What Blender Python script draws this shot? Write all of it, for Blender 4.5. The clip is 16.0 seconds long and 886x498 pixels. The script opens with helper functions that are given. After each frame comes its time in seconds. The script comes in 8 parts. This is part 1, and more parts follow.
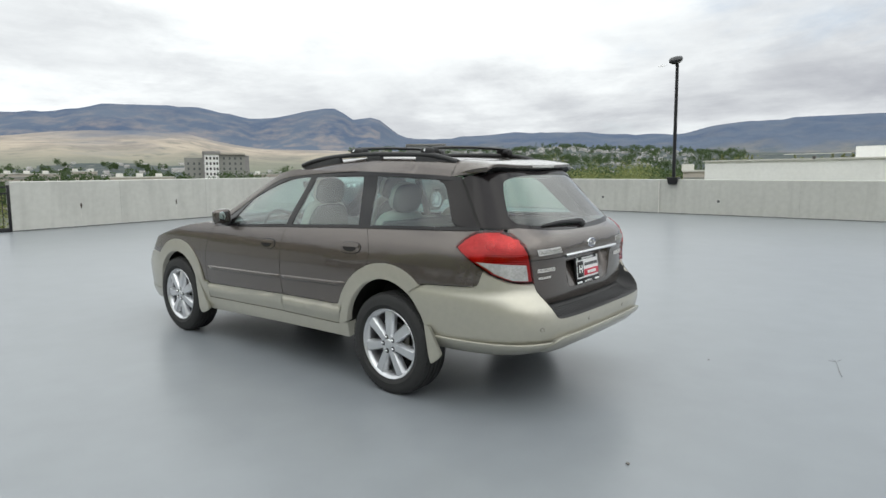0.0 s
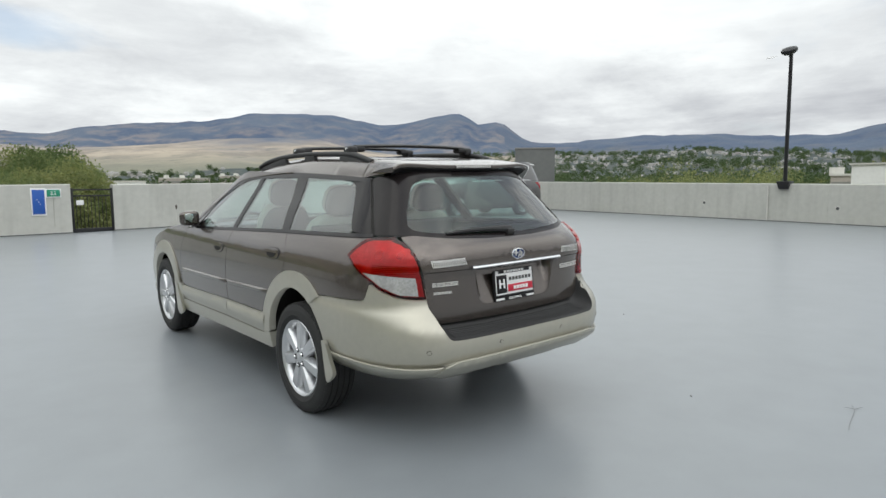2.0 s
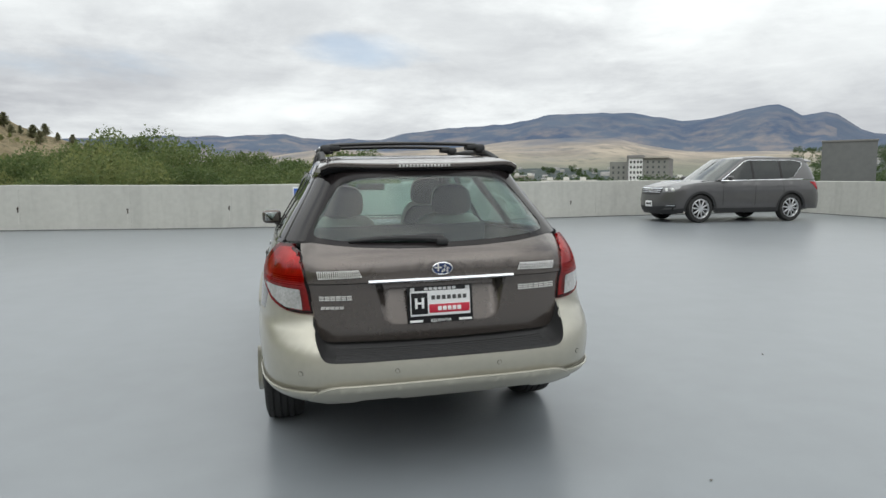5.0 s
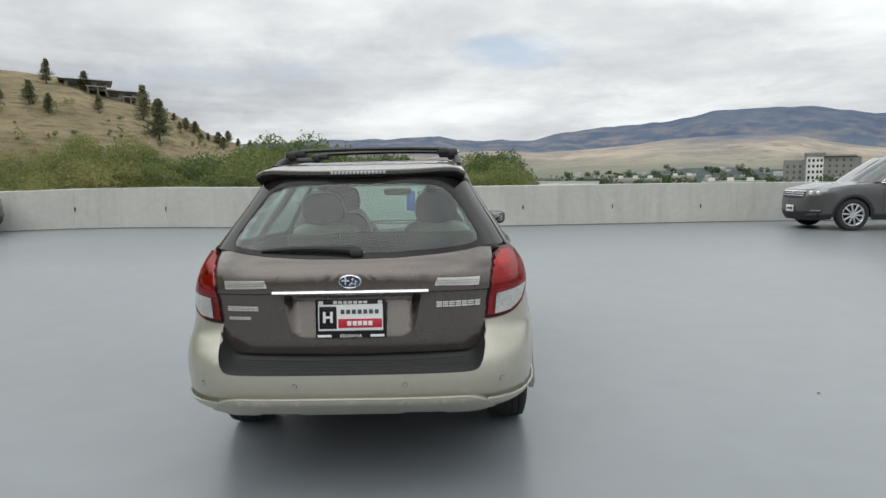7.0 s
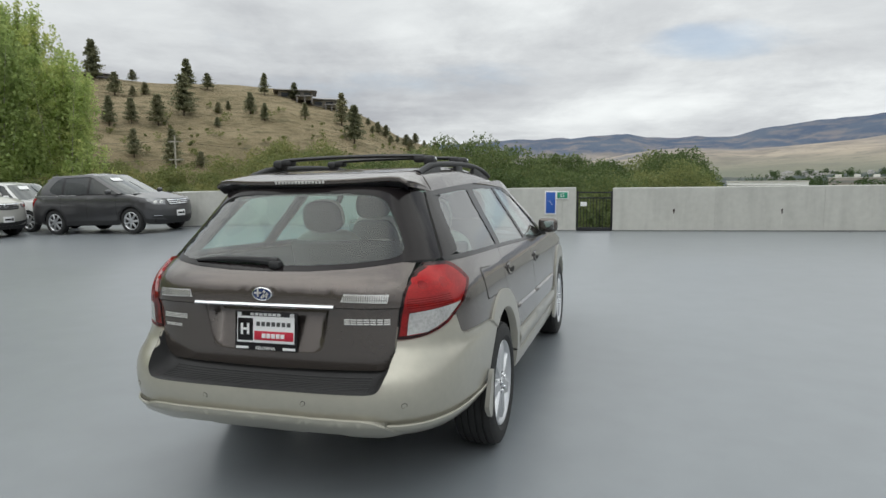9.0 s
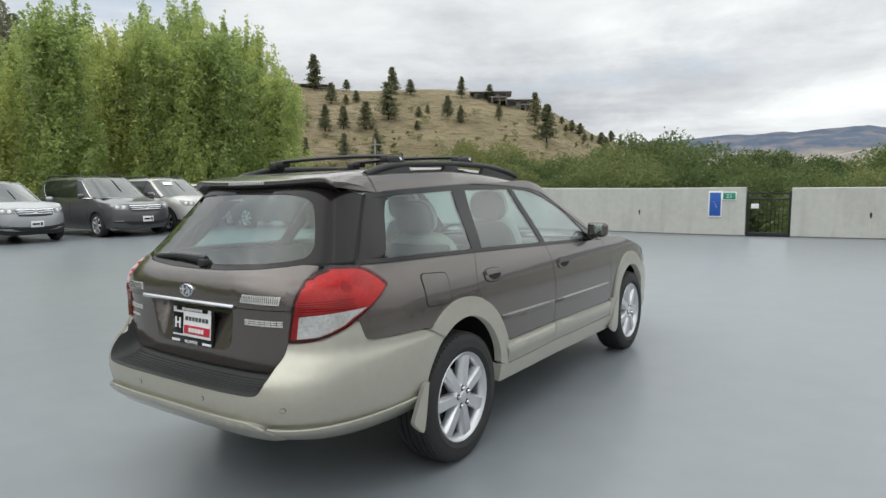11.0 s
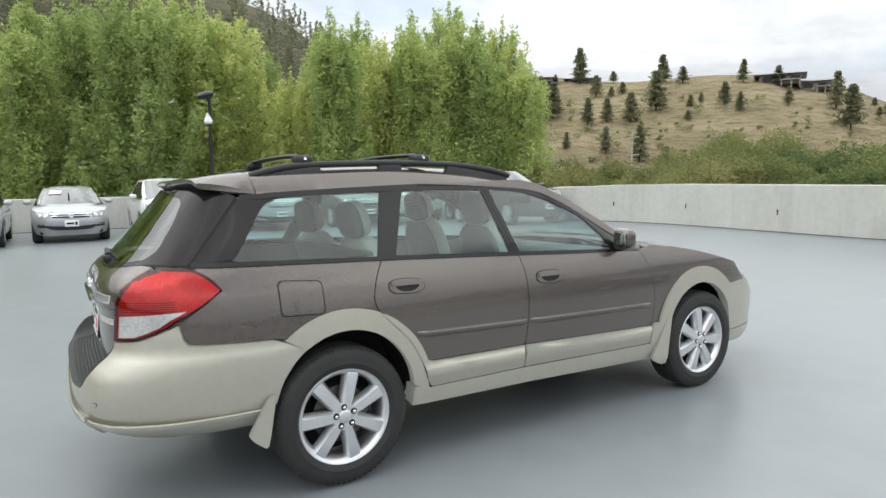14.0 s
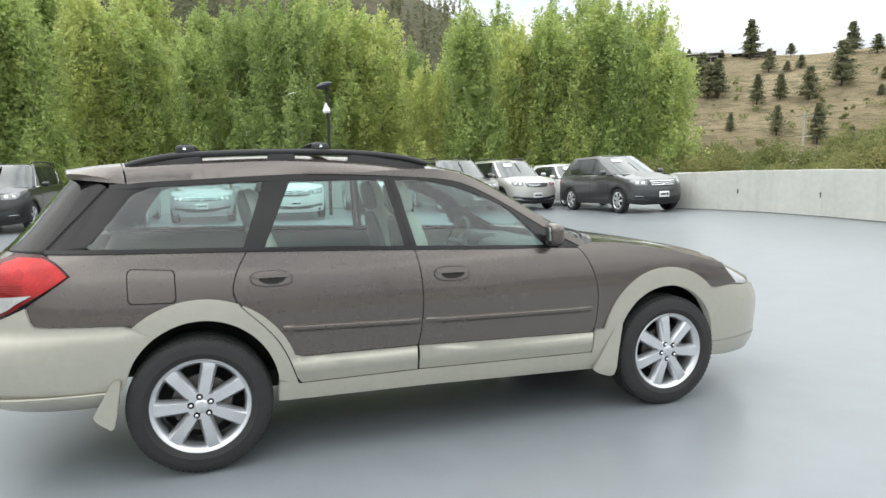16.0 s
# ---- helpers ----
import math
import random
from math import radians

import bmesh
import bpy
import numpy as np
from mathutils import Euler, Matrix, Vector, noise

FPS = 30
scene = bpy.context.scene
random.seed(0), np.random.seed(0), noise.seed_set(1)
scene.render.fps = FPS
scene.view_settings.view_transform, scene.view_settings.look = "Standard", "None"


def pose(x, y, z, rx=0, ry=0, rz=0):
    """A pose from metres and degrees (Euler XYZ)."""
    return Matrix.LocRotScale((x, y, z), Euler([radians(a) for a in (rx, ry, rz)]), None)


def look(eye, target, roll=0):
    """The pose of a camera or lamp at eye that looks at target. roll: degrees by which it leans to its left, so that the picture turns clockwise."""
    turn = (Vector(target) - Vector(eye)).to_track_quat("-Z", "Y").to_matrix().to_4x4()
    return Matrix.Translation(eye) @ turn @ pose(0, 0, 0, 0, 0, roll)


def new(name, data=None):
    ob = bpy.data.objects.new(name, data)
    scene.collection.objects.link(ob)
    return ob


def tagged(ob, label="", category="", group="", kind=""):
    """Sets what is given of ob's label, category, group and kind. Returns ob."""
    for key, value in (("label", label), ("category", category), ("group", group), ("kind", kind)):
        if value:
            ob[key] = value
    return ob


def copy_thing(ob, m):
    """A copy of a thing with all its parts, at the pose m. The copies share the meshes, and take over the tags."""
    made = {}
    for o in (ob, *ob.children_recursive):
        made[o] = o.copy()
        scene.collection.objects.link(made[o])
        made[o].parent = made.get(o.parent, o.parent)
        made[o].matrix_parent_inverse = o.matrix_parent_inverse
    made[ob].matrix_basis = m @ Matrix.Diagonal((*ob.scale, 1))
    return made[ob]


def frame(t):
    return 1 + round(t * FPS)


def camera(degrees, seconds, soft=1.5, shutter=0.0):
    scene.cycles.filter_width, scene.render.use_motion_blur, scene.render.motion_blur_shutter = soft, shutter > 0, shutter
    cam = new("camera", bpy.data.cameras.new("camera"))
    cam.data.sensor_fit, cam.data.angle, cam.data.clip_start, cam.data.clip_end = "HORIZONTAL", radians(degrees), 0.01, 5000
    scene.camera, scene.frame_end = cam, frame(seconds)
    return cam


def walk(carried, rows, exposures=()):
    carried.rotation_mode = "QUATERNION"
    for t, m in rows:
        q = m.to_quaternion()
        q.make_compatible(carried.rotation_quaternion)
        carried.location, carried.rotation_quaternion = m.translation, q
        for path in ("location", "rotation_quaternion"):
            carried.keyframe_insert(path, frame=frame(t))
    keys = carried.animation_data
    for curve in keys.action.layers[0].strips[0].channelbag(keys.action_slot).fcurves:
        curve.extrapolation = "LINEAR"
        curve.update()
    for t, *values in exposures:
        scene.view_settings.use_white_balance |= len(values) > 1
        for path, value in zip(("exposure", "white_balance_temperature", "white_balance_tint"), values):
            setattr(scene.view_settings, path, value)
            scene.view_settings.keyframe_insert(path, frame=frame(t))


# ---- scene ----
cam = camera(70.2, 16.0)
PATH = [
    (0, (-3.735, -4.175, 1.37), (-2.203, -2.908, 1.15), -0.4),
    (0.5, (-3.433, -4.294, 1.341), (-1.961, -2.957, 1.127), -0.4),
    (1, (-3.129, -4.456, 1.338), (-1.725, -3.047, 1.131), -0.4),
    (1.5, (-2.851, -4.647, 1.351), (-1.516, -3.172, 1.146), -0.3),
    (2, (-2.555, -4.78, 1.346), (-1.296, -3.24, 1.142), -0.3),
    (2.5, (-2.219, -4.88, 1.331), (-1.058, -3.263, 1.138), -0.3),
    (3, (-1.934, -4.986, 1.295), (-0.927, -3.268, 1.107), -0.3),
    (5.5, (-0.387, -5.187, 1.362), (-0.081, -3.221, 1.16), -0.2),
    (6, (-0.12, -5.152, 1.369), (0.039, -3.168, 1.17), -0.2),
    (6.5, (0.14, -5.148, 1.373), (0.21, -3.16, 1.174), -0.3),
    (7, (0.409, -5.096, 1.38), (0.392, -3.106, 1.182), -0.2),
    (7.5, (0.671, -4.989, 1.382), (0.535, -3.004, 1.184), -0.2),
    (8, (0.986, -4.95, 1.376), (0.707, -2.98, 1.176), -0.1),
    (8.5, (1.236, -4.892, 1.41), (0.858, -2.938, 1.211), -0.1),
    (9, (1.526, -4.722, 1.43), (0.946, -2.818, 1.232), -0.1),
    (11.5, (2.747, -3.84, 1.436), (1.515, -2.278, 1.235), -0.1),
    (12, (2.898, -3.598, 1.431), (1.553, -2.132, 1.227), -0.1),
    (12.5, (3.078, -3.287, 1.437), (1.626, -1.928, 1.231), -0.1),
    (13, (3.256, -3.056, 1.436), (1.729, -1.78, 1.227), -0.1),
    (13.5, (3.43, -2.786, 1.452), (1.817, -1.623, 1.24), 0.0),
    (14, (3.58, -2.472, 1.466), (1.886, -1.43, 1.252), -0.1),
    (14.5, (3.748, -2.166, 1.458), (1.971, -1.273, 1.244), -0.1),
    (15, (3.86, -1.826, 1.467), (2.03, -1.052, 1.237), -0.1),
    (15.5, (3.873, -1.461, 1.456), (2.016, -0.76, 1.211), -0.2),
    (16, (3.981, -1.119, 1.482), (2.094, -0.512, 1.224), -0.3),
]
walk(cam, [(t, look(eye, target, roll)) for t, eye, target, roll in PATH], [(0, 0.13), (1.5, 0.07), (3, -0.01), (5.5, -0.06), (7, -0.09), (9, -0.18), (11.5, 0.12), (12.5, 0.27), (14, 0.46), (15, 0.63), (16, 0.69)])

# ---- sky and sun ----
world = bpy.data.worlds.new("sky")
scene.world = world
world.use_nodes = True
nt = world.node_tree
bg = nt.nodes["Background"]
sky = nt.nodes.new("ShaderNodeTexSky")
sky.sky_type = "NISHITA"
sky.sun_disc = False
sky.sun_elevation, sky.sun_rotation = radians(48), radians(200)
tc = nt.nodes.new("ShaderNodeTexCoord")
sep = nt.nodes.new("ShaderNodeSeparateXYZ")
nt.links.new(tc.outputs["Generated"], sep.inputs[0])


def wmath(op, a, b=None, c=None):
    n = nt.nodes.new("ShaderNodeMath")
    n.operation = op
    for i, v in enumerate((a, b, c)):
        if v is None:
            continue
        if isinstance(v, (int, float)):
            n.inputs[i].default_value = v
        else:
            nt.links.new(v, n.inputs[i])
    return n.outputs[0]


def wramp(v, lo, hi, a, b):
    n = nt.nodes.new("ShaderNodeMapRange")
    n.interpolation_type = "SMOOTHSTEP"
    for k, q in (("From Min", lo), ("From Max", hi), ("To Min", a), ("To Max", b)):
        n.inputs[k].default_value = q
    nt.links.new(v, n.inputs["Value"])
    return n.outputs[0]


# cloud sheets seen from below: direction divided by height
den = wmath("ADD", wmath("MAXIMUM", sep.outputs[2], 0.0), 0.22)
cx = wmath("DIVIDE", sep.outputs[0], den)
cy = wmath("DIVIDE", sep.outputs[1], den)
cv = nt.nodes.new("ShaderNodeCombineXYZ")
nt.links.new(cx, cv.inputs[0])
nt.links.new(cy, cv.inputs[1])


def wnoise(scale, detail, rough, dist=0.0, off=0.0):
    n = nt.nodes.new("ShaderNodeTexNoise")
    n.noise_dimensions = "3D"
    cz = nt.nodes.new("ShaderNodeVectorMath")
    cz.operation = "ADD"
    cz.inputs[1].default_value = (off, off * 0.7, off * 1.3)
    nt.links.new(cv.outputs[0], cz.inputs[0])
    nt.links.new(cz.outputs[0], n.inputs["Vector"])
    n.inputs["Scale"].default_value, n.inputs["Detail"].default_value = scale, detail
    n.inputs["Roughness"].default_value, n.inputs["Distortion"].default_value = rough, dist
    return n.outputs["Fac"]


shade = wnoise(0.75, 9, 0.60, 0.2, 3.1)
cover = wnoise(0.55, 8, 0.58, 0.2, 11.7)
fine = wnoise(2.6, 8, 0.6, 0.3, 5.3)
grey_v = wmath("MULTIPLY_ADD", wmath("SUBTRACT", fine, 0.5), 0.42, wramp(shade, 0.36, 0.58, 0.76, 1.02))
low = wmath("MULTIPLY", wramp(sep.outputs[2], 0.03, 0.30, 0.80, 0.99), wramp(sep.outputs[2], 0.30, 0.66, 1.0, 1.82))
grey_v = wmath("MULTIPLY", grey_v, low)
# flat layers of cloud near the horizon, thinner and brighter to the north
lay = nt.nodes.new("ShaderNodeVectorMath")
lay.operation = "MULTIPLY"
lay.inputs[1].default_value = (2.2, 2.2, 15.0)
nt.links.new(tc.outputs["Generated"], lay.inputs[0])
strata = nt.nodes.new("ShaderNodeTexNoise")
strata.inputs["Scale"].default_value, strata.inputs["Detail"].default_value, strata.inputs["Roughness"].default_value = 1.0, 8, 0.58
strata.inputs["Distortion"].default_value = 0.35
nt.links.new(lay.outputs[0], strata.inputs["Vector"])
band = wramp(strata.outputs["Fac"], 0.36, 0.62, -1.0, 1.0)
grey_v = wmath("MULTIPLY", grey_v, wmath("MULTIPLY_ADD", band, wramp(sep.outputs[2], 0.08, 0.34, 0.12, 0.0), 1.0))
north = nt.nodes.new("ShaderNodeVectorMath")
north.operation = "DOT_PRODUCT"
north.inputs[1].default_value = (math.sin(radians(25)), math.cos(radians(25)), 0)
nt.links.new(tc.outputs["Generated"], north.inputs[0])
to_n = wmath("SUBTRACT", wramp(north.outputs["Value"], 0.55, 0.95, 0.85, 1.10), 1.0)
grey_v = wmath("MULTIPLY", grey_v, wmath("MULTIPLY_ADD", to_n, wramp(sep.outputs[2], 0.25, 0.60, 1.0, 0.0), 1.0))
cl = nt.nodes.new("ShaderNodeCombineXYZ")
nt.links.new(wmath("MULTIPLY", grey_v, 0.962), cl.inputs[0])
nt.links.new(grey_v, cl.inputs[1])
nt.links.new(wmath("MULTIPLY_ADD", grey_v, 0.94, 0.065), cl.inputs[2])
sk = nt.nodes.new("ShaderNodeVectorMath")
sk.operation = "SCALE"
sk.inputs["Scale"].default_value = 0.13
nt.links.new(sky.outputs[0], sk.inputs[0])
mixc = nt.nodes.new("ShaderNodeMix")
mixc.data_type = "VECTOR"
mixc.factor_mode = "UNIFORM"
# a thin blue opening in the clouds to the north
gx = nt.nodes.new("ShaderNodeVectorMath")
gx.operation = "DOT_PRODUCT"
gx.inputs[1].default_value = (math.cos(radians(8)), -math.sin(radians(8)), 0)
nt.links.new(tc.outputs["Generated"], gx.inputs[0])
ga = wmath("POWER", wmath("ABSOLUTE", wmath("DIVIDE", gx.outputs["Value"], 0.16)), 2.0)
gb = wmath("POWER", wmath("ABSOLUTE", wmath("DIVIDE", wmath("SUBTRACT", sep.outputs[2], 0.202), 0.036)), 2.0)
opening = wmath("SUBTRACT", wmath("SUBTRACT", 1.0, ga), wmath("ADD", gb, wramp(sep.outputs[1], 0.0, 0.1, 9.0, 0.0)))
cover = wmath("SUBTRACT", cover, wramp(opening, -0.6, 1.0, 0.0, 0.27))
over = wramp(sep.outputs[2], 0.46, 0.62, 0.0, 1.0)
holes = wmath("MULTIPLY", over, wramp(wnoise(1.5, 7, 0.55, 0.4, 21.0), 0.40, 0.54, 0.62, 0.0))
cloudy = wmath("MULTIPLY", wramp(cover, 0.29, 0.43, 0.5, 1.0), wmath("SUBTRACT", 1.0, holes))
nt.links.new(cloudy, mixc.inputs[0])
nt.links.new(sk.outputs[0], mixc.inputs[4])
nt.links.new(cl.outputs[0], mixc.inputs[5])
nt.links.new(mixc.outputs[1], bg.inputs["Color"])
bg.inputs["Strength"].default_value = 1.0
sun = new("sun", bpy.data.lights.new("sun", "SUN"))
sun.data.energy, sun.data.angle, sun.data.color = 0.70, radians(80), (1.0, 0.985, 0.955)
sun.matrix_world = look((-6, -14, 30), (0, 0, 0))

from mathutils.geometry import delaunay_2d_cdt


# ---- materials ----
def mat(name, col, rough=0.5, metal=0.0, coat=0.0, var=0.1, scale=6.0, bump=0.0, bscale=80.0, rvar=0.0, spec=0.5, emit=0.0, trans=0.0):
    """A surface with two scales of colour variation, fine relief and uneven gloss."""
    m = bpy.data.materials.new(name)
    m.use_nodes = True
    t = m.node_tree
    p = t.nodes["Principled BSDF"]
    co = t.nodes.new("ShaderNodeTexCoord")
    p.inputs["Base Color"].default_value = (*col, 1)
    p.inputs["Roughness"].default_value = rough
    p.inputs["Metallic"].default_value = metal
    p.inputs["Coat Weight"].default_value = coat
    p.inputs["Coat Roughness"].default_value = 0.04
    p.inputs["Specular IOR Level"].default_value = spec
    p.inputs["Transmission Weight"].default_value = trans
    if emit:
        p.inputs["Emission Color"].default_value = (*col, 1)
        p.inputs["Emission Strength"].default_value = emit
    if var or rvar:
        n1 = t.nodes.new("ShaderNodeTexNoise")
        n1.inputs["Scale"].default_value, n1.inputs["Detail"].default_value = scale, 6
        n2 = t.nodes.new("ShaderNodeTexNoise")
        n2.inputs["Scale"].default_value, n2.inputs["Detail"].default_value = scale * 9, 4
        t.links.new(co.outputs["Object"], n1.inputs["Vector"])
        t.links.new(co.outputs["Object"], n2.inputs["Vector"])
        ad = t.nodes.new("ShaderNodeMath")
        ad.operation = "ADD"
        t.links.new(n1.outputs["Fac"], ad.inputs[0])
        t.links.new(n2.outputs["Fac"], ad.inputs[1])
        mr = t.nodes.new("ShaderNodeMapRange")
        mr.inputs["From Min"].default_value, mr.inputs["From Max"].default_value = 0.65, 1.35
        mr.inputs["To Min"].default_value, mr.inputs["To Max"].default_value = 1 - var, 1 + var
        t.links.new(ad.outputs[0], mr.inputs["Value"])
        mx = t.nodes.new("ShaderNodeVectorMath")
        mx.operation = "SCALE"
        mx.inputs[0].default_value = col
        t.links.new(mr.outputs[0], mx.inputs["Scale"])
        t.links.new(mx.outputs[0], p.inputs["Base Color"])
        if rvar:
            rr = t.nodes.new("ShaderNodeMapRange")
            rr.inputs["From Min"].default_value, rr.inputs["From Max"].default_value = 0.35, 0.65
            rr.inputs["To Min"].default_value, rr.inputs["To Max"].default_value = max(0.02, rough - rvar), rough + rvar
            t.links.new(n1.outputs["Fac"], rr.inputs["Value"])
            t.links.new(rr.outputs[0], p.inputs["Roughness"])
    if bump:
        nb = t.nodes.new("ShaderNodeTexNoise")
        nb.inputs["Scale"].default_value, nb.inputs["Detail"].default_value = bscale, 5
        t.links.new(co.outputs["Object"], nb.inputs["Vector"])
        b = t.nodes.new("ShaderNodeBump")
        b.inputs["Strength"].default_value, b.inputs["Distance"].default_value = bump, 0.01
        t.links.new(nb.outputs["Fac"], b.inputs["Height"])
        t.links.new(b.outputs[0], p.inputs["Normal"])
    return m


def glass_mat(name, tint, rough=0.02, gloss=1.0, base=0.06, edge=0.85):
    m = bpy.data.materials.new(name)
    m.use_nodes = True
    t = m.node_tree
    t.nodes.clear()
    out = t.nodes.new("ShaderNodeOutputMaterial")
    tr = t.nodes.new("ShaderNodeBsdfTransparent")
    tr.inputs["Color"].default_value = (*tint, 1)
    gl = t.nodes.new("ShaderNodeBsdfGlossy")
    gl.inputs["Roughness"].default_value = rough
    gl.inputs["Color"].default_value = (gloss, gloss, gloss, 1)
    lw = t.nodes.new("ShaderNodeLayerWeight")
    lw.inputs["Blend"].default_value = 0.5
    pw = t.nodes.new("ShaderNodeMath")
    pw.operation = "POWER"
    pw.inputs[1].default_value = 3.0
    t.links.new(lw.outputs["Facing"], pw.inputs[0])
    fr = t.nodes.new("ShaderNodeMath")
    fr.operation = "MULTIPLY_ADD"
    fr.inputs[1].default_value, fr.inputs[2].default_value = edge, base
    t.links.new(pw.outputs[0], fr.inputs[0])
    mx = t.nodes.new("ShaderNodeMixShader")
    t.links.new(fr.outputs[0], mx.inputs[0])
    t.links.new(tr.outputs[0], mx.inputs[1])
    t.links.new(gl.outputs[0], mx.inputs[2])
    t.links.new(mx.outputs[0], out.inputs["Surface"])
    return m


paint_brown = mat("brown_metallic_paint", (0.112, 0.0945, 0.0845), 0.27, 0.6, 0.9, var=0.05, scale=3, bump=0.015, bscale=700)
paint_beige = mat("beige_metallic_paint", (0.435, 0.417, 0.352), 0.36, 0.45, 0.7, var=0.05, scale=3, bump=0.02, bscale=600)
black_gloss = mat("black_gloss_trim", (0.011, 0.010, 0.011), 0.12, 0, 0.0, var=0.1, spec=0.30)
black_plastic = mat("black_plastic", (0.022, 0.022, 0.023), 0.55, var=0.15, bump=0.08, bscale=500)
dark_gap = mat("dark_inner_metal", (0.012, 0.011, 0.010), 0.8, var=0.1)
rubber = mat("tyre_rubber", (0.022, 0.022, 0.022), 0.75, var=0.2, scale=12, bump=0.1, bscale=250)
chrome = mat("chrome", (0.75, 0.76, 0.78), 0.08, 1.0, var=0.03)
alloy = mat("silver_alloy", (0.62, 0.63, 0.65), 0.32, 0.75, 0.4, var=0.06, scale=12)
steel = mat("dark_brake_steel", (0.12, 0.11, 0.10), 0.45, 0.8, var=0.25, scale=20)
red_lens = mat("red_lamp_lens", (0.31, 0.005, 0.009), 0.08, 0, 0.0, spec=0.35, var=0.35, scale=9)
pillar_brown = mat("dark_brown_gloss", (0.015, 0.0125, 0.013), 0.05, 0, 0.0, var=0.1, scale=4, spec=0.24)
red_bright = mat("bright_red_reflector", (0.42, 0.008, 0.011), 0.10, 0, 0.0, spec=0.35, var=0.35, scale=30, bump=0.05, bscale=70)
lamp_lens = mat("headlamp_glass", (0.27, 0.275, 0.28), 0.10, 0.3, 1.0, var=0.35, scale=14)
lamp_chrome = mat("lamp_reflector", (0.62, 0.62, 0.60), 0.18, 0.85, 0.6, var=0.2, scale=30)
clear_lens = mat("clear_lamp_lens", (0.46, 0.45, 0.44), 0.12, 0.6, 0.8, var=0.5, scale=16, bump=0.12, bscale=60)
badge_silver = mat("badge_silver", (0.74, 0.73, 0.70), 0.35, 0.35, 0.5)
badge_blue = mat("badge_blue", (0.01, 0.03, 0.12), 0.2, 0, 1)
white_print = mat("white_print", (0.8, 0.8, 0.8), 0.45, var=0.04)
red_print = mat("red_print", (0.5, 0.015, 0.04), 0.45, var=0.06)
blue_print = mat("blue_print", (0.02, 0.10, 0.42), 0.5, var=0.08)
green_print = mat("green_print", (0.02, 0.27, 0.16), 0.5, var=0.08)
seat_tan = mat("tan_leather", (0.46, 0.445, 0.385), 0.5, var=0.12, bump=0.15, bscale=120)
trim_grey = mat("grey_cabin_trim", (0.20, 0.20, 0.18), 0.6, var=0.12, bump=0.1, bscale=200)
carpet = mat("dark_carpet", (0.060, 0.060, 0.058), 0.95, var=0.2, scale=9, bump=0.3, bscale=300)
dash_grey = mat("dark_dash", (0.06, 0.06, 0.06), 0.6, var=0.15)
glass_green = glass_mat("green_tinted_glass", (0.68, 0.85, 0.825), base=0.06)
glass_rear = glass_mat("rear_window_glass", (0.60, 0.78, 0.715), base=0.055)
glass_red = glass_mat("red_lamp_glass", (0.69, 0.035, 0.04), base=0.04, edge=0.30)
lamp_inner = mat("faceted_lamp_reflector", (0.74, 0.70, 0.68), 0.30, 0.55, var=0.3, scale=14, bump=0.03, bscale=30)
lens_white = mat("clear_ribbed_lens", (0.72, 0.71, 0.69), 0.16, 0.25, 0.9, var=0.22, scale=22, bump=0.2, bscale=60)
lens_grey = mat("clear_reversing_lens", (0.50, 0.49, 0.48), 0.12, 0.35, 0.9, var=0.30, scale=9, bump=0.10, bscale=40)
seat_back = mat("dark_seat_back", (0.075, 0.078, 0.074), 0.7, var=0.15, bump=0.1, bscale=150)
glass_mirror = mat("mirror_glass", (0.62, 0.66, 0.66), 0.03, 1.0, var=0)


# ---- small tools ----
def part(name, bm, material, parent=None, label="", smooth=True, normals=None):
    """Links a bmesh as one mesh object under a thing or a part."""
    me = bpy.data.meshes.new(name)
    bm.to_mesh(me)
    bm.free()
    me.materials.append(material)
    if smooth:
        me.polygons.foreach_set("use_smooth", [True] * len(me.polygons))
    if normals is not None:
        me.normals_split_custom_set_from_vertices(normals)
    elif smooth:
        me.set_sharp_from_angle(angle=radians(38))
    ob = new(name, me)
    if parent is not None:
        ob.parent = parent
    if label:
        ob["label"] = label
    return ob


def rbox(bm, cx, cy, cz, sx, sy, sz, bev=0.01, m=None, seg=2):
    """A bevelled box added to bm."""
    b = bmesh.new()
    bmesh.ops.create_cube(b, size=1, matrix=Matrix.Diagonal((sx, sy, sz, 1)))
    if bev:
        bmesh.ops.bevel(b, geom=b.edges[:], offset=min(bev, 0.49 * min(sx, sy, sz)), segments=seg, profile=0.5, affect="EDGES")
    bmesh.ops.transform(b, matrix=(m or Matrix()) @ Matrix.Translation((cx, cy, cz)), verts=b.verts[:])
    merge(bm, b)


def merge(bm, b):
    me = bpy.data.meshes.new("tmp")
    b.to_mesh(me)
    b.free()
    bm.from_mesh(me)
    bpy.data.meshes.remove(me)


def boxed(*args, **kw):
    b = bmesh.new()
    rbox(b, *args, **kw)
    return b


def lathe(bm, prof, segs=48, m=None):
    """Turns a profile of (along x, radius) round the x axis."""
    rings = []
    for k in range(segs):
        a = 2 * math.pi * k / segs
        rings.append([bm.verts.new((m or Matrix()) @ Vector((px, r * math.cos(a), r * math.sin(a)))) for px, r in prof])
    for k in range(segs):
        a, b = rings[k], rings[(k + 1) % segs]
        for i in range(len(prof) - 1):
            bm.faces.new((a[i], a[i + 1], b[i + 1], b[i]))


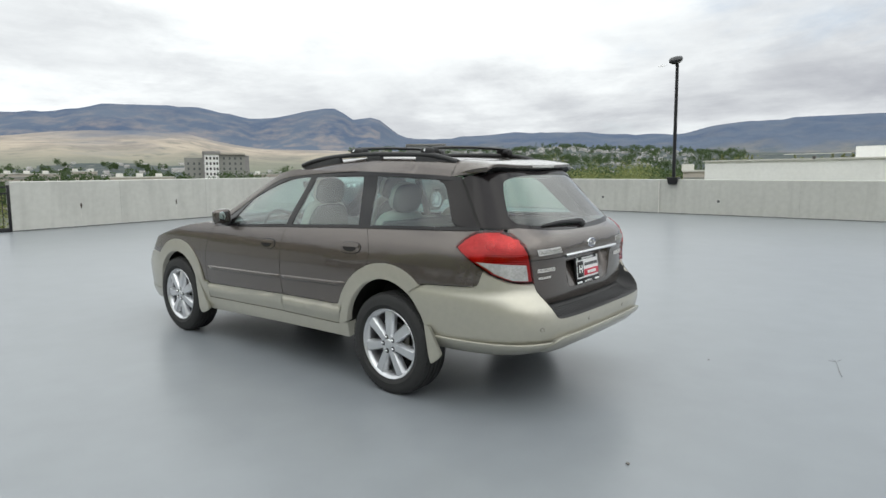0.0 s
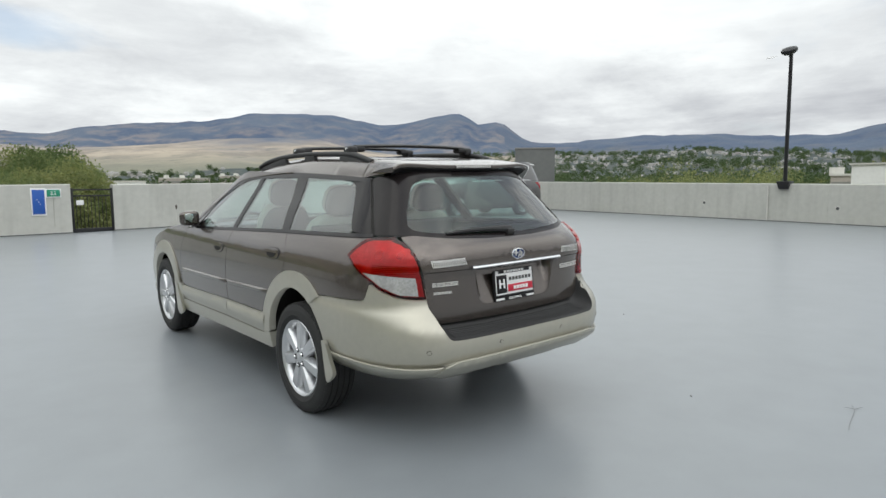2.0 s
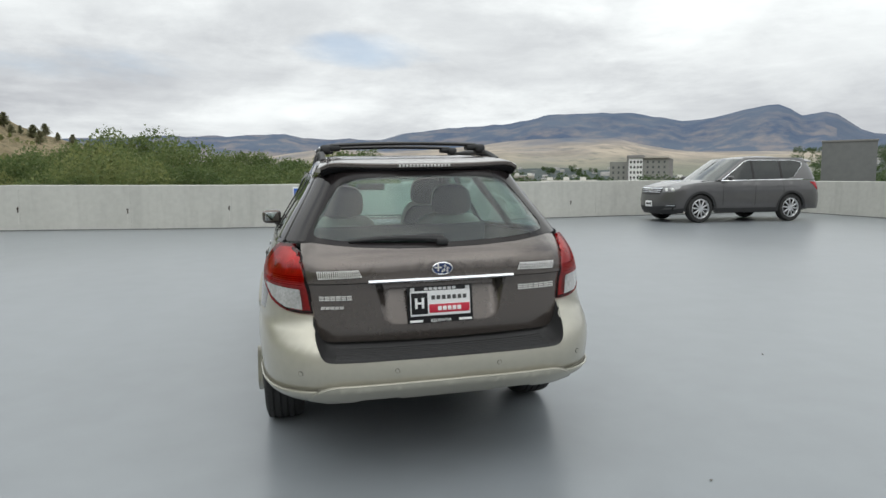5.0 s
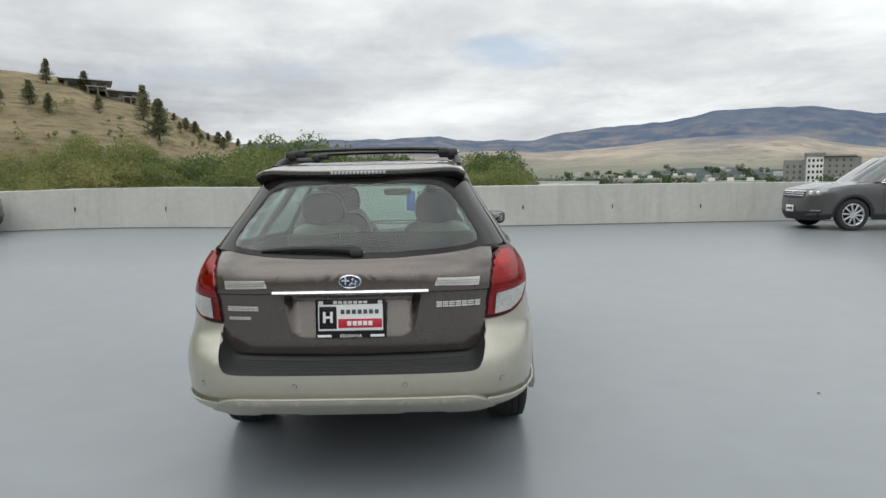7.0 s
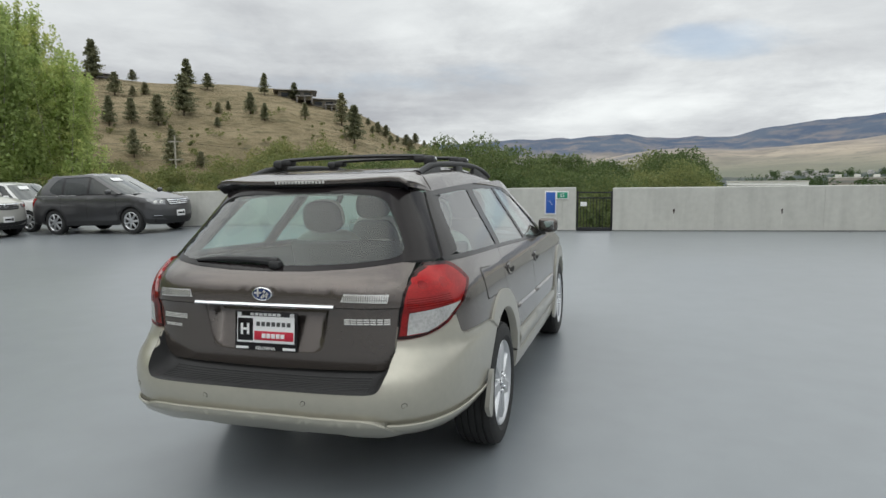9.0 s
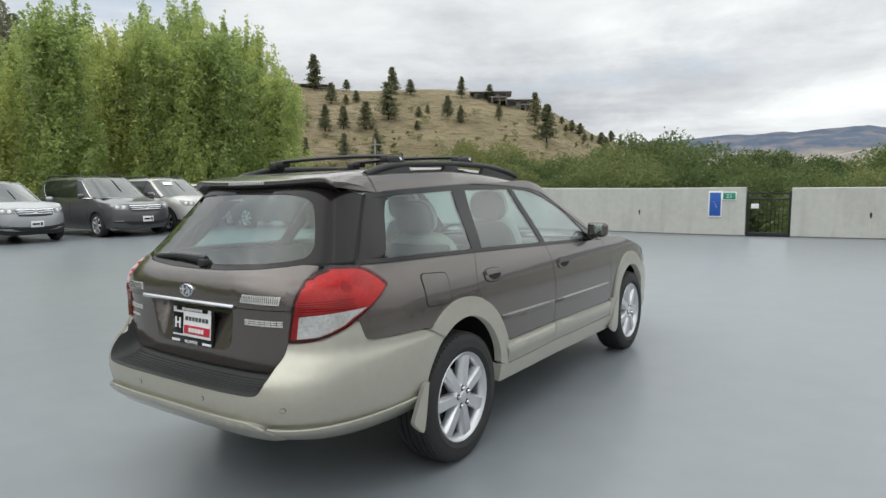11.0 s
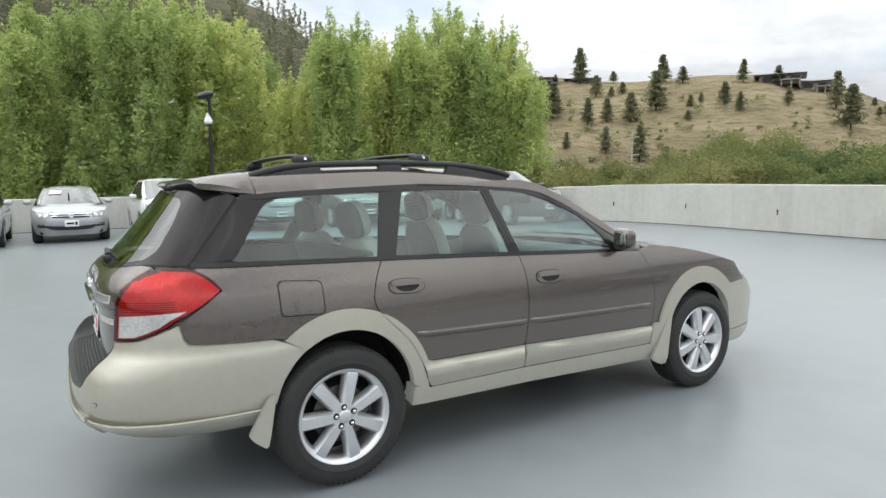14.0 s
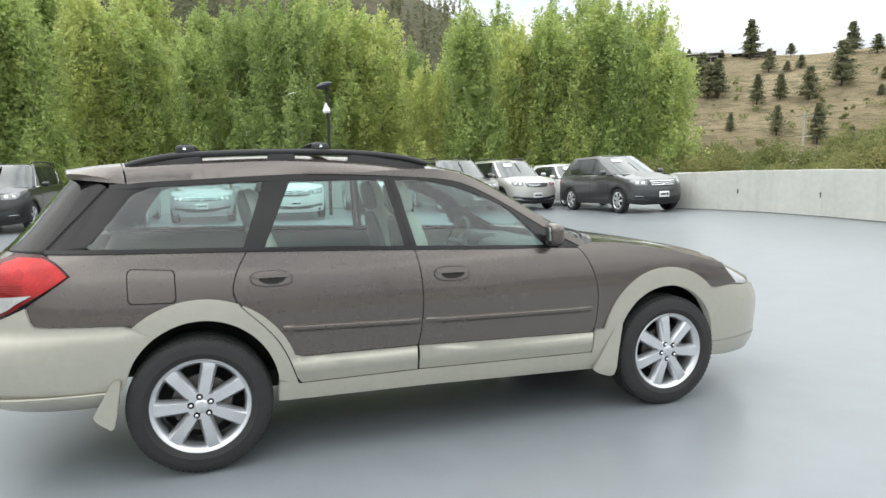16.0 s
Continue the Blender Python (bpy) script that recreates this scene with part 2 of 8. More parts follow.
def tube(bm, pts, r, segs=8, flat=1.0, taper=None):
    """A bar through pts, with capped ends."""
    pts = [Vector(p) for p in pts]
    rings = []
    for i, p in enumerate(pts):
        d = (pts[min(i + 1, len(pts) - 1)] - pts[max(i - 1, 0)]).normalized()
        up = Vector((0, 0, 1)) if abs(d.z) < 0.9 else Vector((1, 0, 0))
        s = d.cross(up).normalized()
        n = s.cross(d)
        rr = r if taper is None else r * taper[i]
        rings.append([bm.verts.new(p + s * rr * math.cos(2 * math.pi * k / segs) + n * rr * flat * math.sin(2 * math.pi * k / segs)) for k in range(segs)])
    for a, b in zip(rings, rings[1:]):
        for k in range(segs):
            bm.faces.new((a[k], a[(k + 1) % segs], b[(k + 1) % segs], b[k]))
    bm.faces.new(rings[0][::-1])
    bm.faces.new(rings[-1])


def spl(pts):
    """A smooth curve y(x) through sorted points."""
    xs, ys = [p[0] for p in pts], [p[1] for p in pts]
    ms = []
    for i in range(len(pts)):
        if 0 < i < len(pts) - 1:
            d0 = (ys[i] - ys[i - 1]) / (xs[i] - xs[i - 1])
            d1 = (ys[i + 1] - ys[i]) / (xs[i + 1] - xs[i])
            ms.append(0 if d0 * d1 <= 0 else 2 * d0 * d1 / (d0 + d1))
        else:
            j = min(i, len(pts) - 2)
            ms.append((ys[j + 1] - ys[j]) / (xs[j + 1] - xs[j]))

    def f(x):
        if x <= xs[0]:
            return ys[0]
        if x >= xs[-1]:
            return ys[-1]
        i = 0
        while xs[i + 1] < x:
            i += 1
        h = xs[i + 1] - xs[i]
        t = (x - xs[i]) / h
        return ((1 + 2 * t) * (1 - t) ** 2 * ys[i] + t * (1 - t) ** 2 * h * ms[i] + t * t * (3 - 2 * t) * ys[i + 1] + t * t * (t - 1) * h * ms[i + 1])
    return f


def curve(pts, n=5):
    """More points on a smooth line through pts (an open line)."""
    out = []
    p = [np.array(q, float) for q in pts]
    for i in range(len(p) - 1):
        a, b, c, d = p[max(i - 1, 0)], p[i], p[i + 1], p[min(i + 2, len(p) - 1)]
        for k in range(n):
            t = k / n
            out.append(tuple(0.5 * (2 * b + (c - a) * t + (2 * a - 5 * b + 4 * c - d) * t * t + (3 * b - a - 3 * c + d) * t ** 3)))
    out.append(tuple(p[-1]))
    return out


def arc(cx, cz, rx, rz, a0, a1, n=14):
    return [(cx + rx * math.cos(radians(a0 + (a1 - a0) * k / n)), cz + rz * math.sin(radians(a0 + (a1 - a0) * k / n))) for k in range(n + 1)]


def sub_grid(poly, step):
    """A polygon, filled and cut into a grid of about that step."""
    bm = bmesh.new()
    clean = []
    for q in poly:
        if not clean or (Vector(q) - clean[-1]).length > 1e-4:
            clean.append(Vector(q))
    if (clean[0] - clean[-1]).length < 1e-4:
        clean.pop()
    co, _, tris, _, _, _ = delaunay_2d_cdt(clean, [], [list(range(len(clean)))], 1, 1e-6)
    vs = [bm.verts.new((q[0], q[1], 0)) for q in co]
    for f in tris:
        bm.faces.new([vs[i] for i in f])
    for ax in (0, 1):
        lo, hi = min(q[ax] for q in poly), max(q[ax] for q in poly)
        k = max(1, round((hi - lo) / step))
        for i in range(1, k):
            c, n = [0, 0, 0], [0, 0, 0]
            c[ax], n[ax] = lo + (hi - lo) * i / k, 1
            bmesh.ops.bisect_plane(bm, geom=bm.verts[:] + bm.edges[:] + bm.faces[:], plane_co=c, plane_no=n, dist=1e-6)
    return bm


def sheet(name, poly, point, material, parent, off=0.0, flange=0.018, step=0.05, side=1, label="", both=False):
    """A panel: a polygon of a surface's own coordinates, laid on the surface point(u, v), its rim turned in."""
    bm = sub_grid(poly, step)
    lay = bm.verts.layers.float_vector.new("n")
    e = 1e-3
    for v in bm.verts:
        u, w = v.co.x, v.co.y
        p = Vector(point(u, w))
        n = (Vector(point(u + e, w)) - Vector(point(u - e, w))).cross(Vector(point(u, w + e)) - Vector(point(u, w - e))).normalized()
        v.co = p + n * off
        v[lay] = n
    bm.normal_update()
    if sum(1 if f.normal.dot(f.verts[0][lay]) < 0 else -1 for f in bm.faces) > 0:
        bmesh.ops.reverse_faces(bm, faces=bm.faces[:])
    for ed in bm.edges:
        if ed.is_boundary and all(abs(v.co.x) < 0.012 for v in ed.verts):
            for v in ed.verts:
                v.co.x = 0.0
    if flange:
        rim = [ed for ed in bm.edges if ed.is_boundary and not (abs(ed.verts[0].co.x) < 1e-4 and abs(ed.verts[1].co.x) < 1e-4)]
        r = bmesh.ops.extrude_edge_only(bm, edges=rim)
        for v in r["geom"]:
            if isinstance(v, bmesh.types.BMVert):
                v.co -= v[lay] * flange
    if side < 0:
        for v in bm.verts:
            v.co.x = -v.co.x
            v[lay] = Vector((-v[lay].x, v[lay].y, v[lay].z))
        bmesh.ops.reverse_faces(bm, faces=bm.faces[:])
    bm.verts.ensure_lookup_table()
    ns = [tuple(v[lay]) for v in bm.verts]
    return part(name, bm, material, parent, label, normals=ns)

# ---- the roof deck and its walls ----
def deck_z(x, y):
    """The deck's gentle falls."""
    a, b = -0.003 + 0.0138 * x + 0.0103 * y, 0.109 + 0.0105 * x + 0.0118 * y
    t = min(1, max(0, (math.hypot(x, y) - 2.6) / 6))
    t = t * t * (3 - 2 * t)
    if y > 6.5:
        q = min(1, (y - 6.5) / 4.5)
        b += 0.16 * math.exp(-((x + 8.5) / 5) ** 2) * q * q * (3 - 2 * q)
    if x > 8:
        b -= 0.045 * min(1, (x - 8) / 6)
    return a * (1 - t) + b * t


def concrete_mat(name, col):
    m = mat(name, col, 0.85, var=0.085, scale=0.9, bump=0.12, bscale=60)
    t = m.node_tree
    p = t.nodes["Principled BSDF"]
    src = p.inputs["Base Color"].links[0].from_socket
    co = t.nodes.new("ShaderNodeTexCoord")
    mp = t.nodes.new("ShaderNodeMapping")
    mp.inputs["Scale"].default_value = (3.0, 3.0, 0.35)
    t.links.new(co.outputs["Object"], mp.inputs["Vector"])
    n = t.nodes.new("ShaderNodeTexNoise")
    n.inputs["Scale"].default_value, n.inputs["Detail"].default_value = 1.6, 7
    t.links.new(mp.outputs[0], n.inputs["Vector"])
    r = t.nodes.new("ShaderNodeMapRange")
    r.inputs["From Min"].default_value, r.inputs["From Max"].default_value = 0.30, 0.52
    r.inputs["To Min"].default_value, r.inputs["To Max"].default_value = 0.91, 1.02
    t.links.new(n.outputs["Fac"], r.inputs["Value"])
    mx = t.nodes.new("ShaderNodeVectorMath")
    mx.operation = "SCALE"
    t.links.new(src, mx.inputs[0])
    t.links.new(r.outputs[0], mx.inputs["Scale"])
    t.links.new(mx.outputs[0], p.inputs["Base Color"])
    return m


deck_grey = mat("grey_deck_coating", (0.214, 0.232, 0.248), 0.30, var=0.075, scale=0.35)
concrete = concrete_mat("cast_concrete", (0.50, 0.50, 0.465))
concrete_top = mat("pale_coping", (0.62, 0.61, 0.57), 0.8, var=0.08, scale=2, bump=0.2)
joint_dark = mat("dark_joint", (0.36, 0.355, 0.33), 0.9, var=0.2)
joint_seal = mat("dark_joint_sealant", (0.085, 0.088, 0.088), 0.6, var=0.2, scale=3)
rust = mat("rust_stain", (0.05, 0.036, 0.03), 0.9, var=0.4, scale=30)
black_paint = mat("black_painted_steel", (0.016, 0.016, 0.018), 0.42, 0.2, var=0.15)

X0, X1, Y0, Y1 = -20.2, 15.8, -22.0, 14.2
bm = bmesh.new()
bmesh.ops.create_grid(bm, x_segments=76, y_segments=76, size=0.5, matrix=Matrix.Translation(((X0 + X1) / 2, (Y0 + Y1) / 2, 0)) @ Matrix.Diagonal((X1 - X0 + 0.5, Y1 - Y0 + 0.5, 1, 1)))
wall_y = lambda x: 10.93 + (x + 11.6) / 11.65 * 1.09 if x < 0.5 else 12.17 + (x - 0.97) / 14.83 * 1.33
bmesh.ops.delete(bm, geom=[f for f in bm.faces if -11.5 < f.calc_center_median().x and f.calc_center_median().y > wall_y(f.calc_center_median().x) + 0.42], context="FACES")
for v in bm.verts:
    v.co.z = deck_z(v.co.x, v.co.y)
floor = tagged(part("floor", bm, deck_grey), "grey glossy coated parking deck with faint marks", "floor", kind="structure")
bm = bmesh.new()
rbox(bm, (X0 + X1) / 2, (Y0 + Y1) / 2, -5.2, X1 - X0 + 0.4, Y1 - Y0 + 0.6, 8.4, 0.0)
tagged(part("building_below", bm, concrete), "pale concrete parking building under the deck", "building", kind="structure")


def wall_run(name, a, b, h, label, holes=(), back=0.2, h2=None):
    """A parapet from a to b, seen from its inner side, in cast panels with coping and tie holes."""
    a, b = Vector((*a, 0)), Vector((*b, 0))
    d = (b - a).normalized()
    out = Vector((d.y, -d.x, 0))
    if out.dot(-(a + b)) > 0:
        out = -out
    ln = (b - a).length
    n = max(1, round(ln / 2.44))
    h2 = h if h2 is None else h2
    top = lambda p: h + (h2 - h) * (p - a).length / ln
    core = bmesh.new()
    zz = [deck_z(*(a + d * ln * k / 24).to_2d()) for k in range(25)]
    ring = []
    for k in range(25):
        p = a + d * ln * k / 24
        ring.append([core.verts.new(p + out * o + Vector((0, 0, z))) for o, z in ((0.008, zz[k] - 0.3), (0.008, zz[k] + top(p) - 0.012), (back, zz[k] + top(p) - 0.012), (back, zz[k] - 0.3))])
    for r0, r1 in zip(ring, ring[1:]):
        for i in range(4):
            core.faces.new((r0[i], r0[(i + 1) % 4], r1[(i + 1) % 4], r1[i]))
    core.faces.new(ring[0])
    core.faces.new(ring[-1][::-1])
    bmesh.ops.recalc_face_normals(core, faces=core.faces[:])
    w = tagged(part(name, core, joint_dark, smooth=False), label, "wall", kind="structure")
    for k in range(n):
        p0, p1 = a + d * (ln * k / n + 0.0025), a + d * (ln * (k + 1) / n - 0.0025)
        bm = bmesh.new()
        vs = []
        for p in (p0, p1):
            z = deck_z(p.x, p.y)
            vs.append([bm.verts.new(p + out * o + Vector((0, 0, zc))) for o, zc in ((0, z - 0.05), (0, z + top(p) - 0.02), (0.018, z + top(p)), (back + 0.01, z + top(p)), (back + 0.01, z - 0.05))])
        for i in range(5):
            bm.faces.new((vs[0][i], vs[0][(i + 1) % 5], vs[1][(i + 1) % 5], vs[1][i]))
        bm.faces.new(vs[0])
        bm.faces.new(vs[1][::-1])
        bmesh.ops.recalc_face_normals(bm, faces=bm.faces[:])
        part("concrete_panel", bm, concrete, w, smooth=False)
    strip = bmesh.new()
    ring = []
    for k in range(25):
        p = a + d * ln * k / 24
        ring.append([strip.verts.new(p + out * o + Vector((0, 0, zz[k] + zc))) for o, zc in ((-0.022, 0.003), (-0.012, 0.016), (0.002, 0.026))])
    for r0, r1 in zip(ring, ring[1:]):
        for i in range(2):
            strip.faces.new((r0[i], r0[i + 1], r1[i + 1], r1[i]))
    bmesh.ops.recalc_face_normals(strip, faces=strip.faces[:])
    part("base_joint", strip, joint_seal, w, "dark sealed joint at the foot")
    for k, hx in enumerate(holes):
        pm = a + d * ((hx - a.x) / d.x)
        z = deck_z(pm.x, pm.y) + 0.50 + 0.02 * math.sin(k * 2.3)
        ang = math.degrees(math.atan2(d.y, d.x))
        b2 = bmesh.new()
        pts = [(0.012, 0.075), (0.026, 0.03), (0.016, -0.03), (0.022, -0.07), (-0.008, -0.085), (-0.012, -0.02), (-0.022, 0.02), (-0.008, 0.06)]
        vv = [b2.verts.new((x * (1 + 0.4 * math.sin(k * 3 + i)), 0, y * (0.85 + 0.3 * math.cos(k * 1.7 + i)))) for i, (x, y) in enumerate(pts)]
        f = b2.faces.new(vv)
        ex = bmesh.ops.extrude_face_region(b2, geom=[f])
        for v in ex["geom"]:
            if isinstance(v, bmesh.types.BMVert):
                v.co.y -= 0.004
        bmesh.ops.recalc_face_normals(b2, faces=b2.faces[:])
        bmesh.ops.transform(b2, matrix=Matrix.Translation(pm - out * 0.001 + Vector((0, 0, z))) @ pose(0, 0, 0, 0, 0, ang if out.y > 0 or abs(out.x) > 0.5 else ang + 180), verts=b2.verts[:])
        part("tie_hole", b2, rust, w, "dark rusty tie hole", smooth=False)
        b2 = boxed(0, 0, -0.22, 0.007, 0.002, 0.24, 0.0, m=Matrix.Translation(pm + Vector((0, 0, z))) @ pose(0, 0, 0, 0, 0, ang))
        part("streak", b2, concrete_top, w)
    return w


GATE = ((0.05, 12.02), (0.97, 12.17))
wall_run("wall_north_west", (-11.6, 10.93), GATE[0], 1.03, "pale cast concrete parapet wall with rusty tie holes", (-9.25, -6.98, -4.69, -2.34), h2=1.14)
wall_run("wall_corner", (-11.7, 12.9), (-11.6, 11.13), 1.05, "short concrete parapet behind the corner car")
wall_run("wall_north_far", (-20.2, 12.9), (-11.9, 12.9), 1.05, "shaded concrete parapet behind the parked row")
wall_run("wall_north_east", GATE[1], (15.8, 13.5), 1.12, "pale cast concrete parapet wall with rusty tie holes", (2.46, 4.98, 7.51, 10.03))
wall_e = wall_run("wall_east", (15.8, 13.5), (15.8, -22), 1.057, "stained cast concrete parapet wall along the deck edge")
wall_run("wall_west", (-20.2, 12.9), (-20.2, -22), 1.067, "shaded cast concrete parapet wall behind parked cars")
wall_run("wall_south", (-20.2, -22), (15.8, -22), 1.067, "plain concrete parapet wall closing the deck")

for hy, hz in ((5.08, 0.75), (1.43, 0.665)):
    for nm, r0, dx, mm in (("tie_ring", 0.062, 0.004, concrete_top), ("tie_hole", 0.045, 0.007, joint_seal)):
        b = bmesh.new()
        lathe(b, [(0.0, r0), (dx, r0 * 0.96), (dx, 0.001)], 18, pose(15.8, hy, hz, 0, 0, 180))
        part(nm, b, mm, wall_e, "round tie hole")

# gate of bars
zg = deck_z(0.5, 12.1)
gate = tagged(new("metal_gate"), "black steel bar gate in the wall opening", "gate")
gate.location = (0.51, 12.14, zg)
gate.rotation_euler = (0, 0, math.atan2(GATE[1][1] - GATE[0][1], GATE[1][0] - GATE[0][0]))
gw = 0.91
for z, hz in ((0.04, 0.11), (0.86, 0.035), (1.0, 0.035)):
    part("rail", boxed(0, 0, z, gw, 0.03, hz, 0.004), black_paint, gate)
for x in (-gw / 2 + 0.02, gw / 2 - 0.02):
    part("post", boxed(x, 0, 0.52, 0.045, 0.045, 1.04, 0.005), black_paint, gate)
for k in range(9):
    part("bar", boxed(-gw / 2 + 0.10 + k * 0.082, 0, 0.46, 0.014, 0.014, 0.82, 0.002), black_paint, gate)
part("notice", boxed(-0.28, -0.025, 0.70, 0.16, 0.006, 0.11, 0.002), white_print, gate, "small white notice")

# signs on the wall
def on_wall(x, z, lift=0.012):
    y = 10.93 + (x + 11.6) / 11.65 * (12.02 - 10.93)
    return pose(x, y - lift, deck_z(x, y) + z, 0, 0, math.degrees(math.atan2(12.02 - 10.93, 11.65)))


sg = tagged(new("blue_sign"), "blue parking sign in a white frame on the wall", "sign")
sg.matrix_world = on_wall(-0.60, 0.74)
part("back", boxed(0, 0, 0, 0.30, 0.014, 0.62, 0.006), white_print, sg, "white frame")
part("face", boxed(0, -0.008, 0, 0.245, 0.006, 0.55, 0.004), blue_print, sg, "blue face")
for k in range(3):
    part("bar", boxed(0.03 * (k - 1), -0.012, 0.05 - 0.05 * k, 0.022, 0.003, 0.014, 0.0), white_print, sg)
sg = tagged(new("green_sign"), "small green and white exit sign on the wall", "sign")
sg.matrix_world = on_wall(-0.30, 0.935)
part("back", boxed(0, 0, 0, 0.31, 0.016, 0.20, 0.006), white_print, sg, "white frame")
part("face", boxed(0, -0.009, 0, 0.265, 0.006, 0.155, 0.004), green_print, sg, "green face")
for k, (x, z, w_, h_) in enumerate(((-0.03, 0.03, 0.05, 0.014), (-0.035, 0.0, 0.03, 0.014), (0.03, 0.035, 0.014, 0.03), (-0.03, -0.035, 0.06, 0.014), (0.035, -0.02, 0.03, 0.03))):
    part("bar", boxed(x, -0.013, z, w_, 0.003, h_, 0.0), white_print, sg)
b = bmesh.new()
tube(b, [(0, 0, 0.0), (0, 0, -0.75)], 0.008, 6)
part("conduit", b, concrete, sg)


def street_lamp(label, x, y, z0, h, turn, camera_box=False, bracket=True):
    """A black pole with a flat lamp head."""
    o = tagged(new("lamp_post"), label, "lamp post")
    o.matrix_world = pose(x, y, z0, 0, 0, turn)
    b = bmesh.new()
    tube(b, [(0, 0, -0.1), (0, 0, h)], 0.055, 16, taper=(1, 0.85))
    part("pole", b, black_paint, o)
    b = bmesh.new()
    lathe(b, [(-0.09, 0.001), (-0.08, 0.12), (-0.03, 0.19), (0.03, 0.20), (0.07, 0.16), (0.09, 0.05), (0.092, 0.001)], 20, pose(0.13, 0, h + 0.10, 0, -72, 0) @ Matrix.Diagonal((1.15, 0.95, 1.45, 1)))
    head = part("lamp_head", b, black_paint, o, "black rounded lamp head")
    part("lens", boxed(0.12, 0, h + 0.005, 0.22, 0.18, 0.012, 0.004, m=Matrix.Rotation(radians(18), 4, "Y")), clear_lens, head)
    part("neck", boxed(0.02, 0, h + 0.01, 0.10, 0.09, 0.12, 0.02), black_paint, o)
    if bracket:
        b = bmesh.new()
        rbox(b, 0, 0, -0.05, 0.34, 0.34, 0.22, 0.02)
        for v in b.verts:
            if v.co.z < 0:
                v.co.x *= 0.72
                v.co.y *= 0.72
        part("bracket", b, black_paint, o, "black steel base bracket")
        b = bmesh.new()
        lathe(b, [(0, 0.018), (0.012, 0.016), (0.012, 0.001)], 6, pose(-0.13, 0, -0.08, 0, 180, 0))
        part("bolt", b, chrome, o)
    if camera_box:
        b = bmesh.new()
        lathe(b, [(-0.16, 0.001), (-0.16, 0.10), (-0.10, 0.125), (0.02, 0.09), (0.12, 0.05), (0.16, 0.04), (0.16, 0.001)], 18, pose(0.03, -0.04, h - 0.58, 0, -90, 0))
        part("security_camera", b, white_print, o, "white dome security camera")
    return o


street_lamp("black lamp post bracketed on the concrete wall", 15.83, 2.78, deck_z(15.8, 2.8) + 1.06, 3.45, 180)
street_lamp("black lamp post with a white camera behind cars", -16.7, 1.7, deck_z(-16.7, 1.7), 4.0, -60, True, False)

# downpipe on the east wall
b = bmesh.new()
tube(b, [(15.77, 3.2, deck_z(15.8, 3.2) + 0.02), (15.77, 3.2, deck_z(15.8, 3.2) + 1.0)], 0.022, 8)
tagged(part("downpipe", b, concrete_top), "pale vertical pipe fixed on the concrete wall", "pipe")

# ---- the brown wagon ----
class Shell:
    """A car's skin: u runs along the side (as y) and on round the corners (as x); z is the height."""

    def __init__(self, w, yr, yf, ycr, ycf, nr, nf, taper=0.004, pinch=None):
        self.pinch = pinch
        self.w, self.yr, self.yf, self.ycr, self.ycf, self.nr, self.nf, self.taper = w, yr, yf, ycr, ycf, nr, nf, taper

    def knee(self, a, b, n):
        k = (a / b) ** (1 / (n - 1))
        q = (1 / (1 + k ** n)) ** (1 / n)
        return a * k * q, b * q

    def point(self, u, z):
        x, y, zz = self.outline(u, z)
        return (x * self.pinch(y, z) if self.pinch else x, y, zz)

    def outline(self, u, z):
        a = self.w(z)
        if u < self.ycr:
            n, b, y0, s, d = self.nr, self.ycr - self.yr(z), self.ycr, -1, self.ycr - u
        elif u > self.ycf:
            n, b, y0, s, d = self.nf, self.yf(z) - self.ycf, self.ycf, 1, u - self.ycf
        else:
            return (a * (1 - self.taper * u * u), u, z)
        xk, yk = self.knee(a, b, n)
        if d <= yk:
            x, y = a * (1 - (d / b) ** n) ** (1 / n), d
        else:
            x = xk - (d - yk)
            y = b * max(0, 1 - (abs(x) / a) ** n) ** (1 / n)
        y = y0 + s * y
        return (x * (1 - self.taper * y * y), y, z)

    def rear(self, x, z):
        """u of a point at x on the rear."""
        a, b = self.w(z), self.ycr - self.yr(z)
        xk, yk = self.knee(a, b, self.nr)
        return (self.ycr - yk - (xk - x), z)

    def front(self, x, z):
        a, b = self.w(z), self.yf(z) - self.ycf
        xk, yk = self.knee(a, b, self.nf)
        return (self.ycf + yk + (xk - x), z)


def tumblehome(y, z):
    """How far the cabin draws in above the belt, more towards the rear."""
    k = min(1.0, max(0.0, (z - 1.06) / 0.36))
    r = min(1.0, max(0.0, (y + 1.3) / 1.3))
    return 1 - (0.075 - 0.035 * r) * k * k * (3 - 2 * k)


car_m = pose(-0.009, 0, 0.011, 0.6, 0, 0) @ pose(0, 0, 0, 0, -0.95, 0)
wagon = tagged(new("station_wagon"), "dark bronze brown wagon with beige cladding parked on the deck", "car")
wagon.matrix_world = car_m
side_w = spl([(0.20, 0.80), (0.30, 0.846), (0.40, 0.862), (0.55, 0.872), (0.72, 0.870), (0.86, 0.857), (0.95, 0.838), (1.0, 0.818), (1.06, 0.789), (1.1, 0.767), (1.2, 0.717), (1.3, 0.666), (1.42, 0.602), (1.5, 0.55)])
skin = Shell(side_w, spl([(0.3, -2.27), (0.6, -2.297), (0.72, -2.317), (0.88, -2.319), (0.93, -2.330), (1.0, -2.324), (1.05, -2.290), (1.09, -2.240), (1.14, -2.190), (1.42, -1.955), (1.5, -1.88)]),
             spl([(0.2, 2.24), (0.35, 2.295), (0.5, 2.305), (0.65, 2.295), (0.8, 2.22), (0.92, 2.08), (0.97, 1.95), (1.02, 1.8)]), -1.30, 1.15, 4.5, 3.8, pinch=tumblehome)
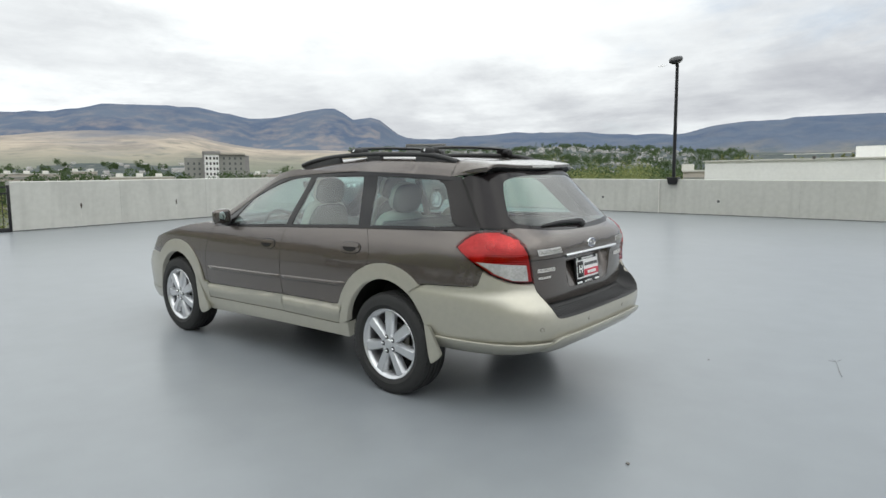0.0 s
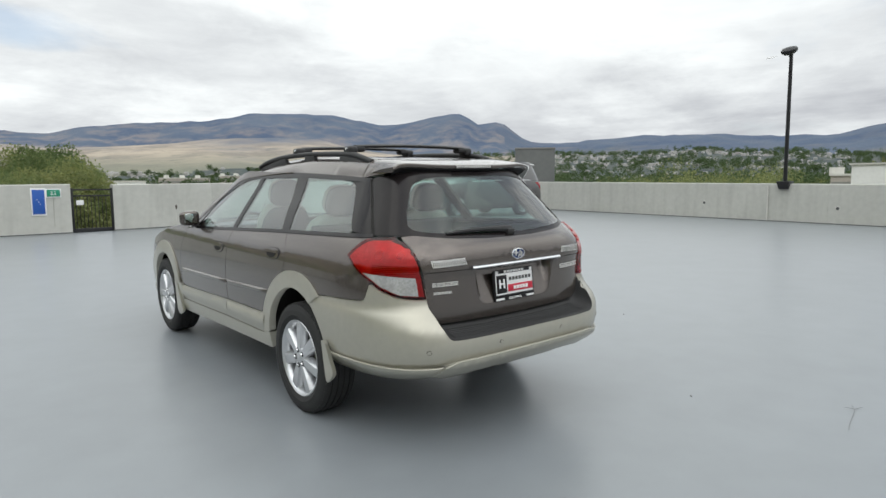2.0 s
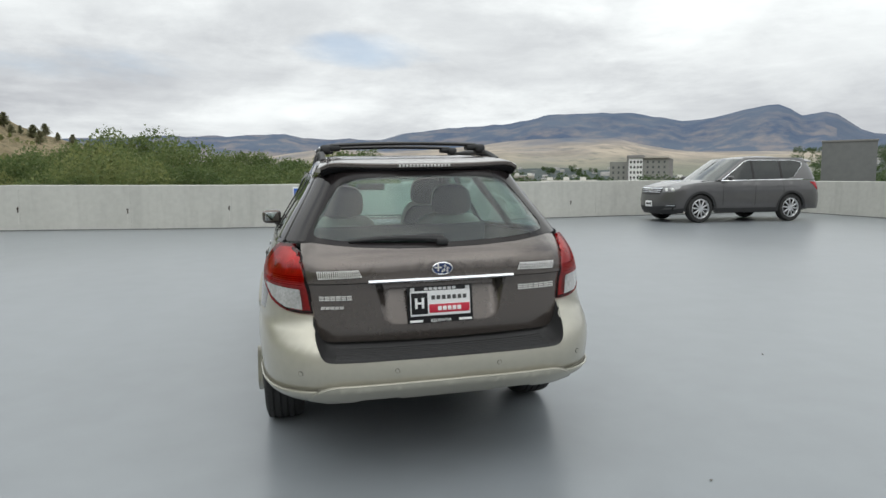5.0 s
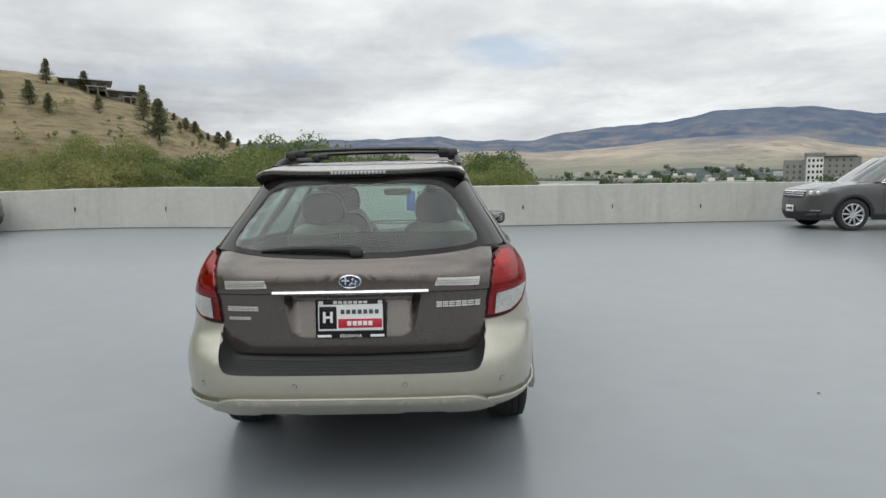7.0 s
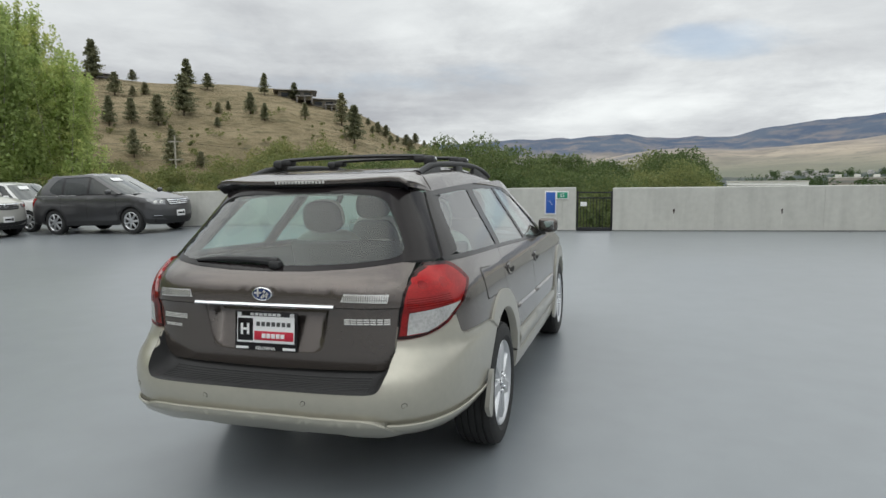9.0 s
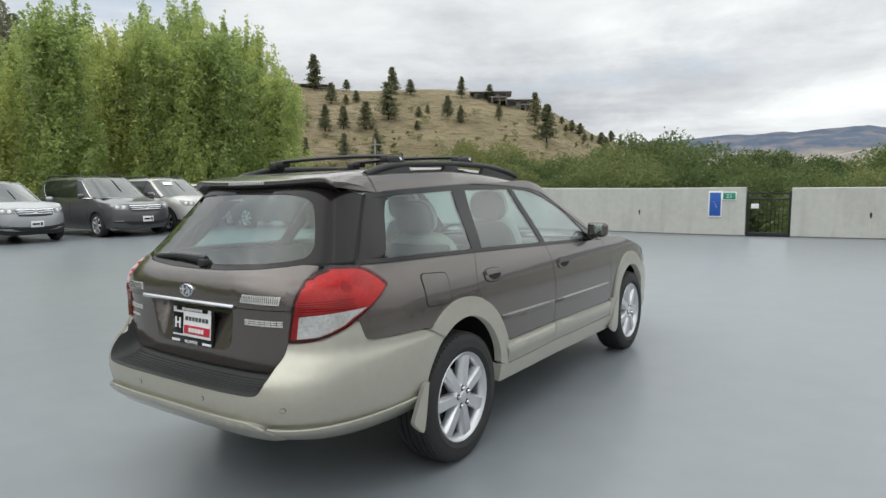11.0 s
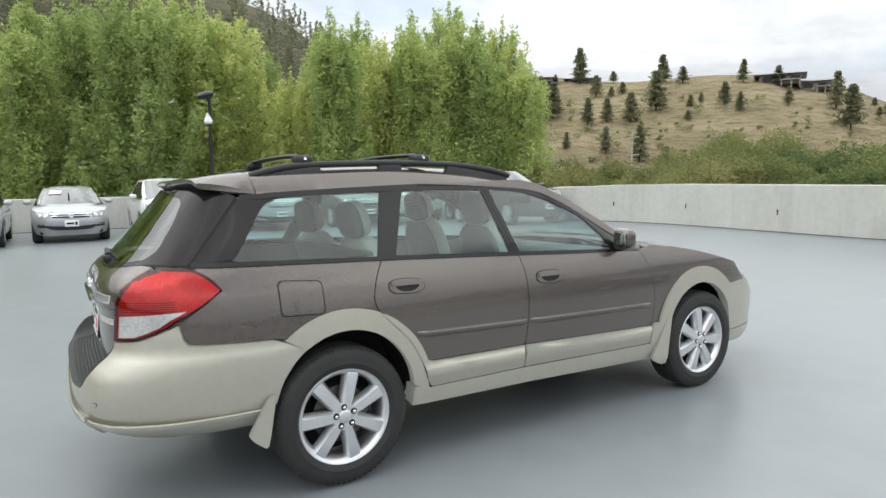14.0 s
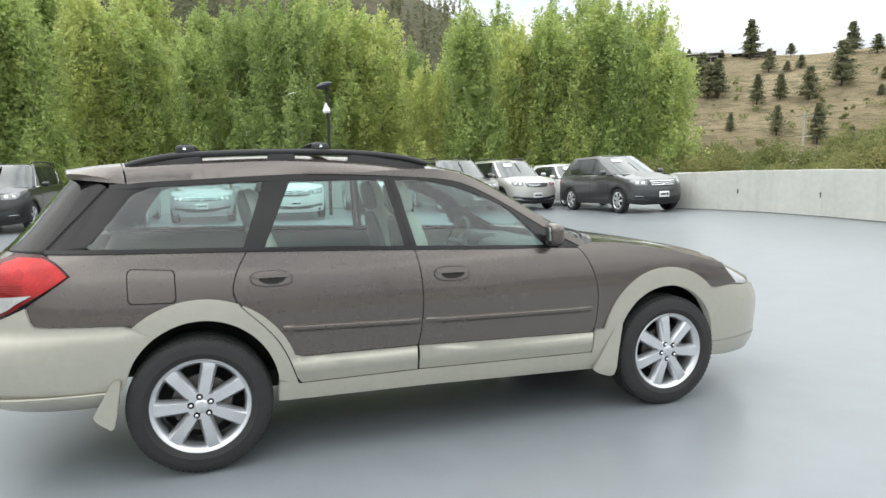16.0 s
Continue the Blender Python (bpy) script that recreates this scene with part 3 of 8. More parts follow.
cab = Shell(side_w, skin.yr, spl([(0.9, 1.21), (1.0, 1.06), (1.12, 0.84), (1.24, 0.60), (1.36, 0.37), (1.45, 0.21), (1.5, 0.12)]), -1.30, -0.25, 4.5, 5.0, pinch=tumblehome)
bumper = Shell(spl([(0.36, 0.805), (0.42, 0.852), (0.46, 0.866), (0.54, 0.874), (0.64, 0.880), (0.70, 0.878), (0.74, 0.869), (0.8, 0.866), (0.88, 0.856)]),
               spl([(0.36, -2.28), (0.42, -2.37), (0.46, -2.425), (0.50, -2.442), (0.56, -2.449), (0.62, -2.438), (0.68, -2.398), (0.72, -2.352), (0.76, -2.325), (0.84, -2.307)]), skin.yf, -1.30, 1.15, 4.9, 3.8)
skirt = Shell(spl([(0.35, 0.79), (0.39, 0.836), (0.43, 0.866), (0.446, 0.874), (0.47, 0.875)]), spl([(0.35, -2.26), (0.39, -2.36), (0.43, -2.425), (0.446, -2.437), (0.47, -2.442)]), skin.yf, -1.30, 1.15, 4.9, 3.8)
lip = Shell(spl([(0.35, 0.79), (0.39, 0.838), (0.43, 0.868), (0.5, 0.876)]), spl([(0.36, -2.33), (0.40, -2.398), (0.44, -2.440), (0.462, -2.456), (0.485, -2.455), (0.52, -2.44)]), skin.yf, -1.30, 1.15, 4.9, 3.8)

RX, RZ = -1.325, 1.335
arch_in_r = lambda a0, a1, n=18, g=0.0: arc(-1.315, 0.395, 0.352 + g, 0.357 + g, a0, a1, n)
arch_out_r = lambda a0, a1, n=18: arc(-1.315, 0.40, 0.455, 0.452, a0, a1, n)
arch_in_f = lambda a0, a1, n=18, g=0.0: arc(1.31, 0.37, 0.350 + g, 0.361 + g, a0, a1, n)
arch_out_f = lambda a0, a1, n=18: arc(1.31, 0.37, 0.452, 0.470, a0, a1, n)

gap_r = curve([(-1.085, 1.064), (-1.133, 0.98), (-1.158, 0.895), (-1.148, 0.835), (-1.104, 0.779), (-0.985, 0.655), (-0.915, 0.53), (-0.868, 0.387)], 3)
gap_m = curve([(-0.236, 1.030), (-0.216, 0.914), (-0.210, 0.76), (-0.228, 0.60), (-0.246, 0.528), (-0.248, 0.390)], 3)
gap_f = curve([(0.735, 0.985), (0.785, 0.915), (0.830, 0.80), (0.840, 0.68), (0.825, 0.56), (0.806, 0.492), (0.797, 0.368)], 3)
G = 0.0033


def mid_rear(sh, z0, z1, n=6):
    return [sh.rear(0.0, z) for z in np.linspace(z0, z1, n)]


def shift(pts, du, dv=0.0):
    return [(p[0] + du, p[1] + dv) for p in pts]


def above(pts, z):
    return [p for p in pts if p[1] >= z]


def below(pts, z):
    return [p for p in pts if p[1] <= z]


belt = spl([(-1.97, 1.092), (-1.085, 1.064), (-0.24, 1.030), (0.6, 0.992), (0.79, 0.985)])


def seam(path, point, s, wd=0.011, depth=-0.0045):
    """A dark joint behind the edges of two panels."""
    left, right = [], []
    for k, p in enumerate(path):
        a, c = path[max(0, k - 1)], path[min(len(path) - 1, k + 1)]
        d = Vector((c[0] - a[0], c[1] - a[1]))
        d.normalize()
        left.append((p[0] - d.y * wd, p[1] + d.x * wd))
        right.append((p[0] + d.y * wd, p[1] - d.x * wd))
    sheet("panel_joint", left + right[::-1], point, dark_gap, wagon, depth, 0, 0.06, side=s)


roof_edge = spl([(-2.0, 1.385), (-1.7, 1.400), (-1.4, 1.415), (-0.6, 1.438), (-0.15, 1.428), (0.06, 1.402), (0.22, 1.338), (0.37, 1.250), (0.55, 1.130), (0.785, 1.000)])


def pillar_point(u, z):
    """The windscreen pillar and roof edge, steeper than the glass beside it."""
    x, y, zz = cab.point(u, z)
    low = cab.point(u, roof_edge(u) - 0.022)[0]
    return (low + 0.55 * (x - low), y, zz)


def cladding_point(u, z):
    """The doors' lower cladding: a sloping shelf, a soft crease, then a face that turns under."""
    x, y, zz = skin.point(u, z)
    top = 0.526 - 0.030 * (u + 0.85) / 1.65
    k = max(0.0, min(1.0, (top - z) / 0.035))
    return (x + 0.013 * k * k * (3 - 2 * k) - 0.25 * max(0.0, top - 0.055 - z), y, zz)


for s in (1, -1):
    # doors
    fd = above(shift(gap_m, G), 0.53) + [(-0.240, 0.526), (0.8, 0.497)] + above(shift(gap_f, -G), 0.5)[::-1]
    door_f = sheet("front_door", fd, skin.point, paint_brown, wagon, side=s)
    door_f["label"] = "dark bronze brown front door"
    rd = above(shift(gap_m, -G), 0.53) + [(-0.252, 0.528), (-0.853, 0.533)] + arch_out_r(18, 65, 9) + above(shift(gap_r, G), 0.813)[::-1]
    door_r = sheet("rear_door", rd, skin.point, paint_brown, wagon, side=s)
    sheet("cladding", [(-0.241, 0.522), (0.801, 0.492), (0.793, 0.378), (-0.243, 0.399)], cladding_point, paint_beige, door_f, 0.008, 0.012, side=s, label="beige lower door cladding")
    low = [p for p in below(shift(gap_r, G), 0.806) if p[1] > 0.40]
    sheet("cladding", [(-0.255, 0.523), (-0.845, 0.528)] + arch_out_r(18, 64, 9) + low + [(-0.855, 0.397), (-0.255, 0.400)], cladding_point, paint_beige, door_r, 0.010, 0.012, side=s, label="beige lower door cladding and flare edge")
    for door, y0, y1, z0, z1 in ((door_f, -0.203, 0.798, 0.666, 0.645), (door_r, -0.935, -0.232, 0.689, 0.668)):
        b = bmesh.new()
        rows = []
        for t in np.linspace(0, 1, 13):
            y, z = y0 + (y1 - y0) * t, z0 + (z1 - z0) * t
            x = skin.point(y, z)[0]
            k = min(1.0, 0.25 + 9 * min(t, 1 - t))
            rows.append([b.verts.new((s * px, y, pz)) for px, pz in ((x - 0.004, z + 0.006), (x + 0.017 * k, z - 0.002), (x + 0.017 * k, z - 0.017), (x - 0.004, z - 0.036))])
        for r0, r1 in zip(rows, rows[1:]):
            for i in range(3):
                b.faces.new((r0[i], r0[i + 1], r1[i + 1], r1[i]))
        b.faces.new(rows[0])
        b.faces.new(rows[-1][::-1])
        bmesh.ops.recalc_face_normals(b, faces=b.faces[:])
        bmesh.ops.bevel(b, geom=b.edges[:], offset=0.002, segments=2, profile=0.5, affect="EDGES")
        part("moulding", b, paint_brown, door, "raised brown door moulding")
    for door, yc, zc, wd in ((door_f, -0.045, 0.893, 0.200), (door_r, -0.977, 0.928, 0.202)):
        rim = [(yc + wd / 2 * math.copysign(abs(math.cos(a)) ** 0.7, math.cos(a)), zc + 0.039 * math.copysign(abs(math.sin(a)) ** 0.75, math.sin(a)) - 0.004 * math.cos(a)) for a in np.linspace(0, 2 * math.pi, 32, endpoint=False)]
        hd = sheet("door_handle", rim, skin.point, black_plastic, door, 0.003, 0.01, 0.03, side=s, label="brown pull handle in a dark recess")
        inner = [(yc + (q[0] - yc) * 0.955, zc + (q[1] - zc) * 0.90) for q in rim]
        sheet("cup", inner, skin.point, paint_brown, hd, 0.006, 0.008, 0.03, side=s)
        # dark half-moon laid on the cup as the shade inside its hand pocket
        sheet("grip", [(yc + 0.004 + 0.064 * math.cos(a), zc + 0.003 + 0.030 * math.sin(a)) for a in np.linspace(math.pi, 2 * math.pi, 14)], skin.point, dark_gap, hd, 0.008, 0.004, 0.03, side=s)
        sheet("lever", curve([(yc - 0.086, zc + 0.024), (yc, zc + 0.031), (yc + 0.086, zc + 0.022), (yc + 0.078, zc + 0.003), (yc, zc + 0.004), (yc - 0.078, zc + 0.005), (yc - 0.086, zc + 0.024)], 3)[:-1], skin.point, paint_brown, hd, 0.014, 0.009, 0.03, side=s)
    for path in (gap_r, gap_m, gap_f):
        seam(path, skin.point, s)
    seam([(-0.87, 0.393), (-0.25, 0.396), (0.80, 0.374)], skin.point, s, 0.006, 0.002)
    # wings and quarters
    hood_line = curve([(0.735, 0.995), (0.84, 1.006), (1.05, 0.988), (1.24, 0.958), (1.5, 0.900), (1.755, 0.832)], 4)
    wing = hood_line + [(1.79, 0.785), (1.872, 0.702), (1.70, 0.690)] + arch_out_f(45, 163, 18) + above(shift(gap_f, G), 0.505)[::-1]
    sheet("front_wing", wing, skin.point, paint_brown, wagon, side=s, label="dark bronze brown front wing")
    quarter = [(-1.092, belt(-1.09)), (-1.965, 1.092), (-1.955, 1.078), (-1.905, 1.03), (-1.857, 0.992), (-1.95, 0.925), (-2.043, 0.864), (-2.037, 0.83), (-2.028, 0.797), (-2.014, 0.777), (-1.99, 0.7705), (-1.93, 0.768), (-1.64, 0.757)] + arch_out_r(130, 68, 12) + above(shift(gap_r, -G), 0.825)[::-1]
    q = sheet("rear_quarter", quarter, skin.point, paint_brown, wagon, side=s, label="dark bronze brown rear quarter panel")
    if s > 0:
        fu = [(cx + 0.022 * math.cos(radians(a)), cz + 0.022 * math.sin(radians(a))) for cx, cz, a0 in ((-1.597, 0.983, 180), (-1.442, 0.971, 90), (-1.440, 0.869, 0), (-1.596, 0.875, -90)) for a in range(a0, a0 - 91, -18)]
        sheet("fuel_seam", [(-1.518 + (p[0] + 1.518) * 1.055, 0.927 + (p[1] - 0.927) * 1.065) for p in fu], skin.point, dark_gap, q, 0.0012, 0.002, side=s)
        sheet("fuel_door", fu, skin.point, paint_brown, q, 0.0030, 0.003, side=s, label="square brown fuel filler door")
    # flares and sills
    fl = arch_out_r(67, 131, 16) + [(-1.60, 0.735)] + arch_in_r(125, 5, 24) + below(shift(gap_r, -G), 0.812)[::-1]
    sheet("wheel_arch", fl, skin.point, paint_beige, wagon, 0.014, 0.045, 0.035, side=s, label="beige wheel arch flare")
    ff = arch_out_f(44, 163, 20) + [(0.850, 0.504), (0.8135, 0.502), (0.803, 0.37), (0.88, 0.37)] + arch_in_f(172, 30, 24)
    sheet("wheel_arch", ff, skin.point, paint_beige, wagon, 0.014, 0.045, 0.035, side=s, label="beige wheel arch flare")
    sheet("sill", [(-0.962, 0.412), (-0.900, 0.404), (-0.880, 0.392), (-0.868, 0.390), (-0.25, 0.392), (0.80, 0.371), (0.86, 0.366), (0.86, 0.276), (0.80, 0.274), (-0.2, 0.304), (-0.94, 0.313), (-0.972, 0.317), (-0.967, 0.36)], skin.point, paint_beige, wagon, 0.014, 0.09, side=s, label="beige sill cladding")
    # greenhouse
    top_g = spl([(-1.75, 1.372), (-1.5, 1.385), (-0.88, 1.402), (-0.3, 1.398), (-0.1, 1.385), (0.045, 1.352), (0.2, 1.295), (0.351, 1.218), (0.564, 1.006), (0.62, 0.998)])
    ys = np.linspace(-1.71, 0.60, 40)
    strip = [(y, top_g(y)) for y in ys] + [(0.64, 0.997), (0.785, 0.993)] + [(y, roof_edge(y)) for y in np.linspace(0.785, -1.71, 44)]
    sheet("window_frame", strip, cab.point, black_gloss, wagon, 0.004, 0.02, 0.06, side=s, label="black upper door frames")
    ap = [(y, roof_edge(y) - 0.022 * min(1.0, max(0.0, (y + 0.75) / 0.6))) for y in np.linspace(-0.75, 0.785, 28)] + [(y, roof_edge(y) + 0.030 * min(1, max(0.12, (y + 0.5) / 0.45)) * min(1.0, max(0.3, (0.95 - y) / 0.4))) for y in np.linspace(0.81, -0.75, 28)]
    sheet("windscreen_pillar", ap, pillar_point, paint_brown, wagon, 0.008, 0.02, 0.06, side=s, label="brown windscreen pillar")
    bs = np.linspace(-1.97, 0.79, 30)
    sheet("belt_strip", [(y, belt(y) + 0.014) for y in bs] + [(y, belt(y) - 0.004) for y in bs[::-1]], cab.point, black_gloss, wagon, 0.008, 0.015, 0.08, side=s, label="black window belt strip")
    sheet("door_pillar", [(-0.252, 1.04), (-0.318, 1.402), (-0.285, 1.402), (-0.222, 1.036)], cab.point, black_gloss, wagon, 0.004, 0.02, 0.06, side=s)
    sheet("door_pillar", [(-0.343, 1.402), (-0.322, 1.402), (-0.256, 1.04), (-0.286, 1.04)], cab.point, black_gloss, wagon, 0.004, 0.02, 0.06, side=s)
    sheet("door_pillar", [(-1.105, 1.065), (-0.985, 1.397), (-0.85, 1.402), (-1.010, 1.06)], cab.point, black_gloss, wagon, 0.004, 0.02, 0.06, side=s)
    see = curve([(-1.800, 1.115), (-1.76, 1.15), (-1.66, 1.285), (-1.60, 1.355), (-1.55, 1.372)], 3)
    sheet("rear_pillar", see + [(-1.68, 1.376), (-1.712, 1.384), (-1.955, 1.100)], cab.point, pillar_brown, wagon, 0.004, 0.02, 0.06, side=s, label="dark glossy rear pillar")
    sheet("quarter_window", see + [(y, top_g(y)) for y in np.linspace(-1.52, -0.985, 8)] + [(-1.105, 1.068), (-1.45, 1.084), (-1.75, 1.092)], cab.point, glass_green, wagon, 0.0, 0, 0.08, side=s, label="green tinted quarter window")
    sheet("rear_door_window", [(-1.008, 1.06), (-0.848, 1.402), (-0.345, 1.400), (-0.284, 1.036)], cab.point, glass_green, wagon, 0.0, 0, 0.08, side=s, label="green tinted rear door window")
    sheet("front_door_window", [(-0.225, 1.034), (-0.288, 1.398)] + [(y, top_g(y)) for y in np.linspace(-0.25, 0.56, 16)] + [(0.6, 1.0)], cab.point, glass_green, wagon, 0.0, 0, 0.08, side=s, label="green tinted front door window")
    # tailgate flank, gap to glass
    gap_t = [(-1.972, 1.098), (-1.72, 1.392), (-1.64, 1.470)]
    inner = [skin.rear(0.0, 1.405), skin.rear(0.30, 1.402), skin.rear(0.44, 1.385), skin.rear(0.508, 1.33), skin.rear(0.578, 1.20), skin.rear(0.592, 1.150), skin.rear(0.566, 1.122), skin.rear(0.42, 1.104), skin.rear(0.2, 1.092), skin.rear(0.0, 1.088)]
    inner = curve(inner, 4)
    flank = inner + mid_rear(skin, 1.084, 1.068, 3) + [skin.rear(0.2, 1.071), skin.rear(0.4, 1.082), skin.rear(0.60, 1.104), (-2.10, 1.105), (-1.978, 1.102), (-1.85, 1.248), (-1.727, 1.392), (-1.755, 1.405), (-1.82, 1.418), (-1.89, 1.424), skin.rear(0.46, 1.428), skin.rear(0.3, 1.430), *mid_rear(skin, 1.430, 1.408, 4)]
    sheet("tailgate_surround", flank, skin.point, pillar_brown, wagon, 0.003, 0.02, 0.05, side=s, label="dark glossy glass surround of the tailgate")
    sheet("surround_backing", flank, skin.point, dark_gap, wagon, -0.014, 0, 0.05, side=s)
    seam([(-1.974, 1.098), (-1.85, 1.243), (-1.724, 1.390)], skin.point, s, 0.016, -0.002)
    seam([(-1.80, 1.402), (-1.90, 1.412), skin.rear(0.45, 1.418)], skin.point, s, 0.02, -0.006)
    # lamp units
    lens = curve([(-1.864, 0.993), (-1.905, 1.038), (-1.95, 1.070), (-1.99, 1.083), (-2.10, 1.088), skin.rear(0.690, 1.084), skin.rear(0.658, 1.064)], 3) + [skin.rear(0.652 - 0.040 * t, 1.064 - 0.274 * t) for t in (0.2, 0.4, 0.6, 0.8, 1.0)] + curve([skin.rear(0.66, 0.79), (-2.195, 0.800), (-2.105, 0.838), (-2.06, 0.868), (-1.95, 0.932), (-1.864, 0.993)], 3)[:-1]
    sheet("lamp_seal", [(-2.06 + (p[0] + 2.06) * 1.008, 0.95 + (p[1] - 0.95) * 1.018) for p in lens], skin.point, black_gloss, wagon, 0.001, 0.03, 0.022, side=s)
    lamp = sheet("tail_lamp", lens, skin.point, glass_red, wagon, 0.017, 0.014, 0.025, side=s, label="red tail lamp with a clear lower lens")
    sheet("lamp_body", [(-2.06 + (p[0] + 2.06) * 0.965, 0.95 + (p[1] - 0.95) * 0.93) for p in lens], skin.point, lamp_inner, lamp, 0.0045, 0.003, 0.03, side=s)
    cl = [(-2.008, 0.914), (-2.20, 0.905), skin.rear(0.658, 0.902), skin.rear(0.648, 0.806), (-2.195, 0.813), (-2.115, 0.850), (-2.072, 0.880)]
    sheet("clear_lens", cl, skin.point, lens_grey, lamp, 0.0185, 0.004, 0.05, side=s, label="clear reversing lens")
    for k in range(5):
        z = 0.917 + 0.009 * k
        sheet("rib", [(-2.05, z), (-2.05, z + 0.0028), skin.rear(0.652, z + 0.0028), skin.rear(0.652, z)], skin.point, red_bright, lamp, 0.0075, 0.002, 0.05, side=s)
    for cy, cz, r0 in ((-2.07, 1.005, 0.048), (-2.175, 1.008, 0.034)):
        for k, (rr, mm, hh) in enumerate(((1.0, lamp_inner, 0.0060), (0.5, lamp_chrome, 0.0070))):
            sheet("reflector", [(cy + r0 * rr * math.cos(a), cz + r0 * rr * math.sin(a)) for a in np.linspace(0, 2 * math.pi, 20, endpoint=False)], skin.point, mm, lamp, hh, 0.002, 0.02, side=s)
    # rear bumper
    bu = [(-1.66, 0.751), (-1.93, 0.762), (-1.993, 0.7645), (-2.019, 0.772), (-2.034, 0.795), (-2.043, 0.828), (-2.05, 0.858), (-2.10, 0.834), (-2.19, 0.797), bumper.rear(0.66, 0.786), bumper.rear(0.617, 0.782), bumper.rear(0.613, 0.74)] + curve([bumper.rear(*p) for p in ((0.606, 0.70), (0.594, 0.64), (0.574, 0.604), (0.54, 0.592), (0.45, 0.590), (0.25, 0.589))], 5) + [*mid_rear(bumper, 0.588, 0.470), bumper.rear(0.3, 0.470), bumper.rear(0.54, 0.468), bumper.rear(0.61, 0.450), bumper.rear(0.66, 0.444), (-2.20, 0.442), (-1.95, 0.440), (-1.70, 0.440), (-1.672, 0.45)] + arch_in_r(168, 122, 9)
    sheet("rear_bumper", bu, bumper.point, paint_beige, wagon, 0.0, 0.05, 0.045, side=s, label="beige rear bumper with sensors")
    lo = [(-1.70, 0.447), (-1.95, 0.446), (-2.20, 0.449), skirt.rear(0.66, 0.452), skirt.rear(0.57, 0.456), skirt.rear(0.57, 0.390), skirt.rear(0.66, 0.382), (-2.20, 0.372), (-1.95, 0.365), (-1.70, 0.368)]
    sheet("bumper_skirt", lo[::-1], skirt.point, paint_beige, wagon, 0.004, 0.06, 0.03, side=s, label="beige bumper skirt below a bright crease")
    b = bmesh.new()
    tube(b, [(s * x, y, z) for x, y, z in (skirt.point(*q) for q in [(-1.70, 0.446), (-1.85, 0.445), (-2.0, 0.446), (-2.1, 0.447), (-2.2, 0.449), (-2.27, 0.450), skirt.rear(0.74, 0.451), skirt.rear(0.70, 0.452), skirt.rear(0.65, 0.453), skirt.rear(0.60, 0.455)])], 0.0055, 8)
    part("crease", b, paint_beige, wagon, "raised beige edge along the bumper skirt")
    b = bmesh.new()
    tube(b, [(s * x, y, z) for x, y, z in (lip.point(*q) for q in curve([lip.rear(0.0, 0.481), lip.rear(0.2, 0.481), lip.rear(0.4, 0.481), lip.rear(0.53, 0.478), lip.rear(0.60, 0.456), lip.rear(0.640, 0.410)], 5))], 0.0055, 8)
    part("crease", b, paint_beige, wagon, "raised beige edge of the skid lip")
    mid = curve([lip.rear(0.0, 0.484), lip.rear(0.2, 0.484), lip.rear(0.4, 0.484), lip.rear(0.54, 0.481), lip.rear(0.605, 0.458), lip.rear(0.648, 0.405)], 4) + [lip.rear(0.56, 0.380), lip.rear(0.43, 0.392), lip.rear(0.41, 0.404), lip.rear(0.24, 0.406), lip.rear(0.22, 0.396), lip.rear(0.1, 0.395), *mid_rear(lip, 0.395, 0.482)]
    sheet("skid_lip", mid, lip.point, paint_beige, wagon, 0.004, 0.06, 0.03, side=s, label="beige skid lip under the bumper")
    for x in (0.245, 0.678):
        c = bumper.rear(x, 0.540)
        ring = [(c[0] + 0.011 * math.cos(a), c[1] + 0.011 * math.sin(a)) for a in np.linspace(0, 2 * math.pi, 14, endpoint=False)]
        sheet("sensor", ring, bumper.point, black_plastic, wagon, 0.001, 0.002, 0.02, side=s)
        sheet("sensor", [(c[0] + (q0 - c[0]) * 0.82, c[1] + (q1 - c[1]) * 0.82) for q0, q1 in ring], bumper.point, paint_beige, wagon, 0.0025, 0.002, 0.02, side=s, label="round parking sensor")
    cr = [(-1.95, 0.84), (-1.95, 0.70), skin.rear(0.56, 0.60), skin.rear(0.56, 0.84)]
    sheet("corner_fill", cr, skin.point, paint_beige, wagon, -0.008, 0, 0.05, side=s)
    # mud flaps
    flaps = ([(-1.672, 0.505), (-1.692, 0.505), (-1.715, 0.49), (-1.755, 0.42), (-1.788, 0.362), (-1.795, 0.342), (-1.780, 0.318), (-1.742, 0.286), (-1.714, 0.282), (-1.690, 0.40)],
             [(0.995, 0.532), (0.958, 0.532), (0.925, 0.48), (0.870, 0.385), (0.820, 0.30), (0.806, 0.274), (0.825, 0.256), (0.868, 0.236), (0.945, 0.224), (0.966, 0.34)])
    for fp in flaps:
        sheet("mud_flap", curve(fp + fp[:1], 2)[:-1], lambda u, z: (0.876 + 0.006 * (z - 0.28) - 0.9 * max(0.0, 0.27 - z) ** 1.5, u, z), paint_beige, wagon, 0.008, 0.022, 0.03, side=s, label="beige mud flap")
    # liners and inner skin
    for cy, r, z in ((RX, 0.385, 0.40), (RZ, 0.375, 0.37)):
        b = bmesh.new()
        pr = [[b.verts.new((s * x, cy + r * math.cos(radians(a)), z + r * math.sin(radians(a)))) for x in (0.55, 0.832)] for a in range(-4, 186, 10)]
        for p0, p1 in zip(pr, pr[1:]):
            b.faces.new((p0[0], p0[1], p1[1], p1[0]))
        b.faces.new([p[0] for p in pr])
        part("arch_liner", b, dark_gap, wagon)
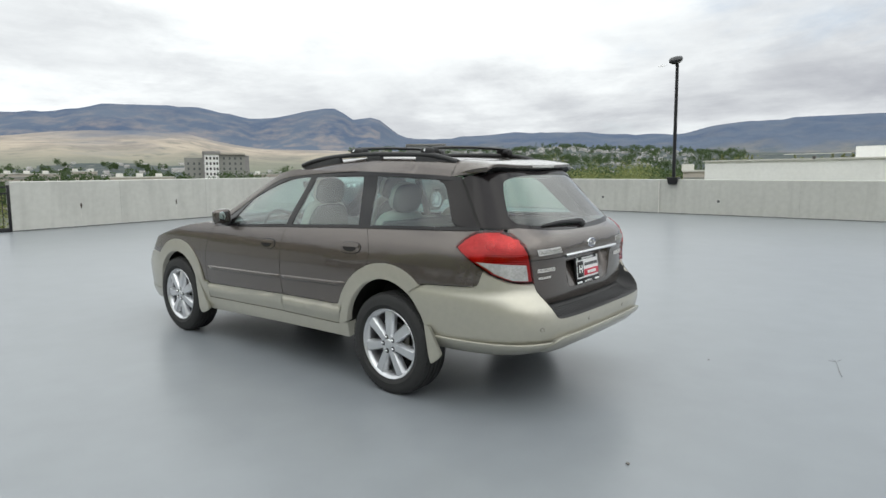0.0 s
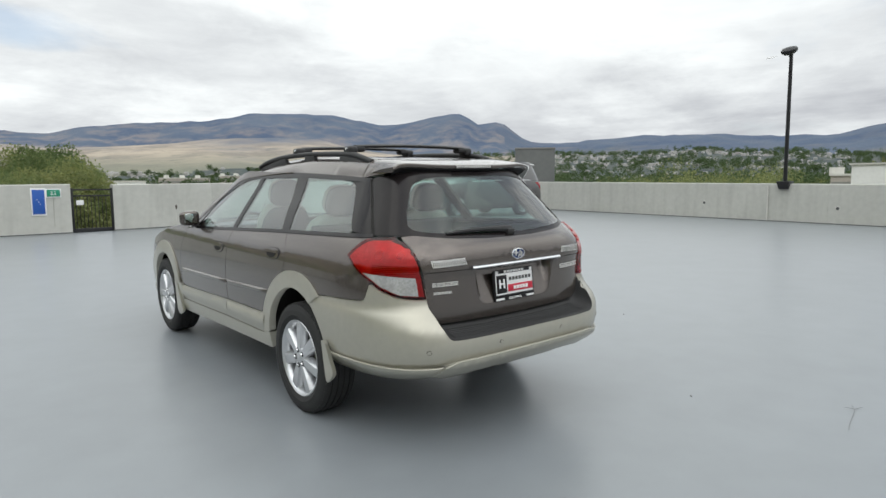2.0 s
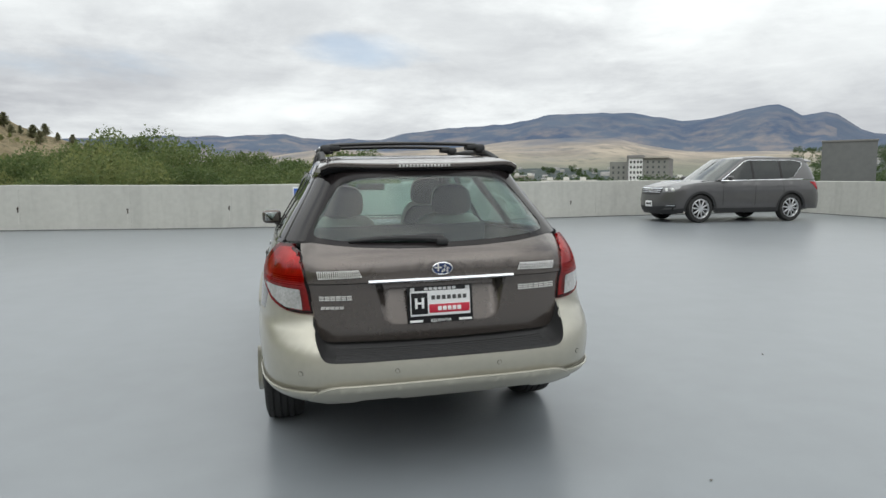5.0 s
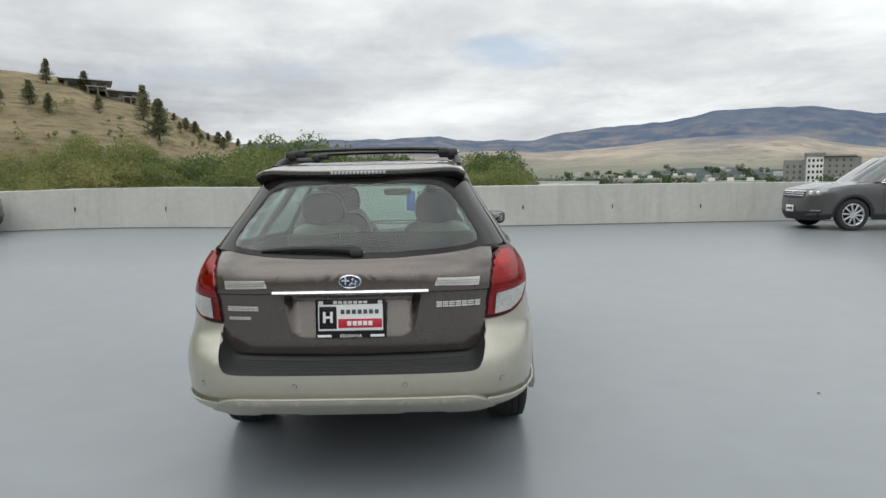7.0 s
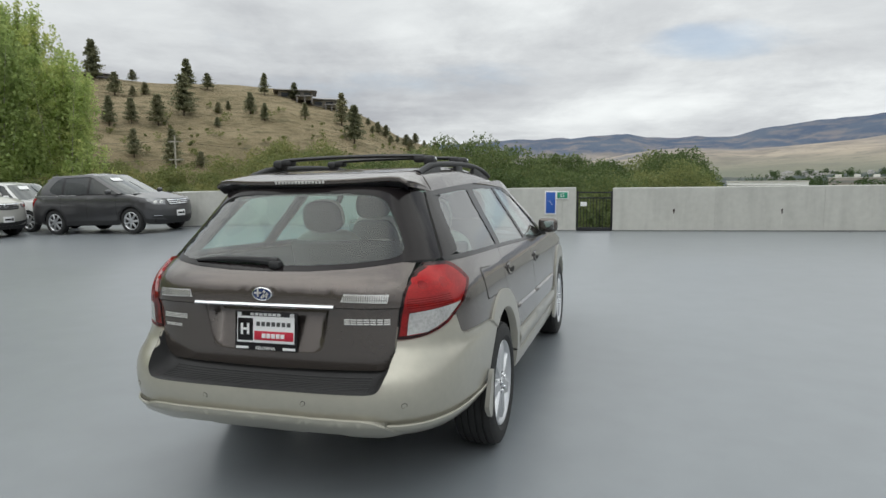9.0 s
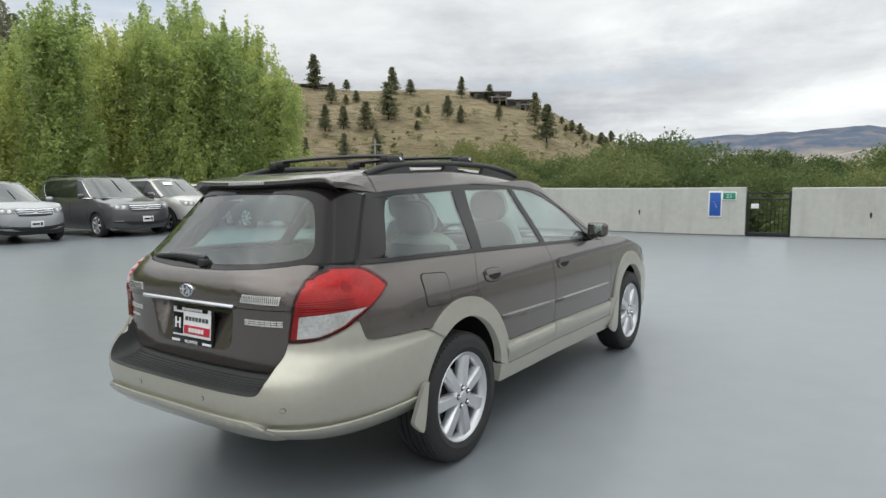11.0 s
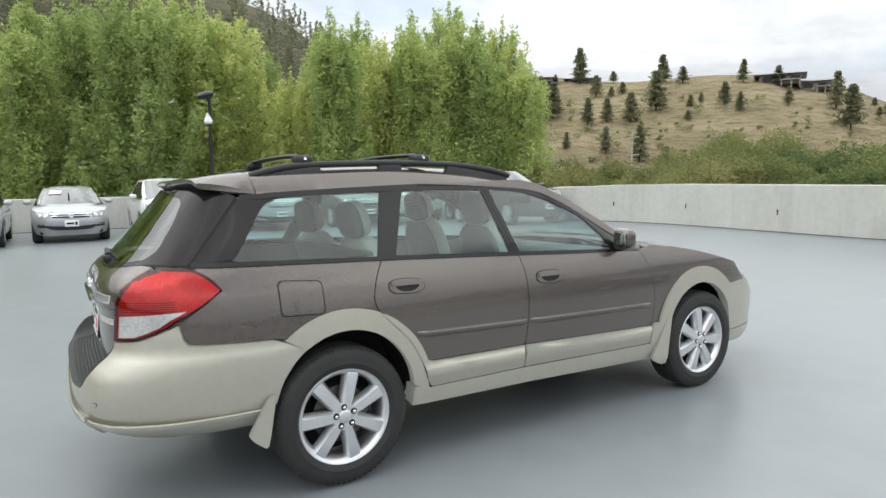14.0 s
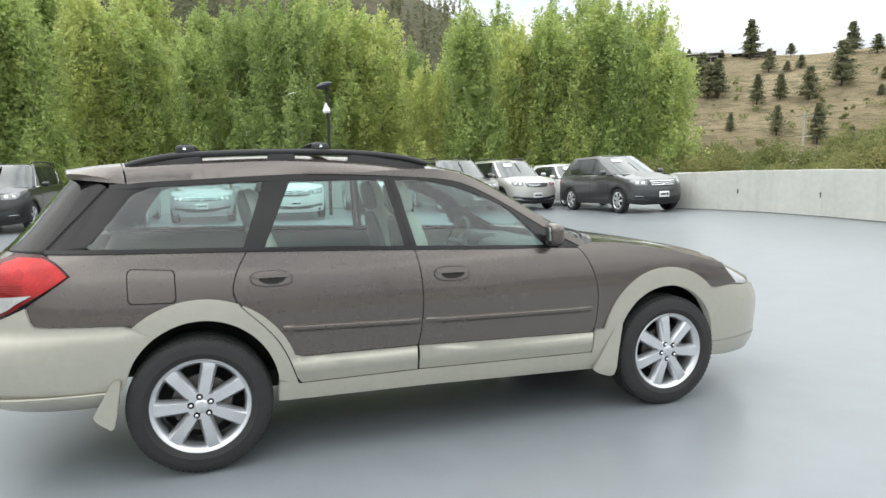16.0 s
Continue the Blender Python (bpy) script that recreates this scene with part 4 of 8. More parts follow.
    sh = [(-1.94, belt(-1.94)), (0.70, belt(0.7)), (0.78, 0.95), (0.80, 0.36), (-0.94, 0.36)] + arch_in_r(-5, 185, 20, 0.035) + [(-1.68, 0.5), (-2.05, 0.5), (-2.05, 0.9)]
    sheet("inner_skin", sh, skin.point, trim_grey, wagon, -0.035, 0, 0.12, side=s)

# roof
roof_c = spl([(-2.10, 1.462), (-1.95, 1.482), (-1.75, 1.505), (-1.4, 1.527), (-0.9, 1.540), (-0.4, 1.529), (-0.05, 1.492), (0.2, 1.442), (0.4, 1.38)])


edge_n = spl([(-0.9, 16), (-0.45, 9), (-0.1, 4.5), (0.1, 2.8)])


def roof_point(x, y):
    zc, ze = roof_c(y), min(roof_edge(min(y, 0.02)), roof_c(y) - 0.03)
    we = side_w(ze) * (1 - 0.004 * y * y) * tumblehome(y, ze)
    return (x, y, zc - (zc - ze) * min(1.0, abs(x) / we) ** edge_n(y))


def roof_w(y):
    ze = min(roof_edge(min(y, 0.02)), roof_c(y) - 0.03)
    return side_w(ze) * (1 - 0.004 * y * y) * tumblehome(y, ze)


ys = np.linspace(-1.63, 0.06, 24)
right = [(roof_w(y), y) for y in ys]
front = [(roof_w(0.06) * c, 0.06 + 0.19 * (1 - abs(c) ** 2.5)) for c in np.linspace(0.9, -0.9, 14)]
back = [(roof_w(-1.63) * c, -1.63 - 0.10 * (1 - c * c)) for c in np.linspace(-0.9, 0.9, 10)]
sheet("roof", right + front + [(-x, y) for x, y in right[::-1]] + back, roof_point, paint_brown, wagon, 0.001, 0.03, 0.03, label="dark bronze brown roof")
sheet("sunroof", [(-0.36, -0.95), (0.36, -0.95), (0.36, -0.25), (-0.36, -0.25)], roof_point, black_gloss, wagon, 0.004, 0.01, 0.08, label="tinted glass sunroof")
# spoiler
b = bmesh.new()
grid, below_lip = [], []
for i in range(29):
    c = -1 + 2 * i / 28
    y0, y1 = -1.637 - 0.10 * (1 - c * c), -1.965 + 0.075 * abs(c) ** 2.4
    col = []
    for t in (0, 0.2, 0.4, 0.6, 0.8, 0.95, 1.0):
        y = y0 + (y1 - y0) * t
        wr = roof_w(max(y, -1.95)) * (1 - 0.07 * t)
        x = wr * c
        col.append((x, y, roof_point(x, y)[2] - 0.010 * t * t * (1 - abs(c) ** 3)))
    z1 = col[-1][2]
    xe = col[-1][0]
    col += [(xe, y1 - 0.006, z1 - 0.004), (xe, y1 - 0.008, z1 - 0.012), (xe, y1 - 0.004, z1 - 0.021), (xe * 0.995, y1 + 0.008, z1 - 0.027)]
    below_lip.append([(xe * 0.995, y1 + 0.008, z1 - 0.027), (xe * 0.985, y1 + 0.04, z1 - 0.050), (xe * 0.97, min(y1 + 0.10, y0 - 0.03), z1 - 0.052), (xe * 0.96, min(y1 + 0.14, y0 - 0.02), z1 - 0.02)])
    grid.append([b.verts.new(p) for p in col])
for g0, g1 in zip(grid, grid[1:]):
    for k in range(len(g0) - 1):
        b.faces.new((g0[k], g0[k + 1], g1[k + 1], g1[k]))
b.faces.new(grid[0])
b.faces.new(grid[-1][::-1])
bmesh.ops.recalc_face_normals(b, faces=b.faces[:])
spoiler = part("spoiler", b, paint_brown, wagon, "brown tailgate spoiler with a brake lamp")
# the body-brown underside, made black to stand for its shade
b = bmesh.new()
grid = [[b.verts.new(p) for p in col] for col in below_lip]
for g0, g1 in zip(grid, grid[1:]):
    for k in range(3):
        b.faces.new((g0[k], g0[k + 1], g1[k + 1], g1[k]))
bmesh.ops.recalc_face_normals(b, faces=b.faces[:])
part("underside", b, black_plastic, spoiler, "spoiler underside coloured black for the shade there")
LZ = roof_point(0, -1.965)[2] - 0.010 - 0.012
b = boxed(0.0, -1.970, LZ, 0.285, 0.012, 0.018, 0.004)
for v in b.verts:
    v.co.y += 0.075 * abs(v.co.x / 0.52) ** 2.4
lamp3 = part("brake_lamp", b, steel, spoiler, "narrow ribbed high brake lamp")
for k in range(15):
    x = -0.128 + k * 0.0183
    part("rib", boxed(x, -1.9765 + 0.075 * abs(x / 0.52) ** 2.4, LZ, 0.011, 0.004, 0.013, 0.001), lens_white, lamp3)
# tailgate
hole = [(0.0, 0.920), (0.322, 0.920), (0.318, 0.90), (0.285, 0.755), (0.255, 0.722), (0.0, 0.712)]
recess_w = spl([(0.70, 0.24), (0.722, 0.262), (0.755, 0.290), (0.90, 0.322), (0.93, 0.328)])


def recess_point(u, z):
    """The plate recess: deep at its top, flush at its foot, with sloping flanks."""
    x, y, zz = skin.point(u, z)
    k = max(0.0, min(1.0, (recess_w(z) - abs(x)) / 0.055))
    return (x, y + 0.002 + 0.075 * max(0.0, (z - 0.72) / 0.2) * k * k * (3 - 2 * k), zz)


for s in (1, -1):
    sheet("tailgate_seam", [skin.rear(0.0, 0.935), skin.rear(0.3, 0.935), skin.rear(0.45, 0.934), skin.rear(0.63, 0.93), skin.rear(0.62, 0.908), skin.rear(0.45, 0.91), skin.rear(0.34, 0.912), *mid_rear(skin, 0.918, 0.934, 3)], skin.point, dark_gap, wagon, -0.005, 0, 0.05, side=s)
    sheet("tailgate", [skin.rear(0.0, 1.064), skin.rear(0.2, 1.067), skin.rear(0.4, 1.078), skin.rear(0.5, 1.088), skin.rear(0.60, 1.100), skin.rear(0.649, 1.094), skin.rear(0.642, 1.04), skin.rear(0.634, 0.98), skin.rear(0.626, 0.924), skin.rear(0.5, 0.925), skin.rear(0.4, 0.926), skin.rear(0.28, 0.927), skin.rear(0.14, 0.927), *mid_rear(skin, 0.927, 1.058, 10)],
          skin.point, paint_brown, wagon, 0.004, 0.02, 0.04, side=s, label="dark bronze brown tailgate upper half")
    sheet("tailgate", [skin.rear(0.334, 0.9205), skin.rear(0.4, 0.920), skin.rear(0.5, 0.919), skin.rear(0.6235, 0.918), skin.rear(0.615, 0.86), skin.rear(0.606, 0.80), skin.rear(0.600, 0.75), skin.rear(0.598, 0.70), skin.rear(0.58, 0.665), skin.rear(0.54, 0.650), skin.rear(0.3, 0.646), *mid_rear(skin, 0.640, 0.711, 6), skin.rear(0.12, 0.715)] + [skin.rear(x, z) for x, z in curve(hole[::-1][:5], 3)[1:]],
          skin.point, paint_brown, wagon, 0.0, 0.03, 0.04, side=s, label="dark bronze brown tailgate lower half")
    sheet("plate_recess", [skin.rear(0.0, 0.926), skin.rear(0.15, 0.926), skin.rear(0.332, 0.926), skin.rear(0.325, 0.89), skin.rear(0.290, 0.745), skin.rear(0.262, 0.709), skin.rear(0.13, 0.705), *mid_rear(skin, 0.702, 0.92, 8)], recess_point, paint_brown, wagon, 0.0, 0, 0.022, side=s, label="brown number plate recess")
    rv = [skin.rear(s0, z) for s0, z in ((0.380, 0.951), (0.394, 0.984), (0.584, 0.980), (0.578, 0.945))]
    rl = sheet("reversing_lamp", rv, skin.point, lens_white, wagon, 0.009, 0.01, 0.03, side=s, label="clear ribbed reversing lamp")
    for z in (0.9605, 0.9705):
        sheet("divider", [skin.rear(0.386, z), skin.rear(0.574, z - 0.004), skin.rear(0.574, z - 0.0018), skin.rear(0.386, z + 0.0022)], skin.point, trim_grey, rl, 0.0112, 0.001, 0.05, side=s)
    for k in range(20):
        x = 0.392 + k * 0.0095
        sheet("rib", [skin.rear(x, 0.950), skin.rear(x + 0.003, 0.950), skin.rear(x + 0.004, 0.979), skin.rear(x + 0.001, 0.979)], skin.point, lamp_chrome, rl, 0.0108, 0.0018, 0.05, side=s)
sheet("rear_window", [skin.rear(x, 1.085 + 0.07 * x * x) for x in (-0.62, -0.45, -0.3, -0.15, 0.0, 0.15, 0.3, 0.45, 0.62)] + [skin.rear(0.575, 1.26), skin.rear(0.50, 1.412), skin.rear(0.25, 1.412), skin.rear(0.0, 1.412), skin.rear(-0.25, 1.412), skin.rear(-0.50, 1.412), skin.rear(-0.575, 1.26)], skin.point, glass_rear, wagon, 0.0, 0, 0.06, label="green tinted rear window with reflections")
b = bmesh.new()
tube(b, [(x, skin.point(*skin.rear(abs(x), 0.929))[1] - 0.010, 0.929) for x in np.linspace(-0.345, 0.345, 21)], 0.013, 10, 0.8)
part("chrome_bar", b, chrome, wagon, "chrome strip above the number plate")
# bumper step
notch = curve([(0.615, 0.765), (0.606, 0.70), (0.594, 0.64), (0.574, 0.604), (0.54, 0.592), (0.45, 0.590), (0.25, 0.589), (0.0, 0.588)], 5)
foot = curve([(0.602, 0.775), (0.590, 0.71), (0.572, 0.672), (0.548, 0.656), (0.51, 0.648), (0.43, 0.645), (0.24, 0.640), (0.0, 0.638)], 5)
b = bmesh.new()
pad = []
for s, order in ((1, range(len(notch))), (-1, range(len(notch) - 2, -1, -1))):
    for k in order:
        o = Vector(bumper.point(*bumper.rear(*notch[k])))
        i = Vector(skin.point(*skin.rear(*foot[k])))
        i.y += 0.02
        col = [o + Vector((0, 0.004, -0.006)), o + Vector((0, -0.003, 0.0)), o + Vector((0, 0.010, 0.005))]
        for t in (0.25, 0.5, 0.75, 0.9, 1.0):
            p = o.lerp(i, t)
            w = min(1.0, max(0.0, (0.60 - notch[k][0]) / 0.05))
            p.z -= w * 0.055 * (t - t ** 4) * 0.75
            col.append(p)
        pad.append([b.verts.new((s * p.x, p.y, p.z)) for p in col])
for p0, p1 in zip(pad, pad[1:]):
    for k in range(len(p0) - 1):
        b.faces.new((p0[k], p0[k + 1], p1[k + 1], p1[k]))
bmesh.ops.recalc_face_normals(b, faces=b.faces[:])
pad_ob = part("step_pad", b, black_plastic, wagon, "black plastic bumper step pad")
for t in np.linspace(0.16, 0.80, 8):
    b = bmesh.new()
    run = []
    for k in range(len(notch)):
        if notch[k][0] > 0.53:
            continue
        o = Vector(bumper.point(*bumper.rear(*notch[k])))
        i = Vector(skin.point(*skin.rear(*foot[k])))
        i.y += 0.02
        p = o.lerp(i, t)
        p.z -= 0.055 * (t - t ** 4) * 0.75 - 0.0015
        run.append(p)
    tube(b, [(-p.x, p.y, p.z) for p in run[:-1]] + run[::-1], 0.0032, 6)
    part("rib", b, black_plastic, pad_ob)
# wiper
b = bmesh.new()
wy = lambda x, z: skin.point(*skin.rear(abs(x), z))[1]
tube(b, [(x, wy(x, 1.108 + 0.01 * t) - 0.022, 1.105 + 0.012 * math.sin(t * 3)) for x, t in zip(np.linspace(0.03, -0.42, 9), np.linspace(0, 1, 9))], 0.011, 8, 1.2, [1.6, 1.5, 1.2, 1, 0.9, 0.9, 0.8, 0.7, 0.5])
wiper = part("wiper", b, black_plastic, wagon, "black rear wiper arm and blade")
part("pivot", boxed(0.02, wy(0, 1.098) - 0.018, 1.095, 0.06, 0.04, 0.035, 0.012), black_plastic, wiper)
# badge and plain lettering bars
b = bmesh.new()
lathe(b, [(0.0, 0.001), (0.006, 0.04), (0.004, 0.052), (0.0, 0.054)], 32, pose(0, -2.331, 0.977, 0, 0, -90) @ Matrix.Diagonal((1, 0.9, 0.52, 1)))
bd = part("badge", b, badge_blue, wagon, "oval blue badge with silver rim")
b = bmesh.new()
lathe(b, [(0.0, 0.047), (0.009, 0.050), (0.007, 0.056), (0.0, 0.057)], 32, pose(0, -2.331, 0.977, 0, 0, -90) @ Matrix.Diagonal((1, 0.9, 0.52, 1)))
part("rim", b, chrome, bd)
for x, z, r in ((-0.02, 0.997, 0.017), (0.012, 1.003, 0.008), (0.025, 0.992, 0.008), (0.008, 0.985, 0.008), (0.022, 0.980, 0.007), (-0.001, 0.978, 0.006)):
    b = bmesh.new()
    for a in (0, 90):
        rbox(b, 0, 0, 0, r * 2, 0.006, r * 0.38, 0.001, pose(x, -2.339, z - 0.016, 0, a, 0))
    part("star", b, badge_silver, bd)


def bars(name, label, x0, x1, z0, z1, n, m, depth=0.003, s=1):
    """Writing that is not spelt out: a row of plain bars on the tailgate."""
    top = None
    wd = (x1 - x0) / n
    for k in range(n):
        xa, xb = x0 + wd * (k + 0.07), x0 + wd * (k + 0.93)
        h = z1 - z0
        for za, zb in ((z0, z0 + h * 0.24), (z0 + h * 0.40, z0 + h * 0.60), (z1 - h * 0.24, z1)):
            o = sheet(name, [skin.rear(xa, za), skin.rear(xb, za), skin.rear(xb, zb), skin.rear(xa, zb)], skin.point, m, wagon, depth, 0.003, 0.05, side=s)
        if top is None:
            o["label"] = label
            top = o


bars("maker_bar", "silver raised bars of the maker's name", 0.428, 0.580, 0.846, 0.866, 6, badge_silver, s=-1)
bars("model_bar", "silver raised bars of the model name", 0.385, 0.588, 0.852, 0.876, 7, badge_silver)
bars("dealer_bar", "small silver dealer mark bars", 0.466, 0.574, 0.806, 0.818, 5, badge_silver, 0.002, s=-1)
# plate in a dealer frame
PY = -2.307
pf = part("plate_frame", boxed(-0.007, PY, 0.825, 0.318, 0.014, 0.172, 0.008), black_gloss, wagon, "black number plate frame with a white and red dealer plate")
part("plate", boxed(-0.007, PY - 0.006, 0.832, 0.290, 0.008, 0.118, 0.003), white_print, pf, "white plate")
part("panel", boxed(-0.108, PY - 0.010, 0.832, 0.078, 0.005, 0.100, 0.002), black_gloss, pf)
for zz, rr in ((0.858, 90), (0.810, 90)):
    part("mark", boxed(0, 0, 0, 0.05, 0.004, 0.012, 0.001, pose(-0.108, PY - 0.0125, 0.834, 0, 90, 0) @ pose(0, 0, 0.016 if zz > 0.83 else -0.016)), white_print, pf)
part("mark", boxed(-0.108, PY - 0.0125, 0.834, 0.03, 0.004, 0.010, 0.001), white_print, pf)
part("panel", boxed(0.036, PY - 0.010, 0.806, 0.196, 0.005, 0.040, 0.002), red_print, pf, "red lower band")
for k in range(7):
    part("bar", boxed(-0.042 + k * 0.0255, PY - 0.0115, 0.858, 0.017, 0.004, 0.019, 0.001), dash_grey, pf)
for k in range(5):
    part("bar", boxed(-0.012 + k * 0.0235, PY - 0.0135, 0.806, 0.018, 0.004, 0.020, 0.001), white_print, pf)
for k in range(7):
    part("bar", boxed(-0.075 + k * 0.0225, PY - 0.0085, 0.9, 0.017, 0.004, 0.012, 0.001), white_print, pf)
for x, z in ((-0.140, 0.899), (0.126, 0.899)):
    part("mark", boxed(x, PY - 0.0085, z, 0.020, 0.004, 0.016, 0.001), white_print, pf)
for x in (-0.125, 0.112):
    part("bar", boxed(x, PY - 0.0085, 0.750, 0.062, 0.004, 0.011, 0.001), white_print, pf)


def writing(text, size, m, material, parent, name="lettering", depth=0.0015):
    """Letters with the built-in font, as a mesh."""
    c = bpy.data.curves.new("letters", "FONT")
    c.body, c.size, c.align_x, c.align_y, c.extrude = text, size, "CENTER", "CENTER", depth
    tmp = new("letters", c)
    bpy.context.view_layer.update()
    me = bpy.data.meshes.new_from_object(tmp.evaluated_get(bpy.context.evaluated_depsgraph_get()))
    bpy.data.objects.remove(tmp)
    me.transform(m)
    me.materials.append(material)
    ob = new(name, me)
    ob.parent = parent
    return ob


writing("KELOWNA", 0.020, pose(-0.007, PY - 0.008, 0.749, 90, 0, 0), white_print, pf)
tilt = pose(0, PY, 0.815 - 0.012, -6, 0, 0) @ pose(0, -PY, -0.825)
for o in (pf, *pf.children):
    o.data.transform(tilt)
# roof rails and cross bars
for s in (1, -1):
    rx = 0.492
    b = bmesh.new()
    line = curve([(s * 0.496, -1.64, 1.484), (s * 0.494, -1.52, 1.515), (s * rx, -1.36, 1.536), (s * rx, -0.9, 1.549), (s * rx, -0.5, 1.541), (s * 0.496, -0.22, 1.511), (s * 0.50, -0.07, 1.474)], 5)
    tube(b, [(p[0], p[1], p[2] + 0.008) for p in line], 0.0165, 10, 1.05)
    rail = part("roof_rail", b, black_plastic, wagon, "black roof rail")
    for yc, ln in ((-1.455, 0.37), (-0.88, 0.15), (-0.30, 0.46)):
        zt = spl([(-1.64, 1.480), (-1.36, 1.535), (-0.9, 1.549), (-0.5, 1.541), (-0.07, 1.468)])(yc)
        zb = roof_point(rx, yc)[2]
        b = bmesh.new()
        ring0 = [(rx - 0.016, yc - ln / 2), (rx + 0.016, yc - ln / 2), (rx + 0.016, yc + ln / 2), (rx - 0.016, yc + ln / 2)]
        lo_v = [b.verts.new((s * x, y, roof_point(x, y)[2] - 0.01)) for x, y in ring0]
        sq = 0.9
        zt_f = spl([(-1.64, 1.480), (-1.36, 1.535), (-0.9, 1.549), (-0.5, 1.541), (-0.07, 1.468)])
        hi_v = [b.verts.new((s * (rx + (x - rx) * 0.7), yc + (y - yc) * sq, zt_f(yc + (y - yc) * sq) + 0.008)) for x, y in ring0]
        for k in range(4):
            b.faces.new((lo_v[k], lo_v[(k + 1) % 4], hi_v[(k + 1) % 4], hi_v[k]))
        b.faces.new(hi_v)
        b.faces.new(lo_v[::-1])
        bmesh.ops.recalc_face_normals(b, faces=b.faces[:])
        bmesh.ops.bevel(b, geom=b.edges[:], offset=0.006, segments=2, profile=0.5, affect="EDGES")
        part("foot", b, black_plastic, rail)
for yc, zc in ((-1.36, 1.590), (-0.668, 1.600)):
    b = bmesh.new()
    tube(b, [(x, yc, zc - 0.05 * max(0, abs(x) - 0.35) ** 1.5 + 0.012 * (1 - (x / 0.5) ** 2)) for x in np.linspace(-0.44, 0.44, 17)], 0.034, 10, 0.34)
    bar = part("cross_bar", b, black_plastic, wagon, "black roof cross bar with clamps")
    for s in (1, -1):
        part("clamp", boxed(s * 0.470, yc, zc - 0.022, 0.06, 0.09, 0.055, 0.018, seg=3), black_plastic, bar)
        part("clamp", boxed(s * 0.430, yc, zc - 0.012, 0.10, 0.07, 0.038, 0.014, seg=3), black_plastic, bar)
        b = bmesh.new()
        lathe(b, [(0, 0.0005), (0.004, 0.008), (0, 0.009)], 14, pose(s * 0.501, yc, zc - 0.012, 0, 0, 0 if s > 0 else 180))
        part("lock", b, chrome, bar)
# bonnet and windscreen
def nose_point(u, z):
    """The front end, leaning back towards the bonnet."""
    x, y, zz = skin.point(u, z)
    f = min(1.0, max(0.0, (y - 1.70) / 0.16))
    return (x, y - f * (0.50 * max(0.0, z - 0.58) + 1.1 * max(0.0, z - 0.70)), zz)


bonnet_z = spl([(0.85, 1.03), (1.1, 1.005), (1.4, 0.965), (1.7, 0.91), (1.9, 0.865), (2.05, 0.81)])


def bonnet_point(x, y):
    e = 0.80 - 0.06 * max(0, y - 1.0)
    zs = spl([(0.735, 0.995), (0.84, 1.006), (1.05, 0.988), (1.24, 0.958), (1.5, 0.900), (1.72, 0.842), (2.05, 0.74)])(y)
    t = min(1.0, abs(x) / e)
    z = bonnet_z(y) * (1 - t ** 3) + zs * t ** 3
    return (x, y, z - 0.012 * math.exp(-((abs(x) - 0.5) / 0.06) ** 2) * (y < 2.2))


right = [(skin.point(y, hz)[0] - 0.004, y) for y, hz in hood_line if 0.80 < y]
nose = [(right[-1][0] * c, 1.755 + 0.17 * (1 - abs(c) ** 3)) for c in np.linspace(0.93, -0.93, 14)]
tail = [(right[0][0] * c, 0.86 + 0.24 * (1 - c * c)) for c in np.linspace(-0.95, 0.95, 12)]
sheet("bonnet", right + nose + [(-x, y) for x, y in right[::-1]] + tail, bonnet_point, paint_brown, wagon, 0.004, 0.02, 0.06, label="dark bronze brown bonnet")
b = bmesh.new()
rows = [[b.verts.new((x, 0.86 + 0.26 * (1 - (x / 0.72) ** 2) - dy, 1.005 - 0.0 + dz)) for dy, dz in ((-0.05, -0.02), (0.05, -0.008), (0.16, 0.0))] for x in np.linspace(-0.72, 0.72, 13)]
for r0, r1 in zip(rows, rows[1:]):
    for k in range(2):
        b.faces.new((r0[k], r0[k + 1], r1[k + 1], r1[k]))
bmesh.ops.recalc_face_normals(b, faces=b.faces[:])
cowl = part("cowl", b, black_plastic, wagon, "black plastic windscreen cowl")
for x0, x1 in ((0.60, 0.05), (0.05, -0.5)):
    b = bmesh.new()
    tube(b, [(x, 0.80 + 0.27 * (1 - (x / 0.75) ** 2) - 0.02, 1.028) for x in np.linspace(x0, x1, 8)], 0.008, 6)
    part("windscreen_wiper", b, black_plastic, wagon, "black windscreen wiper")
b = bmesh.new()
rows = []
for t in np.linspace(0, 1, 12):
    ye = 0.775 + (0.06 - 0.775) * t
    ze = roof_edge(ye) - 0.004
    xe, yc, zc = cab.point(ye, ze)[0] - 0.012, 1.02 + (0.24 - 1.02) * t, ze + 0.012 + 0.028 * t
    rows.append([b.verts.new((c * xe, ye + (yc - ye) * (1 - abs(c) ** 2.3), ze + (zc - ze) * (1 - abs(c) ** 2.3))) for c in np.linspace(-1, 1, 19)])
border = bmesh.new()
for i, (r0, r1) in enumerate(zip(rows, rows[1:])):
    for k in range(18):
        quad = (r0[k], r0[k + 1], r1[k + 1], r1[k])
        if k in (0, 17) or i == 10:
            border.faces.new([border.verts.new(v.co) for v in quad])
        else:
            b.faces.new(quad)
bmesh.ops.remove_doubles(border, verts=border.verts[:], dist=1e-4)
bmesh.ops.delete(b, geom=[v for v in b.verts if not v.link_faces], context="VERTS")
windscreen = part("windscreen", b, glass_green, wagon, "clear curved windscreen")
part("border", border, black_gloss, windscreen, "black printed border of the windscreen")
